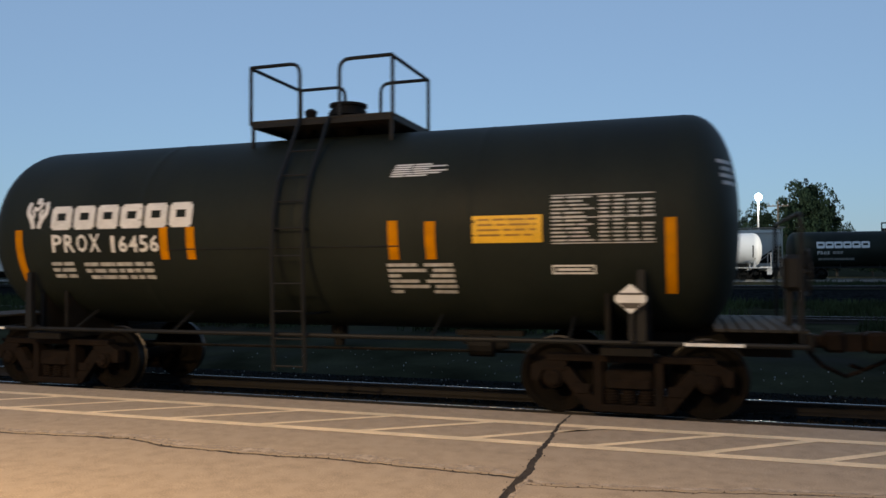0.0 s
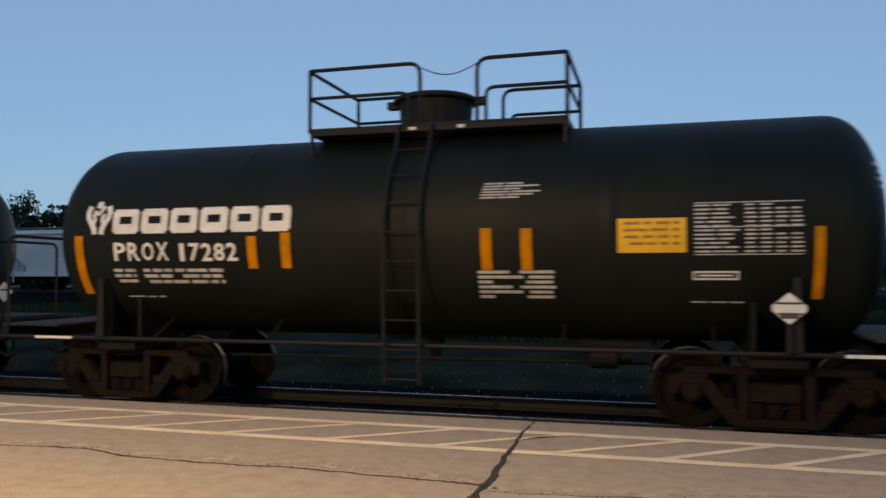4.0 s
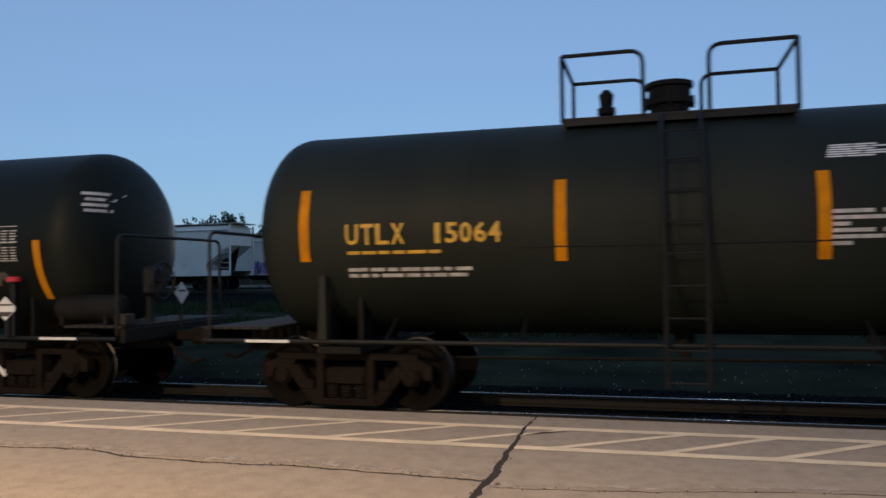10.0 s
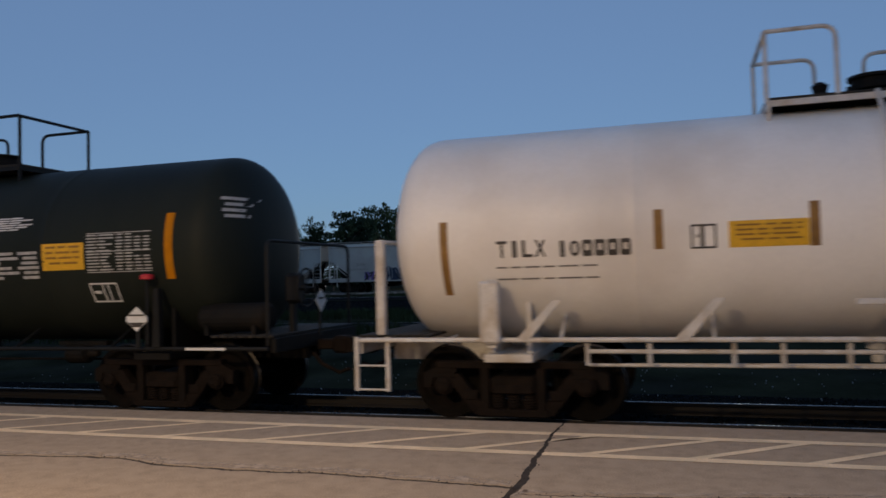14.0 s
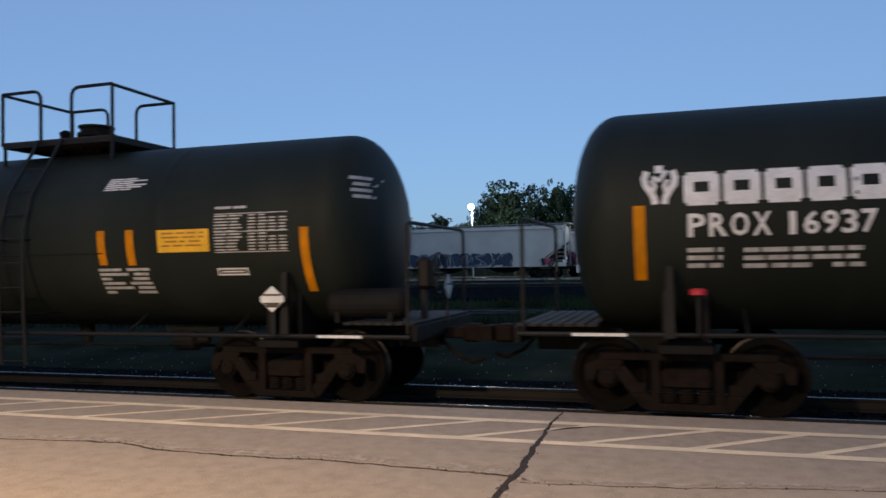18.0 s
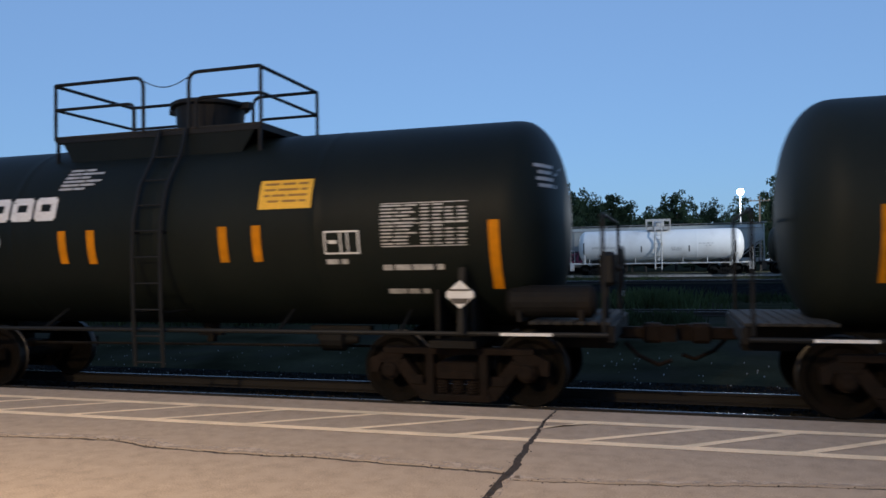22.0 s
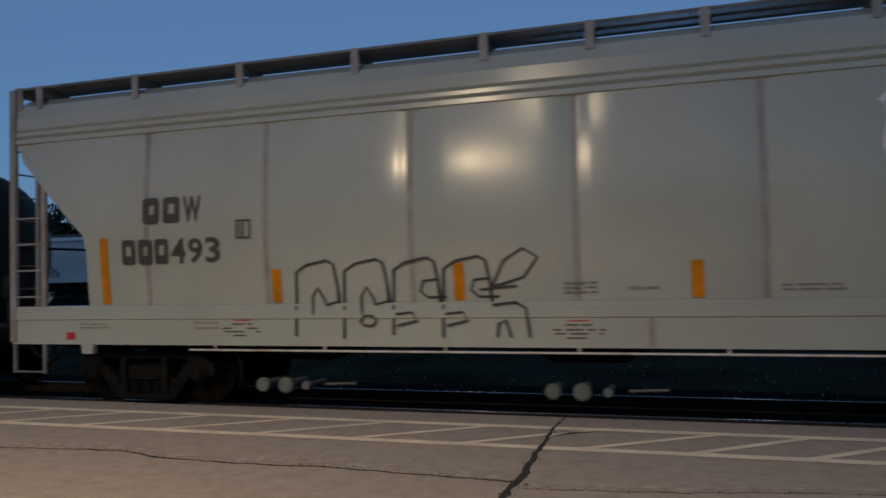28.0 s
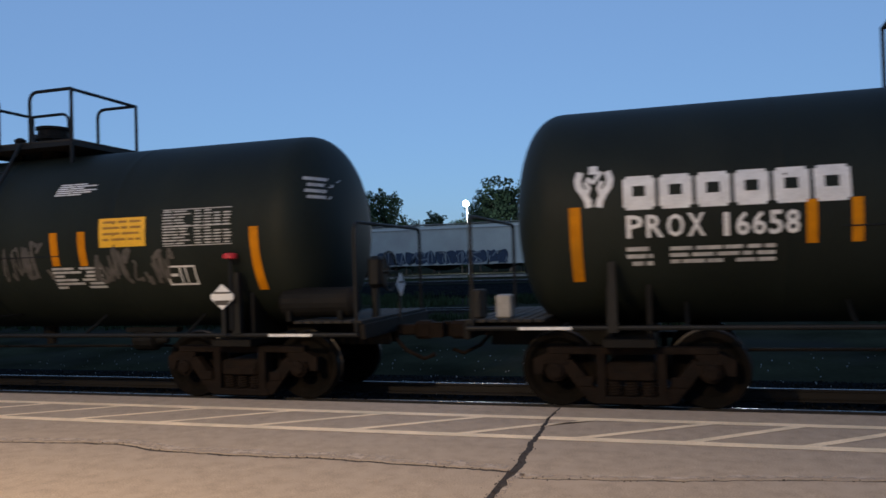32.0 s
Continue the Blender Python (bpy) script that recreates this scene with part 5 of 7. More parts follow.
def hopper_car(centre):
    car = thing("hopper_car", (centre, TRACK, RAILZ), "grey covered hopper car with an emblem and graffiti", "hopper car", "cars of the passing train")
    for s in (-1, 1):
        hopper_side(car, s)
        hopper_end(car, s)
    for x in (-6.30, 6.30):
        truck(car, x, STEEL_DARK)
    bm = bmesh.new()
    box(bm, -6.9, 6.9, -0.25, 0.25, 0.75, 1.3)
    part("centre_sill", bm, STEEL_DARK, car, "dark centre sill")
    for x in (-4.0, 0.0, 4.0):
        bm = bmesh.new()
        v = [bm.verts.new((x + dx, y, z)) for z, hx, hy in ((1.45, 1.7, 1.4), (0.62, 0.45, 0.6)) for dx in (-hx, hx) for y in (-hy, hy)]
        for q in ((0, 1, 3, 2), (4, 6, 7, 5), (0, 4, 5, 1), (2, 3, 7, 6), (0, 2, 6, 4), (1, 5, 7, 3)):
            bm.faces.new([v[i] for i in q])
        part("discharge_bay", bm, STEEL_DARK, car, "dark sloping discharge bay")
        caps = ((-0.12, 0.10), (0.14, 0.11), (0.42, 0.07)) if x > 0 else ((-0.40, 0.10), (-0.05, 0.11), (0.26, 0.06))
        for dx, r in caps:
            bm = bmesh.new()
            lathe(bm, [(-0.10, r * 0.75), (-0.08, r), (-0.02, r), (0.0, r * 0.8), (0.05, r * 0.8), (0.05, r * 0.55), (0.5, r * 0.5)], (x + dx, -0.95, 0.315), "y", 14)
            part("outlet_cap", bm, WALK_GREY, car, "dull round outlet cap")
        bm = bmesh.new()
        rod(bm, (x + 0.5, -0.93, 0.33), (x + 0.95, -0.93, 0.35), 0.018, 6)
        part("outlet_handle", bm, WALK_GREY, car, "thin outlet handle")
    for x in (-4.9, -1.6, 1.6, 4.9):
        for s in (-1, 1):
            bm = bmesh.new()
            box(bm, x - 0.5, x + 0.5, *sorted((s * 0.12, s * 0.6)), 4.5, 4.585, 0.02)
            part("roof_hatch", bm, PIPE_GREY, car, "rectangular roof hatch cover")
    shell, rng = Shell(flat=lambda z: hopper_shell(z) - 0.034 if z > 1.44 else -1.567), random.Random(77)
    sill = Shell(flat=lambda z: -1.546)
    for code in ("s -3.93 -3.78 1.46 1.89", "s -1.48 -1.33 1.46 1.91", "s 1.23 1.37 1.46 1.87", "s 4.03 4.14 1.46 1.87", "s 6.68 6.82 1.46 2.38", "s -6.60 -6.46 1.46 2.38"):
        marking(car, shell, code, rng)
    car["pale"] = 1
    for code in ("T -0.16 0.22 1.50 1.66", "T 0.57 0.89 1.51 1.60", "T 2.14 2.76 1.50 1.60", "T 3.15 3.72 1.52 1.72", "T 5.30 5.67 1.53 1.70", "q -5.90 -4.92 2.55 2.90 __W", "q -6.25 -4.64 2.00 2.34 ___493", "b -4.42 -4.2 2.3 2.55"):
        marking(car, shell, code, rng)
    for code in ("T -5.11 -4.74 1.08 1.22", "T 5.0 5.38 1.03 1.10", "T 7.0 7.11 1.08 1.21", "T -7.0 -6.5 1.1 1.2"):
        marking(car, sill, code, rng)
    bm = bmesh.new()
    digits(bm, shell, (4.09, 4.86, 3.30, 3.45), "BUILDING")
    digits(bm, shell, (4.09, 4.80, 3.10, 3.25), "AMERICA")
    part("slogan", bm, DARK_TEXT, car, "slogan BUILDING AMERICA in dark letters")
    # notices on the sill, each line shorter than the one above
    for x, z in ((-4.38, 0.98), (0.0, 0.96), (4.46, 0.97)):
        bm = bmesh.new()
        for wide, low in ((0.15, 0.185), (0.30, 0.13), (0.27, 0.085), (0.14, 0.035)):
            words(bm, sill, (x - wide, x + wide, z + low, z + low + 0.030), rng, 1, fill=0.6)
        tagged(part("sill_notice", bm, DARK_TEXT, car, "dark stencilled notice"), kind="stuff")
        bm = bmesh.new()
        words(bm, sill, (x - 0.12, x + 0.12, z + 0.235, z + 0.262), rng, 1, fill=0.55)
        tagged(part("sill_notice_heading", bm, RED, car, "faded red heading"), kind="stuff")
    for x in (0.80, 3.68):
        bm = bmesh.new()
        box(bm, x - 0.03, x + 0.03, -1.556, -1.545, 0.92, 1.24)
        part("sill_stiffener", bm, PIPE_GREY, car, "upright bar on the sill")

    # shield emblem: rows of height, inner and outer half width, from the point up to the two ears
    SHIELD = [(-1.0, 0, 0.02), (-0.86, 0, 0.42), (-0.74, 0, 0.78), (-0.55, 0, 0.93), (-0.3, 0, 0.95), (0.0, 0, 0.86), (0.28, 0, 0.80), (0.48, 0, 0.84), (0.66, 0, 1.0), (0.78, 0, 0.87), (0.84, 0, 0.80), (0.98, 0.50, 0.64)]

    def emblem(name, w, h, mat, off, label, low=-1.0, high=1.0):
        cx, cz = 3.53, 3.18
        rows = []
        for (z0, i0, o0), (z1, i1, o1) in zip(SHIELD, SHIELD[1:]):
            for k in range(4 if (z1 < SHIELD[-1][0]) else 2):
                f = k / (4 if z1 < SHIELD[-1][0] else 2)
                rows.append((z0 + (z1 - z0) * f, i0 + (i1 - i0) * f, o0 + (o1 - o0) * f))
        rows = [r for r in rows + [SHIELD[-1]] if low <= r[0] <= high]
        bm = bmesh.new()
        for side in (-1, 1):
            last = None
            for z, i, o in rows:
                zz = cz + z * h
                y = hopper_shell(zz) - 0.034 - off
                pair = [bm.verts.new((cx + side * u * w, y, zz)) for u in (i, o)]
                if last:
                    bm.faces.new((last[0], last[1], pair[1], pair[0]))
                last = pair
        return part(name, bm, mat, car, label)
    emblem("emblem_rim", 0.42, 0.435, LETTER, 0.004, "white rim of the shield emblem")
    emblem("emblem_line", 0.365, 0.385, DARK_TEXT, 0.007, "thin dark line round the shield", high=-0.5)
    emblem("emblem_field", 0.36, 0.372, PINK, 0.010, "faded red field of the shield", high=0.06)
    emblem("emblem_chief", 0.36, 0.38, BLUE, 0.010, "navy top of the shield", low=0.06)
    bm = bmesh.new()
    for z, wide, n in ((3.36, 0.22, 5), (3.245, 0.25, 7)):
        step = 2 * wide / n
        for k in range(n):
            x = 3.53 - wide + step * k
            plate(bm, shell, (x, x + step * 0.82, z, z + 0.085), 0.016)
    part("emblem_writing", bm, LETTER, car)["kind"] = "stuff"
    bm = bmesh.new()
    plate(bm, shell, (6.02, 6.56, 1.60, 2.0), 0.004)
    p = part("red_notice", bm, RED, car, "red framed notice board")
    bm = bmesh.new()
    plate(bm, shell, (6.06, 6.52, 1.69, 1.90), 0.010)
    part("notice_face", bm, LETTER, p, "white notice face")
    bm = bmesh.new()
    words(bm, shell, (6.10, 6.48, 1.74, 1.88), rng, 3, off=0.013, fill=0.5)
    part("notice_writing", bm, RED, p)["kind"] = "stuff"
    bm = bmesh.new()
    plate(bm, shell, (5.38, 5.62, 1.80, 1.96), 0.004)
    part("green_label", bm, GREEN_TAG, car, "small green label")
    bm = bmesh.new()
    plate(bm, shell, (5.68, 5.78, 1.80, 1.90), 0.004)
    part("orange_label", bm, ORANGE, car, "small orange label")
    for x in (7.16, -7.24):
        bm = bmesh.new()
        plate(bm, sill, (x, x + 0.16, 0.97, 1.07), 0.004)
        part("red_label", bm, RED, car, "small red label on the sill")
    bm = bmesh.new()
    scrawl(bm, sill, (6.02, 6.90, 0.96, 1.24), rng, 20, 0.026)
    tagged(part("graffiti", bm, SPRAY_VIOLET, car, "violet sprayed scrawl on the sill"), kind="stuff")
    # bubble-letter outlines on side and sill
    bm = bmesh.new()
    for k, x in enumerate((-3.25, -2.58, -1.92, -1.28)):
        low = (1.03, 1.0, 1.05, 1.02)[k]
        stroke(bm, shell, [(x - 0.33, low), (x - 0.33, 1.45), (x - 0.31, 1.84), (x - 0.16, 1.93), (x + 0.12, 1.98), (x + 0.21, 1.93), (x + 0.25, 1.70), (x + 0.28, 1.44)], 0.034, 0.012)
        if k == 1:
            stroke(bm, shell, [(x + 0.11 * math.cos(1.05 * j), 1.22 + 0.07 * math.sin(1.05 * j)) for j in range(7)], 0.03, 0.012)
        if k < 2:
            stroke(bm, shell, [(x - 0.08, 1.30), (x - 0.10, 1.52), (x - 0.02, 1.64), (x + 0.06, 1.50), (x + 0.10, 1.42), (x + 0.26, 1.46)], 0.03, 0.012)
        else:
            stroke(bm, shell, [(x + 0.27, 1.72), (x + 0.06, 1.70), (x + 0.02, 1.58), (x + 0.12, 1.50), (x + 0.36, 1.50)], 0.03, 0.012)
            stroke(bm, shell, [(x - 0.30, 1.30), (x - 0.08, 1.32), (x - 0.02, 1.22), (x - 0.28, 1.16)], 0.03, 0.012)
    stroke(bm, shell, [(-1.0, 1.40), (-0.72, 1.43), (-0.60, 1.36), (-0.56, 1.02)], 0.032, 0.012)
    stroke(bm, shell, [(-0.95, 1.02), (-0.93, 1.18), (-0.84, 1.22), (-0.78, 1.02)], 0.03, 0.012)
    stroke(bm, shell, [(-1.0, 1.62), (-0.85, 1.92), (-0.62, 2.06), (-0.45, 1.95), (-0.62, 1.72), (-0.9, 1.64), (-1.0, 1.62)], 0.03, 0.012)
    stroke(bm, shell, [(-1.15, 1.58), (-0.95, 1.60), (-0.7, 1.62)], 0.03, 0.012)
    tagged(part("graffiti", bm, SPRAY_BLACK, car, "black sprayed bubble outlines"), kind="stuff")
    CARS.append((car, centre))
    return car


# ---- cars standing in the yard ----
def standing_tank(centre, half, rad, zc, body, coat, label, marks, cage):
    """A tank car at rest; cage: middle, half width and height of the top guard."""
    car = thing("tank_car", (centre, YARD, YARDZ), label, "tank car", "cars standing in the yard")
    if body is WHITE:
        car["pale"] = 1
    part("tank", tank_mesh(rad, half, half, 0.7, zc), body, car, "long cylindrical tank", smooth=True)
    for x in (-half + 1.5, half - 1.5):
        truck(car, x, STEEL_DARK)
        s = 1 if x > 0 else -1
        part("saddle", box(bmesh.new(), x - 0.3, x + 0.3, -1.3, 1.3, 0.75, 1.30, 0.02), STEEL_DARK, car, "tank saddle")
        part("saddle_web", prism(bmesh.new(), [(x + s * 0.75, 0.95), (x + s * 0.95, 0.95), (x + s * 0.95, 1.75), (x + s * 0.83, 1.75)], -1.38, -1.30), coat, car, "upright web beside the tank")
        bm = bmesh.new()
        box(bm, *sorted((x - s * 0.5, x + s * 2.2)), -0.2, 0.2, 0.70, 1.0)
        box(bm, *sorted((x + s * 1.3, x + s * 2.1)), -1.35, 1.35, 0.94, 1.06)
        part("end_sill", bm, coat, car, "end sill with deck")
        for y in (-1.3, 1.3):
            bm = bmesh.new()
            pipe(bm, [(x + s * 2.05, y, 1.0), (x + s * 2.05, y, 2.1), (x + s * 2.05, y * 0.3, 2.12)], 0.035, 6)
            part("end_handrail", bm, coat, car, "end handrail")
        part("end_step", box(bmesh.new(), *sorted((x + s * 1.75, x + s * 2.1)), -1.42, -1.34, 0.42, 0.94), coat, car, "hanging sill step")
    for y in (-1.4, 1.4):
        bm = bmesh.new()
        rod(bm, (-half - 0.6, y, 0.95), (half + 0.6, y, 0.95), 0.05, 6)
        for k in range(7):
            x = -half + 1 + (2 * half - 2) * k / 6
            rod(bm, (x, y, 0.95), (x, y * 0.75, zc - 0.75 * rad), 0.03, 5)
        part("side_rail", bm, coat, car, "pipe rail along the sill")
    m, w, tall = cage
    zp = zc + rad + 0.04
    part("walkway", box(bmesh.new(), m - w, m + w, -0.85, 0.85, zp - 0.06, zp), coat, car, "small top walkway")
    for y in (-0.82, 0.82):
        for x in (-w, -w * 0.42, w * 0.42, w):
            part("guard_post", box(bmesh.new(), m + x - 0.045, m + x + 0.045, y - 0.03, y + 0.03, zp, zp + tall), coat, car)
        part("guard_rail", box(bmesh.new(), m - w, m + w, y - 0.035, y + 0.035, zp + tall - 0.10, zp + tall), coat, car, "level guard rail")
        part("toe_board", box(bmesh.new(), m - w, m + w, y - 0.03, y + 0.03, zp + 0.01, zp + 0.2), coat, car, "low toe board")
    bm = bmesh.new()
    lathe(bm, [(-0.1, 0.46), (tall * 0.62, 0.46), (tall * 0.66, 0.52), (tall * 0.8, 0.3)], (m, 0, zp), "z", 18)
    part("valve_housing", bm, coat, car, "round valve housing")
    for x in (-0.26, 0.26):
        part("ladder_rail", pipe(bmesh.new(), [(m + x, -0.85, zp), (m + x, -rad - 0.06, zp - 0.45), (m + x, -rad - 0.1, zc), (m + x, -1.45, 0.45)], 0.055, 6), coat, car, "ladder rail")
    for k in range(9):
        z = 0.6 + 0.33 * k
        part("ladder_rung", rod(bmesh.new(), (m - 0.26, -rad - 0.09, z), (m + 0.26, -rad - 0.09, z), 0.018, 5), coat, car)
    shell, rng = Shell(rad, zc, half, half, 0.7), random.Random(int(centre * 7) + 5)
    for code in marks.split("|"):
        marking(car, shell, code, rng)
    return car


standing_tank(-1.2, 6.62, 1.34, 2.40, WHITE, PIPE_WHITE, "white tank car standing in the yard under lamp light",
              "e -6.12 -6.02 1.77 2.72|e -1.43 -1.33 1.88 2.37|e 2.32 2.42 1.88 2.37|e 5.83 5.93 1.77 2.72|T -5.4 -3.5 2.2 2.36|T 0.98 1.75 1.95 2.26|T 3.1 4.3 2.47 2.55|T 3.6 4.05 2.28 2.38", (-0.03, 0.95, 0.82))
standing_tank(16.25, 9.05, 1.42, 2.32, BLACK, PIPE_DARK, "black tank car standing in the yard with white lettering",
              "B -7.04 -3.35 2.42 2.93|k -7.0 -6.1 1.95 2.2|t -5.9 -5.2 1.97 2.18|t -6.9 -4.4 1.5 1.68", (-0.4, 1.7, 0.66))


def letters(bm, shell, corners, rng, count, off):
    """Fat sprayed letters as uneven filled blobs."""
    x0, x1, z0, z1 = corners
    w = (x1 - x0) / count
    for k in range(count):
        c, n = x0 + w * (k + 0.5), 11
        lean = rng.uniform(-0.15, 0.15)
        rim = []
        for j in range(n):
            a = 2 * math.pi * j / n
            r = rng.uniform(0.72, 1.1) / max(abs(math.cos(a)), abs(math.sin(a)), 0.8)
            u, v = r * math.cos(a) * w * 0.54, r * math.sin(a) * (z1 - z0) * 0.5
            rim.append((c + u + lean * v, min(max((z0 + z1) / 2 + v, z0), z1)))
        bm.faces.new([bm.verts.new(shell.at(x, z, off + 0.002 * k)) for x, z in rim])


def standing_hopper(centre, y, half, label, paint, seed, spray=None, ribs=True, top=4.35, marks=()):
    """A covered hopper at rest: side, eaves, sill, sloped open ends with ladders, roof walkway."""
    z = YARDZ
    car = thing("hopper_car", (centre, y, z), label, "hopper car", "cars standing in the yard")
    rng = random.Random(seed)
    bm = bmesh.new()
    out = [(-half, top - 0.15), (-half + 0.1, top), (half - 0.1, top), (half, top - 0.15), (half, 3.0), (half - 1.75, 1.75), (half - 1.75, 1.3), (-half + 1.75, 1.3), (-half + 1.75, 1.75), (-half, 3.0)]
    prism(bm, out, -1.5, 1.5)
    bmesh.ops.bevel(bm, geom=[e for e in bm.edges if e.verts[0].co.z > 4.0 and e.verts[1].co.z > 4.0 and abs(e.verts[0].co.y - e.verts[1].co.y) < 0.01], offset=0.25, segments=3, affect="EDGES")
    part("body", bm, paint, car, "pale body with sloped ends")
    for s in (-1, 1):
        part("eave", box(bmesh.new(), -half + 0.05, half - 0.05, *sorted((s * 1.502, s * 1.56)), top - 0.36, top - 0.29), PIPE_GREY, car, "level eave strip")
        part("side_sill", box(bmesh.new(), -half, half, *sorted((s * 1.30, s * 1.56)), 0.98, 1.34), paint, car, "side sill")
    if ribs:
        for k in range(7):
            x = -half + 1.8 + (2 * half - 3.6) * k / 6
            part("side_rib", box(bmesh.new(), x - 0.04, x + 0.04, -1.57, -1.502, 1.34, top - 0.4), paint, car)
    for s in (-1, 1):
        part("end_web", prism(bmesh.new(), [(s * (half - 1.8), 1.3), (s * (half - 0.5), 1.3), (s * (half - 0.1), 3.0), (s * (half - 1.74), 1.8)], -0.03, 0.03), STEEL_DARK, car, "dark end web plate")
        part("end_floor", box(bmesh.new(), *sorted((s * (half - 1.8), s * half)), -1.3, 1.3, 1.18, 1.28), STEEL_DARK, car)
        part("slope_edge", prism(bmesh.new(), [(s * (half - 1.72), 1.55), (s * (half - 1.60), 1.55), (s * (half + 0.0), 2.82), (s * (half + 0.0), 2.98)], -1.53, -1.502), PIPE_GREY, car, "dark edge of the slope sheet")
        for yy in (-1.5, 1.5):
            part("corner_post", box(bmesh.new(), *sorted((s * (half + 0.01), s * (half + 0.11))), yy - 0.05, yy + 0.05, 1.0, top + 0.05), paint, car)
        bm = bmesh.new()
        box(bm, *sorted((s * (half - 0.75), s * (half - 0.67))), -1.56, -1.505, 0.55, 2.9)
        for k in range(5):
            rod(bm, (s * (half - 0.7), -1.55, 1.5 + 0.34 * k), (s * (half + 0.05), -1.55, 1.5 + 0.34 * k), 0.02, 5)
        part("end_ladder", bm, paint, car, "end ladder")
        part("crossover_board", box(bmesh.new(), *sorted((s * (half - 0.1), s * (half + 0.4))), -1.3, 1.3, top + 0.14, top + 0.2), PIPE_GREY, car, "roof end board")
        part("coupler", box(bmesh.new(), *sorted((s * (half - 0.2), s * (half + 0.45))), -0.2, 0.2, 0.72, 1.0), STEEL_DARK, car)
        truck(car, s * (half - 1.9), STEEL_DARK)
    bm = bmesh.new()
    box(bm, -half, half, -0.9, 0.9, top + 0.15, top + 0.19)
    for k in range(9):
        x = -half + 0.2 + (2 * half - 0.4) * k / 8
        box(bm, x - 0.03, x + 0.03, -0.9, 0.9, top - 0.02, top + 0.15)
    part("running_board", bm, PIPE_GREY, car, "roof walkway")
    for k in range(3):
        x = (-0.5 + 0.5 * k) * half
        bm = bmesh.new()
        v = [bm.verts.new((x + dx, yy, q)) for q, hx, hy in ((1.3, half * 0.24, 1.3), (0.5, 0.5, 0.6)) for dx in (-hx, hx) for yy in (-hy, hy)]
        for q in ((0, 1, 3, 2), (4, 6, 7, 5), (0, 4, 5, 1), (2, 3, 7, 6), (0, 2, 6, 4), (1, 5, 7, 3)):
            bm.faces.new([v[i] for i in q])
        part("discharge_bay", bm, STEEL_DARK, car, "dark sloping discharge bay")
    flat = Shell(flat=lambda q: -1.575)
    for code in marks:
        marking(car, flat, code, rng)
    for mat, a, b, c, d in spray or ():
        bm = bmesh.new()
        letters(bm, flat, (a, b, c, d), rng, max(2, round((b - a) / 0.95)), 0.004)
        tagged(part("graffiti", bm, mat, car, "fat sprayed graffiti letters"), kind="stuff")
        bm = bmesh.new()
        scrawl(bm, flat, (a, b, c, d), rng, max(3, round((b - a) / 0.8)), 0.10, 0.04)
        tagged(part("graffiti_outline", bm, SPRAY_PALE if mat is SPRAY_BLUE else SPRAY_BLACK, car, "sprayed outlines of the letters"), kind="stuff")
    return car


standing_hopper(-20.2, YARD, 10.85, "long pale covered hopper car with dark blue graffiti in the yard", PALE, 31,
                      [(SPRAY_BLUE, -5.9, 6.4, 1.02, 2.25), (SPRAY_VIOLET, -7.4, -6.2, 1.1, 1.9), (SPRAY_RED, 8.9, 9.8, 1.05, 1.7)], ribs=False, top=4.5, marks=("T -8.2 -7.3 2.4 2.7", "T -9.0 -7.0 2.0 2.2"))
standing_hopper(-40.7, YARD, 8.6, "pale covered hopper car with violet graffiti in the yard", PALE, 33, [(SPRAY_VIOLET, 4.4, 6.2, 1.05, 2.3)], top=4.45)
standing_hopper(-59.0, YARD, 8.6, "pale covered hopper car at the far end of the yard row", PALE, 41, top=4.45)
standing_hopper(-35.9, 46.0, 9.05, "large off-white covered hopper car on the nearer yard track", PALE_WARM, 34, ribs=False, top=4.30, marks=("T -1.2 -1.0 1.55 1.75", "T 3.2 3.5 1.55 1.8", "T 5.6 5.9 1.55 1.8"))
standing_hopper(-55.3, 46.0, 9.05, "off-white covered hopper car coupled behind on the nearer track", PALE_WARM, 42, ribs=False, top=4.30)
track("back_track", 71.6, YARDZ, -170, 170, "farther yard track behind the standing cars", ties=False)
standing_hopper(-1.6, 71.6, 8.9, "grey hopper car with red graffiti on the farther yard track", PALE, 50, [(SPRAY_RED, -8.4, -6.2, 1.05, 2.2)], top=4.22)


# ---- light mast, lamp posts, tripod ----
def mast(x, y, top):
    m = thing("light_mast", (x, y, top - 10.72), "tall yard light mast with a bright lamp", "light mast", "yard light masts")
    bm = bmesh.new()
    rod(bm, (0, 0, 0), (0, 0, 10.9), 0.12, 12, 0.07)
    part("pole", bm, GALV, m, "tapered galvanised pole")
    bm = bmesh.new()
    rod(bm, (0, 0, 10.8), (0, -0.45, 10.95), 0.05, 8)
    box(bm, -0.16, 0.16, -0.76, -0.3, 10.86, 10.96, 0.03)
    part("lamp_head", bm, GALV, m, "flat lamp head")
    bm = bmesh.new()
    # globe is larger than the lamp, so its shape includes the glare
    lathe(bm, [(0.40 * math.cos(math.pi * (1 - 0.95 * k / 12)), 0.40 * math.sin(math.pi * (1 - 0.95 * k / 12))) for k in range(13)], (0, -0.6, 10.5), "z", 20)
    part("lamp_lens", bm, LIT, m, "glaring white lamp globe")


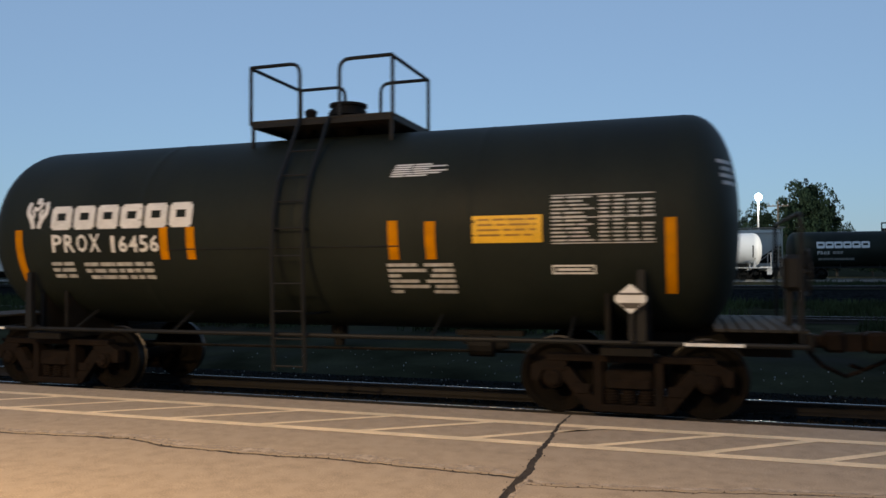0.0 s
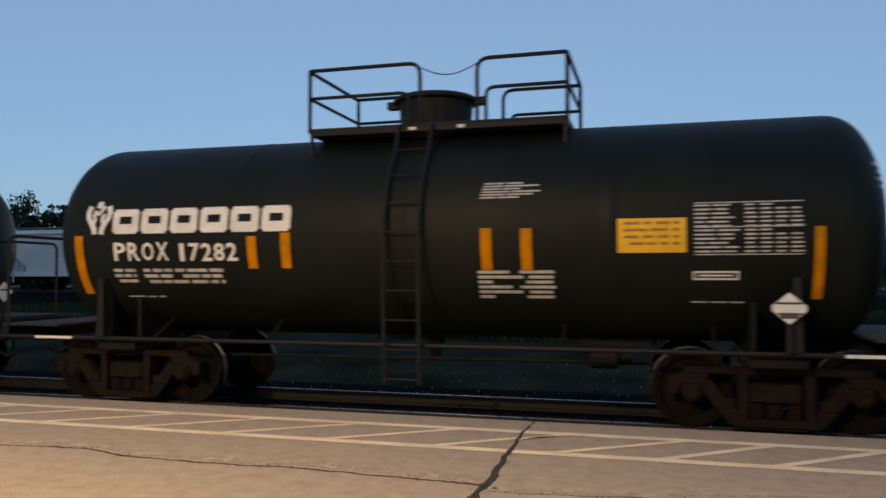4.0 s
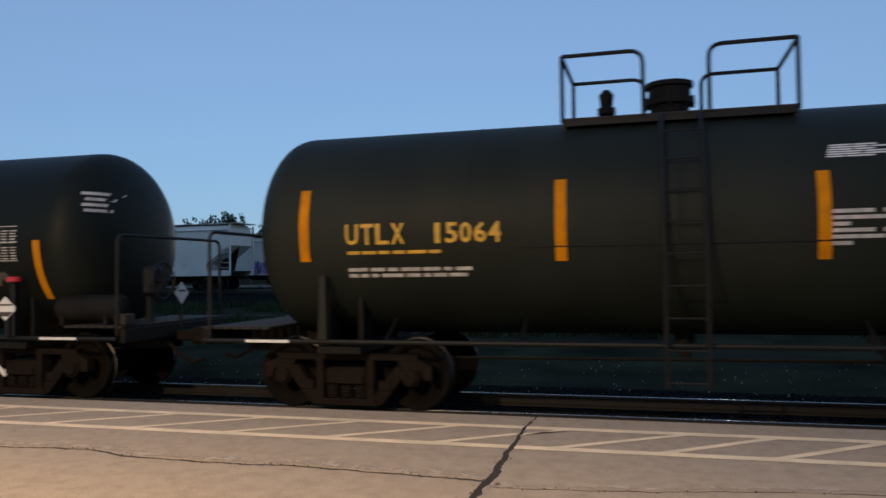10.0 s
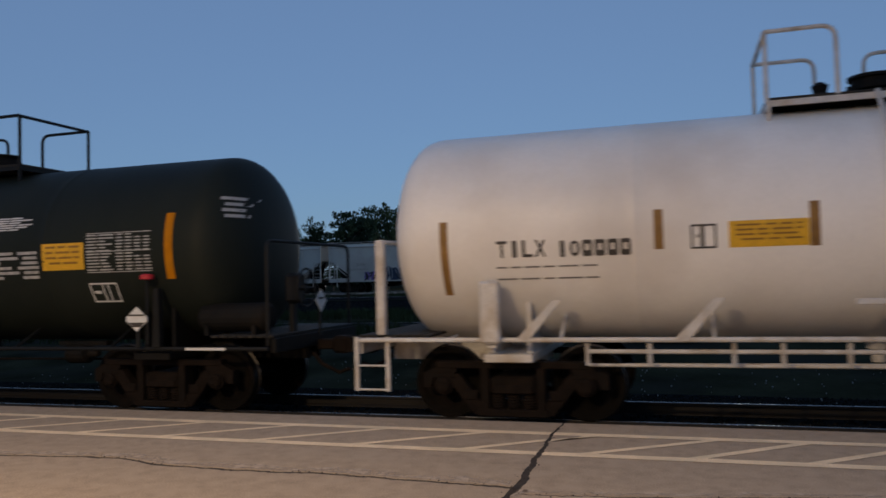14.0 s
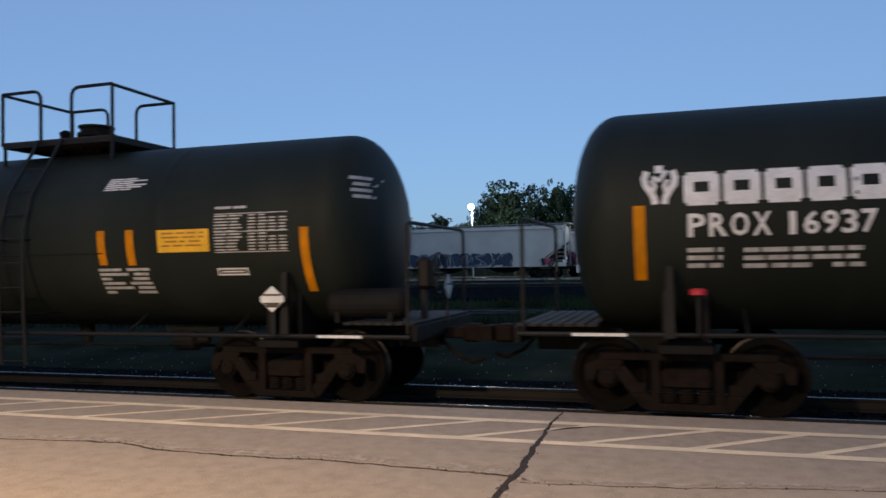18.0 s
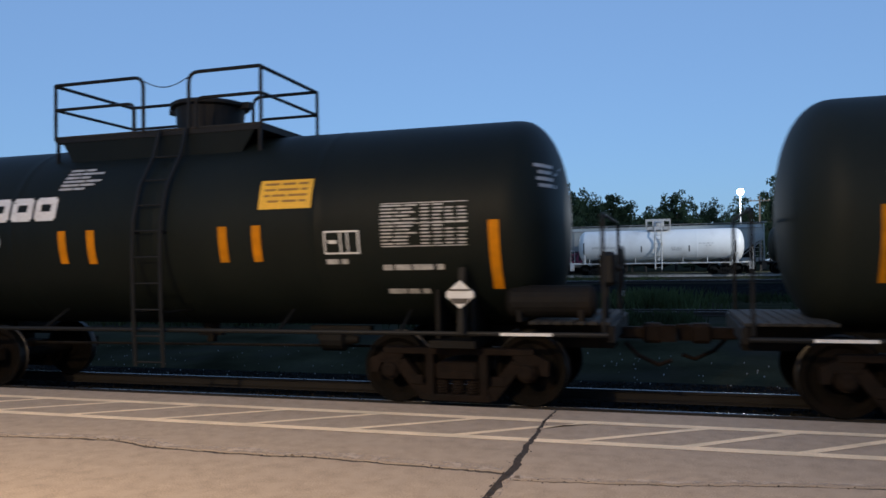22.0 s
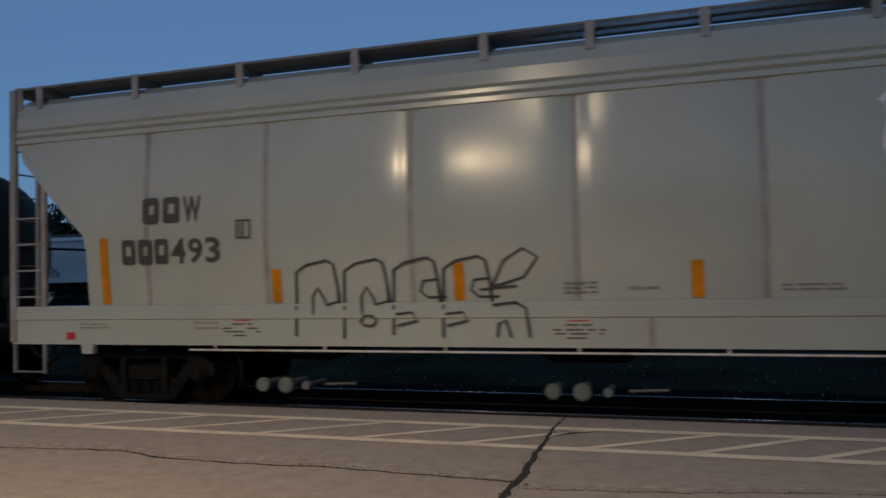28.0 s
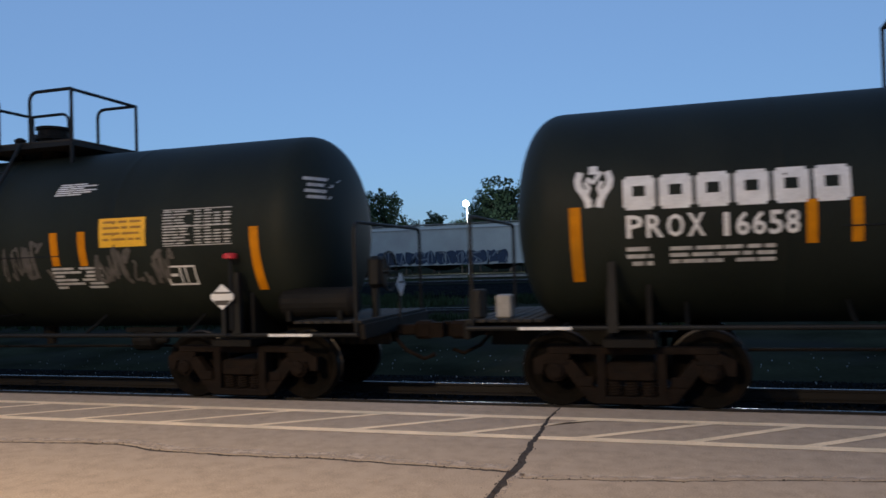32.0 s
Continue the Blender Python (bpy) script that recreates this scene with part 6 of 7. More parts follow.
for spot in MASTS:
    mast(*spot)
pole = thing("utility_pole", (10.7, 106.0, 0.2), "dark wooden utility pole with a crossarm among trees", "utility pole")
part("post", rod(bmesh.new(), (0, 0, -0.5), (0, 0, 9.9), 0.16, 10, 0.11), BARK, pole, "tapered wooden post")
part("crossarm", box(bmesh.new(), -1.3, 1.3, -0.16, -0.06, 9.22, 9.36, 0.01), BARK, pole, "level wooden crossarm")
for x in (-1.15, -0.6, 0.6, 1.15):
    part("insulator", lathe(bmesh.new(), [(0, 0.03), (0.06, 0.06), (0.12, 0.05), (0.16, 0.02)], (x, -0.11, 9.362), "z", 8), GALV, pole)
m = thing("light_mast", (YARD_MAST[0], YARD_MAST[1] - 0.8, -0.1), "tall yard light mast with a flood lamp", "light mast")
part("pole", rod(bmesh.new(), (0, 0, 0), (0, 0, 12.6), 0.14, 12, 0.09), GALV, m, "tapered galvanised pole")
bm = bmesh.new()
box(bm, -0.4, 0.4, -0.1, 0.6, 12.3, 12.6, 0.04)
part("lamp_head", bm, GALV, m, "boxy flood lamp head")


def lamp_post(place):
    p = thing("lamp_post", (place[0], place[1] - 0.9, 0), "platform lamp post with a warm sodium lamp", "lamp post", "platform lamps")
    bm = bmesh.new()
    rod(bm, (0, 0, 0), (0, 0, place[2] + 0.2), 0.08, 12, 0.05)
    part("pole", bm, GALV, p, "round steel pole")
    bm = bmesh.new()
    pipe(bm, [(0, 0, place[2] + 0.1), (0, 0.3, place[2] + 0.3), (0, 0.9, place[2] + 0.28)], 0.03, 8)
    part("arm", bm, GALV, p, "bent lamp arm")
    bm = bmesh.new()
    lathe(bm, [(0.06, 0.24), (0.12, 0.22), (0.24, 0.12), (0.30, 0.04)], (0, 0.9, place[2]), "z", 18)
    part("shade", bm, GALV, p, "round metal shade")
    bm = bmesh.new()
    lathe(bm, [(-0.13, 0.05), (-0.09, 0.14), (0.0, 0.19), (0.058, 0.20)], (0, 0.9, place[2]), "z", 18)
    part("lamp_lens", bm, LIT_WARM, p, "warm glowing lens")


# the second post is made up to carry the added fill lamp
for spot in LAMPS:
    lamp_post(spot)

tripod = thing("tripod", (2.40, 7.03, 0), "black tripod standing on the platform", "tripod")
apex = Vector((0.06, 0.02, 1.35))
for k, foot in enumerate(((-0.46, -0.10, 0.0), (0.36, -0.34, 0.0), (0.18, 0.46, 0.0))):
    f = Vector(foot)
    bm = bmesh.new()
    rod(bm, f.lerp(apex, 0.04), f.lerp(apex, 0.5), 0.016, 8)
    rod(bm, f.lerp(apex, 0.45), f.lerp(apex, 1.0), 0.022, 8)
    for s in (0.08, 0.13, 0.18):
        rod(bm, f.lerp(apex, s), f.lerp(apex, s + 0.02), 0.022, 8)
    part("leg", bm, RUBBER, tripod, "two-stage tripod leg")
    bm = bmesh.new()
    box(bm, f.x - 0.028, f.x + 0.028, f.y - 0.028, f.y + 0.028, 0.0, 0.075, 0.012)
    part("foot", bm, RUBBER, tripod, "rubber foot")
bm = bmesh.new()
lathe(bm, [(-0.06, 0.04), (0.0, 0.05), (0.06, 0.03), (0.10, 0.045), (0.12, 0.02)], apex, "z", 12)
part("head", bm, RUBBER, tripod, "tripod head")


# ---- station wall behind the camera ----
bm = bmesh.new()
box(bm, -45, 45, -14.4, -14.0, -0.16, 5.2)
tagged(part("wall_behind", bm, CONCRETE), "plain station wall behind the platform", "wall", kind="structure")


# ---- trees, weeds and stones ----
def tree(seed, height, spread):
    """Trunk with limbs and a crown of small leaves in uneven clumps."""
    rng = random.Random(seed)
    bm = bmesh.new()
    lean = Vector((rng.uniform(-0.3, 0.3), rng.uniform(-0.3, 0.3), 0))
    tip = Vector((0, 0, height * 0.72)) + lean
    mid = tip * 0.5 + Vector((rng.uniform(-0.2, 0.2), 0, 0))
    rod(bm, (0, 0, 0), mid, 0.26, 8, 0.18)
    rod(bm, mid, tip, 0.18, 8, 0.06)
    heads = []
    for k in range(11):
        s = 0.3 + 0.68 * k / 10
        base = mid * (s / 0.5) if s < 0.5 else mid.lerp(tip, (s - 0.5) / 0.5)
        a = k * 2.4 + rng.uniform(-0.5, 0.5)
        r = spread * (1.0 - 0.62 * abs(s - 0.45)) * rng.uniform(0.55, 1.0)
        end = base + Vector((math.cos(a) * r, math.sin(a) * r, height * rng.uniform(0.10, 0.24)))
        rod(bm, base, end, 0.09, 6, 0.025)
        heads += [end, base.lerp(end, 0.6)]
    heads.append(tip + Vector((0, 0, height * 0.2)))
    trunk = bm
    vs, fs = [], []
    for h in heads:
        size = height * rng.uniform(0.075, 0.14)
        for _ in range(rng.randint(9, 13)):
            c = h + Vector((rng.uniform(-1, 1) * size * 1.15, rng.uniform(-1, 1) * size * 1.15, rng.uniform(-1, 0.9) * size * 0.95))
            for _ in range(30):
                d = Vector((rng.gauss(0, 1), rng.gauss(0, 1), rng.gauss(0, 0.8)))
                d *= min(1.0, 1.5 / d.length)
                p = c + d * size * 0.27
                n = Vector((rng.gauss(0, 1), rng.gauss(0, 1), rng.gauss(0, 1))).normalized()
                u = n.orthogonal().normalized() * rng.uniform(0.13, 0.24)
                w = n.cross(u) * rng.uniform(0.5, 0.8)
                i = len(vs)
                vs += [p - u, p + w, p + u, p - w]
                fs.append((i, i + 1, i + 2, i + 3))
    me = bpy.data.meshes.new("crown")
    me.from_pydata(vs, [], fs)
    me.materials.append(LEAF)
    return trunk, me


KINDS = []
for k in range(7):
    trunk, crown = tree(100 + k, 12.0, (3.0, 3.6, 2.6, 4.0, 3.2, 2.2, 3.8)[k])
    t = thing("tree", (0, 300, 0), "dark leafy tree at the edge of the yard", "tree", "trees behind the yard")
    part("trunk", trunk, BARK, t, "brown trunk with limbs")
    c = new("crown", crown)
    c.parent = t
    c["label"] = "uneven dark green crown"
    KINDS.append(t)


def plant(angle, height, k, y=116.0, wide=1.0):
    x = y * math.tan(radians(angle))
    s = height / 12.6
    t = copy_thing(KINDS[k % 7], pose(x, y, ground_z(x, y) - 0.1, 0, 0, k * 67 + angle * 9))
    t.scale = (s * wide, s * wide, s)
    return t


for i, (a, h) in enumerate(((-44.5, 12.5), (-42.0, 11.2), (-39.5, 9.8), (-36.0, 8.0), (-33.5, 8.4), (-31.0, 8.8), (-28.4, 10.6), (-26.8, 11.6), (-24.4, 12.6), (-23.0, 13.6), (-21.4, 13.2), (-19.8, 10.6),
                            (-17.7, 12.2), (-15.6, 9.6), (-14.2, 14.2), (-13.0, 15.4), (-11.9, 16.0), (-10.4, 13.8), (-9.2, 15.4), (-8.0, 15.0), (-7.0, 13.4), (-5.7, 12.3), (-4.4, 13.2),
                            (-3.4, 12.3), (-2.0, 9.4), (-0.9, 11.4), (0.1, 13.3), (1.3, 8.8), (2.5, 12.0), (3.6, 8.4), (4.8, 11.0), (5.8, 9.0))):
    grown = 1.4 if a < -30.5 else 1.06 if a < -21 else 0.88 if a < -9.5 else 0.93
    plant(a, h * grown, i * 3 + 1, 116.0 + 7 * math.sin(i * 2.3), 0.92 + 0.2 * math.sin(i * 1.7))
for a, h, k, w in ((6.35, 11.4, 5, 0.62), (7.35, 13.6, 5, 0.80), (7.95, 13.0, 2, 0.78), (8.7, 10.4, 5, 0.86), (9.3, 8.0, 2, 0.9)):
    plant(a, h, k, 112.0, w)
for i in range(34):
    plant(-46 + 2.05 * i, 3.6 + 0.9 * math.sin(i * 1.9), i, 108.0 + 3 * math.sin(i * 3.1), 1.9)
for t in KINDS:
    for o in (*t.children_recursive, t):
        bpy.data.objects.remove(o)


def tufts(name, spots, tall, seed, mat, label):
    rng = random.Random(seed)
    vs, fs = [], []
    for x, y in spots:
        z = ground_z(x, y)
        for _ in range(5):
            a, l = rng.uniform(0, 6.28), tall * rng.uniform(0.5, 1.25)
            d = Vector((math.cos(a), math.sin(a), 0))
            p = Vector((x + rng.gauss(0, 0.12), y + rng.gauss(0, 0.12), z))
            w = Vector((-d.y, d.x, 0)) * 0.025
            tip = p + d * l * rng.uniform(0.2, 0.6) + Vector((0, 0, l))
            i = len(vs)
            vs += [p - w, p + w, p + (tip - p) * 0.55 + w * 0.8 + Vector((0, 0, l * 0.1)), tip, p + (tip - p) * 0.55 - w * 0.8 + Vector((0, 0, l * 0.1))]
            fs.append((i, i + 1, i + 2, i + 3, i + 4))
    me = bpy.data.meshes.new(name)
    me.from_pydata(vs, [], fs)
    me.materials.append(mat)
    return tagged(new(name, me), label, "grass", kind="stuff")


rng = random.Random(5)
spots = []
while len(spots) < 7500:
    y = rng.uniform(23, 61)
    a = rng.uniform(-49, 19)
    x = y * math.tan(radians(a))
    if abs(y - 31) > 2.2 and noise.noise(Vector((x * 0.16, y * 0.16, 1))) > -0.15:
        spots.append((x, y))
tufts("grass", spots, 0.42, 6, GRASS, "tall dark weeds between the tracks")
spots = [(-1.0 + rng.gauss(0, 1.1), 34.2 + rng.gauss(0, 0.5)) for _ in range(170)]
tufts("grass", spots, 0.85, 8, WEED, "green clump of tall weeds beyond the main track")

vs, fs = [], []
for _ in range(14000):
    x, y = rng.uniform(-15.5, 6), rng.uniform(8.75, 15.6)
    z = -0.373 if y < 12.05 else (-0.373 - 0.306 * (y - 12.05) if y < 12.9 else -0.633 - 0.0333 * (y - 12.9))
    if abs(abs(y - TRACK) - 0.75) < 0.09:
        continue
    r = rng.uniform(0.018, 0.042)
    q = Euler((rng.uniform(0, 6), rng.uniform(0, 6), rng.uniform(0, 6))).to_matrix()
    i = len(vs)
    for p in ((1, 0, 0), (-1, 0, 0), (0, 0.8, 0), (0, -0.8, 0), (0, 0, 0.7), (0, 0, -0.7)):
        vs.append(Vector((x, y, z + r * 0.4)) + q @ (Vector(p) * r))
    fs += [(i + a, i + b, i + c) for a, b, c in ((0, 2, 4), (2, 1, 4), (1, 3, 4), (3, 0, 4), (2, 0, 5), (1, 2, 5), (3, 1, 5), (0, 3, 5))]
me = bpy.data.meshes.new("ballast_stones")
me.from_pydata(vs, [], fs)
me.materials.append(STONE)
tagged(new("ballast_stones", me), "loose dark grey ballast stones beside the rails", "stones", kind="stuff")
# pale chips added in place of lit spots on the ballast
vs, fs = [], []
for _ in range(420):
    x, y = rng.uniform(-17, 8), rng.uniform(11.4, 19.0)
    z, r = ground_z(x, y) + 0.035, rng.uniform(0.008, 0.02)
    if y < 15.6:
        z = (-0.373 if y < 12.05 else (-0.373 - 0.306 * (y - 12.05) if y < 12.9 else -0.633 - 0.0333 * (y - 12.9))) + 0.03
    i = len(vs)
    vs += [Vector((x, y, z)) + Vector(p) * r for p in ((1, 0, 0), (-1, 0.2, 0), (0, 0.9, 0.1), (0, -0.8, 0), (0.1, 0, 0.8), (0, 0, -1.6))]
    fs += [(i + a, i + b, i + c) for a, b, c in ((0, 2, 4), (2, 1, 4), (1, 3, 4), (3, 0, 4), (2, 0, 5), (1, 2, 5), (3, 1, 5), (0, 3, 5))]
me = bpy.data.meshes.new("pale_stone_chips")
me.from_pydata(vs, [], fs)
me.materials.append(PALE_STONE)
tagged(new("pale_stone_chips", me), "scattered pale stone chips on the dark ballast", "stones", kind="stuff")


# ---- the passing train ----
tank_car(-4.97,
         "s -4.74 -4.54 1.61 2.39|s -2.12 -1.98 1.93 2.39|s -1.68 -1.54 1.93 2.38|s 1.32 1.48 1.90 2.39|s 1.82 1.97 1.90 2.37|"
         "s 4.70 4.82 1.48 2.35|L -4.52 -4.11 2.41 2.87|B -4.05 -1.55 2.38 2.73|k -4.04 -3.13 2.05 2.31|n -3.01 -2.12 2.04 2.28 16456|"
         "t -4.08 -3.67 1.65 1.92|t -3.48 -2.29 1.63 1.91|d 1.32 2.09 2.95 3.13|t 1.29 2.21 1.45 1.86|y 2.44 3.30 2.09 2.42|"
         "g 3.41 4.59 2.08 2.63|b 3.40 3.91 1.71 1.82|p 4.18 4.62 1.30 1.57",
         "black tank car with white lettering and orange strips", plat=(-1.05, 1.15, 3.92), seed=11, ends=(5.54, 5.55), reservoir=False)
tank_car(8.71,
         "s -4.96 -4.66 1.54 2.37|s -2.17 -2.01 1.89 2.37|s -1.69 -1.54 1.88 2.36|s 1.26 1.40 1.87 2.34|s 1.76 1.93 1.86 2.35|"
         "s 4.75 4.89 1.50 2.34|L -4.71 -4.33 2.54 2.97|B -4.13 -1.52 2.51 2.87|k -4.18 -3.48 2.13 2.38|n -3.41 -2.60 2.11 2.36 17033|"
         "t -4.17 -2.79 1.78 2.00|d -1.47 -0.78 2.80 3.12|y 1.66 2.47 2.45 2.87|b 2.58 3.09 1.95 2.26|g 3.34 4.49 2.06 2.60|"
         "t 3.36 4.16 1.83 1.98|t 3.33 3.93 1.44 1.54|p 4.29 4.66 1.28 1.62|t 2.58 2.93 1.71 1.89|t -4.57 -4.32 1.90 2.13",
         "black tank car with a tall top dome and white lettering", plat=(-2.18, 1.36, 3.82), body=GLOSS_BLACK, seed=12, ends=(5.63, 5.55), dome=True, mid=1, height=0.79)
tank_car(22.44,
         "s -4.93 -4.69 1.53 2.34|s -2.19 -2.05 1.88 2.30|s -1.70 -1.57 1.88 2.34|s 0.94 1.08 1.85 2.35|s 1.42 1.57 1.85 2.34|"
         "s 4.62 4.72 1.52 2.31|L -4.70 -4.29 2.36 2.82|B -4.27 -1.53 2.36 2.70|k -4.26 -3.36 1.99 2.24|n -3.26 -2.32 1.98 2.22 17282|"
         "t -4.29 -3.94 1.67 1.89|t -3.81 -2.58 1.66 1.89|l -4.19 -3.59 1.48 1.51|d 0.93 1.67 2.70 2.91|t 0.89 1.83 1.49 1.85|"
         "y 2.55 3.30 2.04 2.43|g 3.39 4.51 2.02 2.58|b 3.37 3.86 1.73 1.83|p 4.21 4.61 1.24 1.62|l 3.35 3.98 1.46 1.49",
         "black tank car with a wide dome walkway and white lettering", plat=(-1.53, 1.94, 3.77), body=GLOSS_BLACK, seed=13, ends=(5.52, 5.55), dome=True, mid=1, height=0.79, reservoir=False)
tank_car(36.32,
         "s -2.45 -2.31 2.02 2.49|s -0.95 -0.79 2.01 2.49|s 1.08 1.23 1.99 2.48|s 2.55 2.70 1.98 2.48|s 4.97 5.09 1.56 2.47|"
         "n -3.40 -2.59 2.01 2.26 6058|t -4.31 -2.74 1.84 1.92|t -3.86 -2.02 1.70 1.79|t -1.72 -0.66 1.80 2.01|y 1.54 2.37 1.62 1.99|"
         "w 2.81 3.13 2.03 2.30|t 2.57 3.30 1.89 1.98|b 3.32 3.86 1.62 1.99|g 3.84 4.98 1.99 2.52|t 3.60 4.35 1.54 1.58|"
         "r 3.80 3.97 1.45 1.56|p 4.56 4.97 1.17 1.53",
         "black tank car with small white lettering and a pale data panel", plat=(-1.12, 0.90, 3.63), body=GLOSS_BLACK, seed=14, ends=(5.55, 5.58), stack=(-0.1, 0.38, 0.5), safety=(0.5, 0.2))
tank_car(50.01,
         "s -4.92 -4.59 1.53 2.37|s -2.10 -1.96 1.89 2.36|s -1.64 -1.47 1.88 2.36|s 1.35 1.50 1.86 2.36|s 1.85 2.01 1.86 2.36|"
         "s 4.75 4.87 1.47 2.32|L -4.68 -4.28 2.38 2.83|B -4.24 -1.54 2.35 2.73|k -4.23 -3.33 1.92 2.17|n -3.21 -2.28 1.93 2.18 17268|"
         "t -4.23 -2.54 1.58 1.80|d 1.34 2.07 2.80 3.02|t 1.33 2.19 1.49 1.84|y 2.61 3.37 2.03 2.43|g 3.40 4.47 2.04 2.52|"
         "t 3.38 3.83 2.56 2.67|b 3.37 3.85 1.79 1.89|r 4.40 4.58 1.72 1.81|x 0.70 1.15 1.62 1.80|x 3.92 4.25 1.68 1.86|p 4.30 4.67 1.18 1.52|r -4.59 -4.44 1.75 1.85",
         "dirty black tank car with a domed walkway and red knobs", plat=(-2.18, 1.33, 3.82), body=GLOSS_BLACK, seed=15, ends=(5.64, 5.57), dome=True, mid=1, height=0.79)
tank_car(63.67,
         "s -4.77 -4.58 1.94 2.86|s -1.49 -1.32 1.90 2.86|s 1.33 1.49 1.87 2.83|s 4.49 4.64 1.87 2.77|m -4.12 -3.31 2.14 2.40|"
         "o -2.99 -2.10 2.14 2.39 15064|u -4.09 -2.87 2.00 2.07|t -4.10 -2.49 1.71 1.86|d 1.47 2.20 2.97 3.13|t 1.48 2.39 2.00 2.41|"
         "y 2.50 3.17 2.10 2.49|g 3.23 4.33 2.07 2.61|h 3.30 3.92 2.53 2.60|b 3.23 3.70 1.74 1.84|p 4.05 4.44 1.15 1.51",
         "black tank car with yellow lettering and long orange strips", plat=(-1.43, 1.30, 3.69), seed=16, ends=(5.63, 5.43), stack=(-0.12, 0.32, 0.55), safety=(-0.93, 0.5))
tank_car(77.10,
         "s -4.77 -4.60 1.90 2.81|s -1.81 -1.64 1.88 2.83|s 1.36 1.51 1.89 2.83|s 4.55 4.69 1.89 2.81|m -4.05 -3.23 2.09 2.35|"
         "o -3.00 -1.93 2.10 2.35 125219|u -4.01 -2.81 1.92 2.00|t -4.06 -2.49 1.60 1.82|d 1.49 2.21 2.67 2.88|t 1.50 2.38 1.93 2.36|"
         "y 2.43 3.18 2.06 2.45|g 3.23 4.33 2.02 2.56|b 3.20 3.68 1.58 1.86|r 4.24 4.39 1.88 1.97|p 4.08 4.46 1.16 1.53|"
         "r -4.46 -4.30 1.89 1.98",
         "black tank car with yellow lettering and red knobs", plat=(-1.50, 1.35, 3.81), seed=17, ends=(5.51, 5.53))
tank_car(90.70,
         "s -5.05 -4.94 1.58 2.48|j -4.35 -3.73 2.02 2.22|q -3.62 -2.75 2.01 2.20 10____|T -4.35 -3.15 1.86 1.92|T -4.35 -3.14 1.72 1.78|"
         "s -2.51 -2.40 2.06 2.51|s -0.90 -0.79 2.04 2.52|s 0.95 1.08 2.03 2.50|s 2.79 2.91 2.02 2.50|s 4.90 5.06 1.58 2.49|"
         "y -1.71 -0.90 2.05 2.34|b -2.11 -1.84 2.05 2.32|T 1.57 2.51 1.71 2.21|g 3.73 4.86 2.00 2.56|T 2.86 3.57 1.81 1.93|"
         "T 3.68 4.39 1.69 1.94|T 0.67 1.40 1.83 1.86|p 4.42 4.84 1.06 1.42",
         "off-white tank car with dark lettering and white ladders", plat=(-1.20, 0.90, 3.80), seed=18, ends=(5.90, 5.55), sill=1.04, body=WHITE, coat=PIPE_WHITE, under=PIPE_WHITE, lad=0.17)
tank_car(104.15,
         "s -4.72 -4.49 1.55 2.42|s -1.91 -1.79 1.93 2.40|s -1.44 -1.28 1.93 2.39|s 1.41 1.56 1.90 2.39|s 1.91 2.04 1.89 2.39|"
         "s 4.65 4.77 1.50 2.35|L -4.54 -4.15 2.41 2.90|B -4.05 -1.44 2.40 2.78|k -4.04 -3.10 2.06 2.31|n -2.99 -2.02 2.05 2.29 16452|"
         "t -4.06 -3.65 1.66 1.93|t -3.47 -2.24 1.66 1.92|d 1.42 2.14 2.97 3.16|t 1.37 2.26 1.47 1.86|y 2.44 3.27 2.06 2.37|"
         "g 3.36 4.47 2.05 2.55|t 3.36 3.84 2.61 2.67|b 3.34 3.82 1.73 1.83|p 4.19 4.58 1.25 1.58",
         "black tank car with white lettering and a slim walkway", plat=(-1.00, 1.14, 3.91), seed=19, ends=(5.51, 5.49))
tank_car(117.82,
         "s -4.88 -4.57 1.60 2.45|s -1.88 -1.75 1.97 2.44|W -1.40 -1.27 1.97 2.44|s 1.30 1.44 1.96 2.42|s 1.81 1.95 1.95 2.43|"
         "s 4.79 4.91 1.52 2.39|L -4.69 -4.30 2.46 2.91|B -4.25 -1.72 2.43 2.81|k -4.22 -3.32 2.08 2.34|n -3.22 -2.30 2.08 2.33 16937|"
         "t -4.21 -3.84 1.71 1.97|t -3.62 -2.43 1.70 1.96|d 1.27 2.03 2.92 3.10|t 1.26 2.17 1.52 1.91|y 2.62 3.46 2.11 2.42|"
         "g 3.49 4.58 2.10 2.58|t 3.48 3.98 2.63 2.68|b 3.46 3.96 1.76 1.86|p 4.29 4.71 1.25 1.62|r -4.19 -4.03 1.42 1.52",
         "black tank car with one faded strip and white lettering", plat=(-1.17, 1.20, 3.87), seed=20, ends=(5.61, 5.55), sill=0.985)
tank_car(131.59,
         "s -4.91 -4.56 1.55 2.38|s -1.65 -1.48 1.89 2.36|s -1.15 -0.98 1.88 2.36|s 1.01 1.17 1.87 2.35|s 1.52 1.68 1.87 2.35|"
         "s 4.75 4.90 1.49 2.33|L -4.72 -4.31 2.54 2.98|B -4.25 -1.66 2.52 2.87|k -4.23 -3.54 2.14 2.39|n -3.49 -2.68 2.12 2.36 17100|"
         "t -4.22 -2.78 1.80 2.01|d -1.74 -1.04 2.95 3.30|y 1.63 2.40 2.56 2.95|b 2.58 3.07 1.95 2.25|t 2.59 2.89 1.79 1.90|"
         "g 3.37 4.50 2.04 2.56|t 3.36 4.19 1.70 1.82|t 3.36 3.95 1.40 1.51|p 4.31 4.71 1.26 1.61",
         "clean black tank car with a domed walkway and warning panel", plat=(-2.15, 1.40, 3.84), body=GLOSS_BLACK, seed=21, ends=(5.58, 5.55), sill=0.955, dome=2, mid=1, height=0.79)
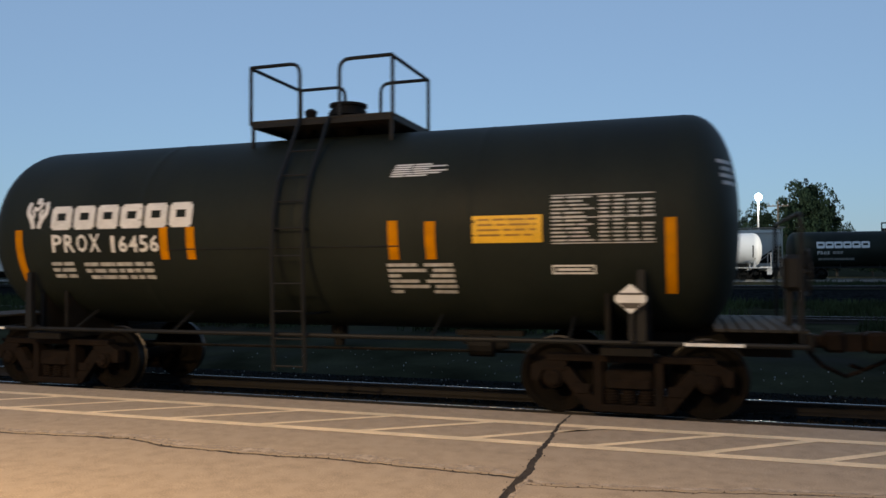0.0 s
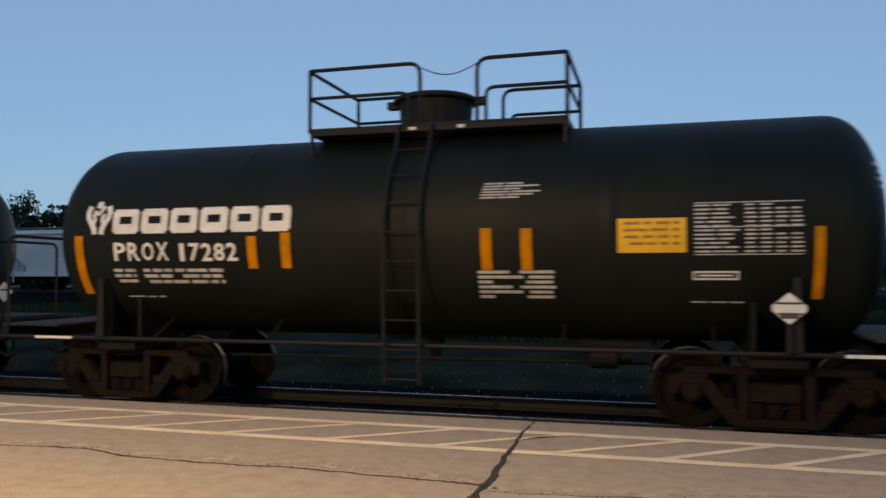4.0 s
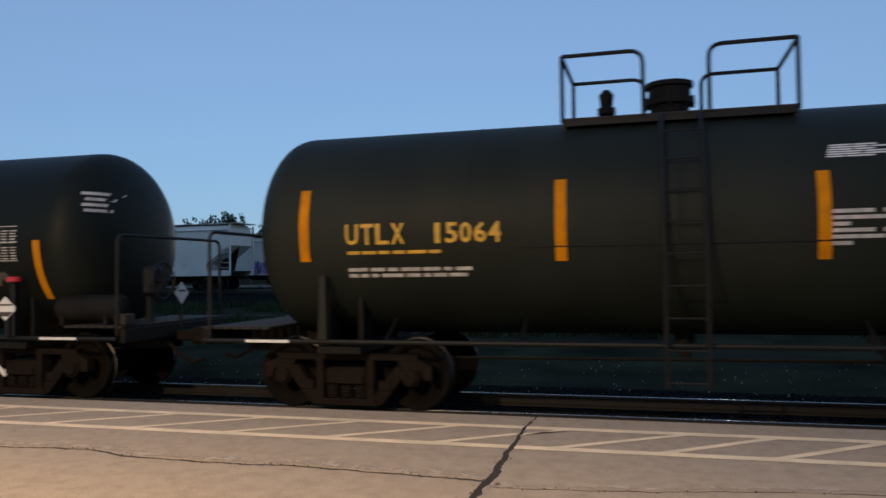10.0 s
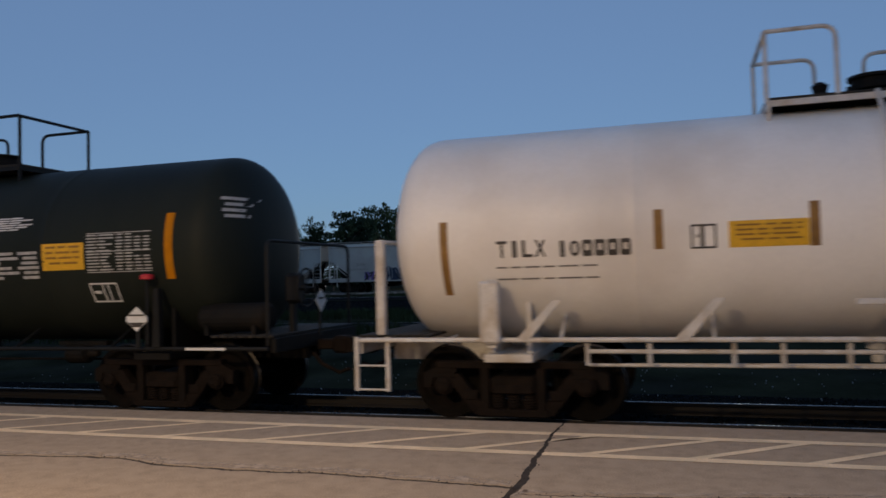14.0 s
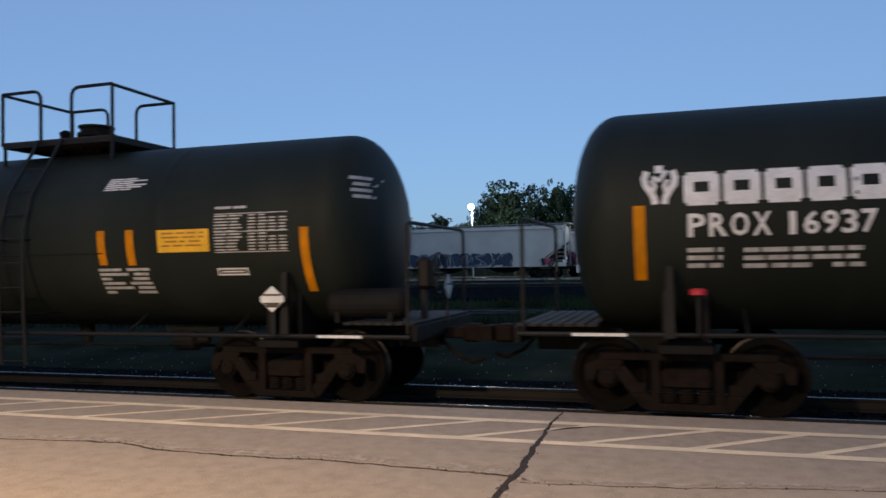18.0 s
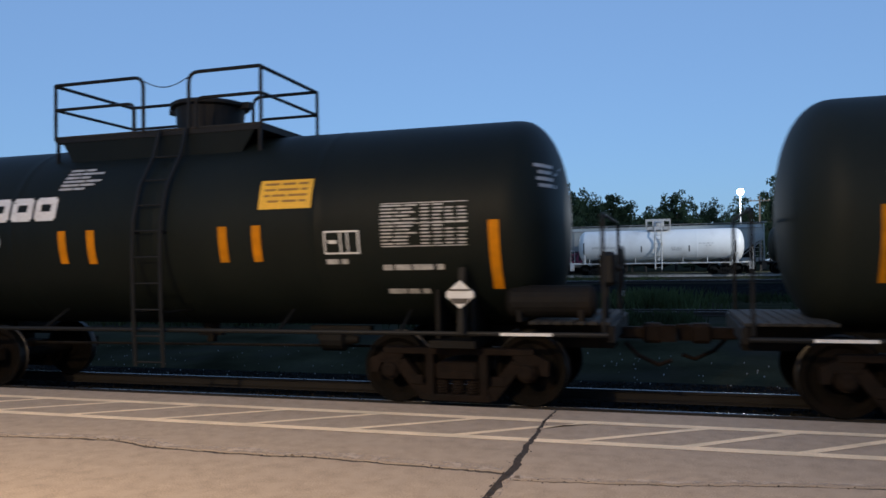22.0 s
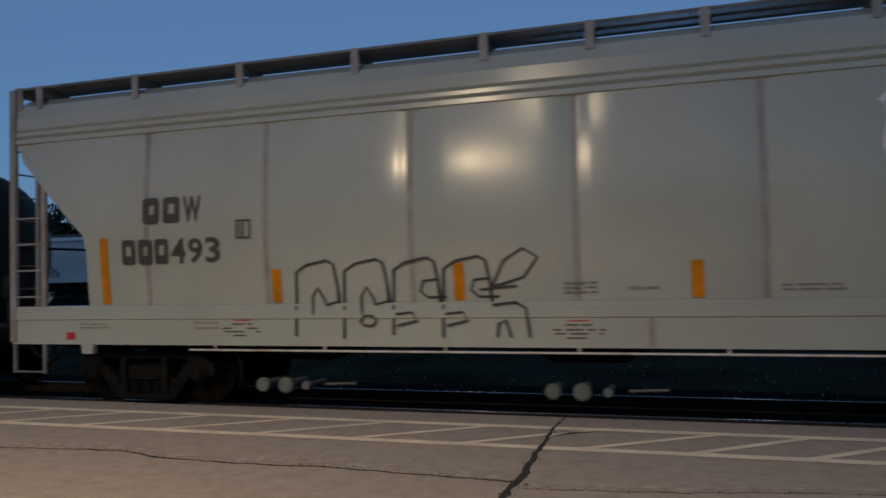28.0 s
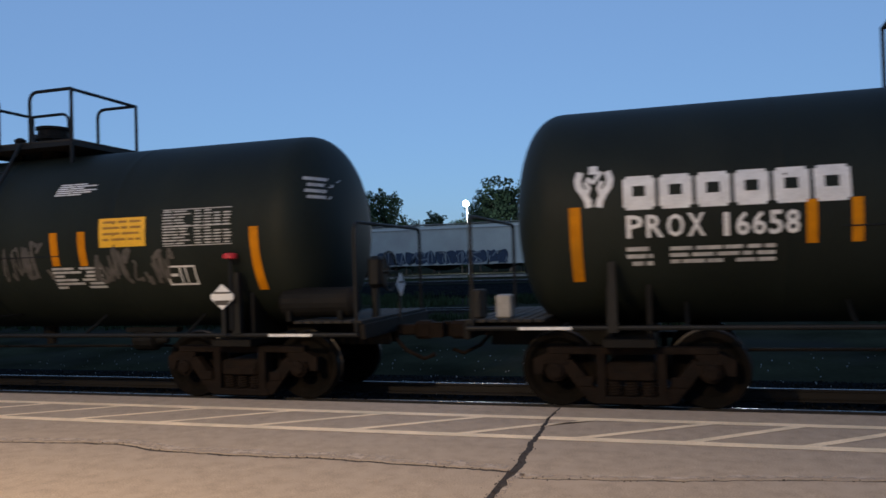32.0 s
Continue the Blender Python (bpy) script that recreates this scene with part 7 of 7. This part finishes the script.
tank_car(145.40,
         "s -4.89 -4.65 1.53 2.36|s -1.97 -1.82 1.90 2.37|s -1.37 -1.26 1.89 2.36|s 1.27 1.41 1.86 2.34|s 1.88 2.03 1.86 2.34|"
         "s 4.74 4.86 1.46 2.31|L -4.75 -4.36 2.38 2.85|B -4.32 -1.81 2.36 2.73|k -4.29 -3.36 2.02 2.27|n -3.27 -2.34 2.02 2.26 16758|"
         "t -4.30 -4.01 1.68 1.92|t -3.84 -2.72 1.68 1.91|d 1.45 2.17 2.97 3.14|t 1.40 2.31 1.45 1.80|y 2.68 3.44 2.03 2.42|"
         "g 3.49 4.62 2.00 2.51|t 3.50 3.98 2.53 2.56|b 2.76 3.26 1.69 1.79|p 4.28 4.69 1.21 1.57",
         "black tank car with white lettering and a worn walkway", plat=(-1.22, 1.15, 3.83), seed=22, ends=(5.69, 5.55), reservoir=False)
tank_car(159.05,
         "s -4.76 -4.48 1.55 2.38|s -2.05 -1.91 1.92 2.39|s -1.67 -1.53 1.92 2.40|s 1.52 1.65 1.89 2.37|s 1.95 2.07 1.88 2.37|"
         "s 4.62 4.76 1.47 2.35|L -4.53 -4.12 2.39 2.85|B -4.08 -1.38 2.36 2.75|k -4.08 -3.17 1.98 2.23|n -3.05 -2.17 1.98 2.22 15201|"
         "t -4.07 -3.74 1.67 1.90|t -3.50 -2.32 1.64 1.90|d 1.50 2.26 2.72 2.95|t 1.49 2.40 1.53 1.88|y 2.42 3.17 2.07 2.45|"
         "g 3.30 4.42 2.07 2.52|t 3.31 3.74 2.56 2.60|b 3.28 3.77 1.76 1.86|p 2.06 2.49 1.22 1.56|p 4.14 4.55 1.23 1.58",
         "black tank car with two white diamond placards", plat=(-1.44, 1.34, 3.85), seed=23, ends=(5.54, 5.47), reservoir=False, stack=(-0.38, 0.22, 0.36), safety=(0.10, 0.24))
hopper_car(174.46)
tank_car(190.06,
         "s -4.77 -4.45 1.59 2.43|s -1.90 -1.75 1.93 2.42|s -1.44 -1.30 1.94 2.42|s 1.32 1.49 1.93 2.41|s 1.83 1.96 1.92 2.41|"
         "s 4.63 4.76 1.52 2.37|L -4.58 -4.19 2.42 2.89|B -4.17 -1.69 2.41 2.78|k -4.13 -3.23 2.08 2.28|n -3.12 -2.24 2.06 2.28 14120|"
         "t -4.07 -2.54 1.73 1.96|d 1.31 2.05 2.95 3.14|t 1.30 2.21 1.58 1.91|y 2.21 2.99 2.17 2.58|g 3.28 4.36 2.16 2.64|"
         "b 3.25 3.72 1.61 1.88|r 4.28 4.46 1.94 2.03|p 4.17 4.55 1.26 1.63|x -2.01 -0.50 1.63 2.34|x 0.42 1.30 1.74 2.30|"
         "x 2.04 3.39 1.63 2.13",
         "black tank car with faded grey graffiti along its side", plat=(-1.07, 1.17, 3.91), seed=25, ends=(5.55, 5.55), stack=(0.0, 0.28, 0.40), safety=(-0.65, 0.26))
tank_car(203.80,
         "s -4.89 -4.73 1.53 2.40|s -2.35 -2.24 1.90 2.37|s -1.91 -1.80 1.90 2.37|L -4.80 -4.37 2.39 2.88|B -4.27 -1.88 2.34 2.73|"
         "k -4.25 -3.36 2.02 2.28|n -3.24 -2.40 2.01 2.27 16658|t -4.24 -3.95 1.68 1.93|t -3.76 -2.66 1.70 1.92",
         "black tank car with white lettering behind the graffitied car", plat=(-1.05, 1.15, 3.90), seed=26, ends=(5.67, 5.55), sill=1.000, reservoir=False)


# ---- chalk marks on side frames and boxes on end decks ----
def car_at(centre):
    return next(car for car, c in CARS if c == centre)


for centre, x0, z0, x1, z1, mat in ((36.32, 3.85, 0.56, 4.11, 0.35, PIPE_GREY), (50.01, 3.71, 0.58, 4.01, 0.35, LETTER), (50.01, -5.14, 0.55, -4.86, 0.33, PIPE_GREY), (174.46, 7.07, 0.28, 7.31, 0.5, PIPE_GREY)):
    n = Vector((z0 - z1, 0, x1 - x0)).normalized() * 0.035
    part("chalk_mark", prism(bmesh.new(), [(x0 - n.x, z0 - n.z), (x1 - n.x, z1 - n.z), (x1 + n.x, z1 + n.z), (x0 + n.x, z0 + n.z)], -1.112, -1.078), mat, car_at(centre), "pale chalk stroke on the side frame")
for centre, x0, x1, y, z1, mat in ((50.01, -6.36, -6.10, -1.0, 1.30, GRATING), (50.01, 6.02, 6.20, -1.15, 1.26, GRATING), (203.80, -6.20, -6.02, -0.95, 1.46, GRATING), (203.80, -5.86, -5.67, -0.95, 1.39, PIPE_GREY)):
    part("retainer_box", box(bmesh.new(), x0, x1, y - 0.12, y + 0.12, 1.10, z1, 0.02), mat, car_at(centre), "small box on the end deck")


# ---- movement ----
TRAVEL = ((0, 0.0), (4, 25.38), (8, 50.68), (12, 75.89), (16, 101.01), (20, 126.03), (24, 150.90), (28, 175.60), (32, 200.10))


def travelled(t):
    for (a, p), (b, q) in zip(TRAVEL, TRAVEL[1:]):
        if t <= b:
            return p + (q - p) * (t - a) / (b - a)
    return TRAVEL[-1][1]


def motions():
    for car, centre in CARS:
        walk(car, [(t, pose(centre - s, TRACK, RAILZ)) for t, s in TRAVEL])
    for ws, car, along in WHEELSETS:
        if "x0" not in car:
            continue
        start = ws.location.copy()
        rows = []
        for k in range(321):
            t = k / 10
            x = car["x0"] + along - travelled(t)
            if -16.5 < x < 5.0 or k in (0, 320):
                x = min(max(x, -16.5), 5.0)
                turn = math.degrees((x - 5.0) / WHEEL_R)
                rows.append((t, pose(start.x, start.y, start.z, 0, turn, 0)))
        walk(ws, rows)


for car, centre in CARS:
    car["x0"] = centre
motions()
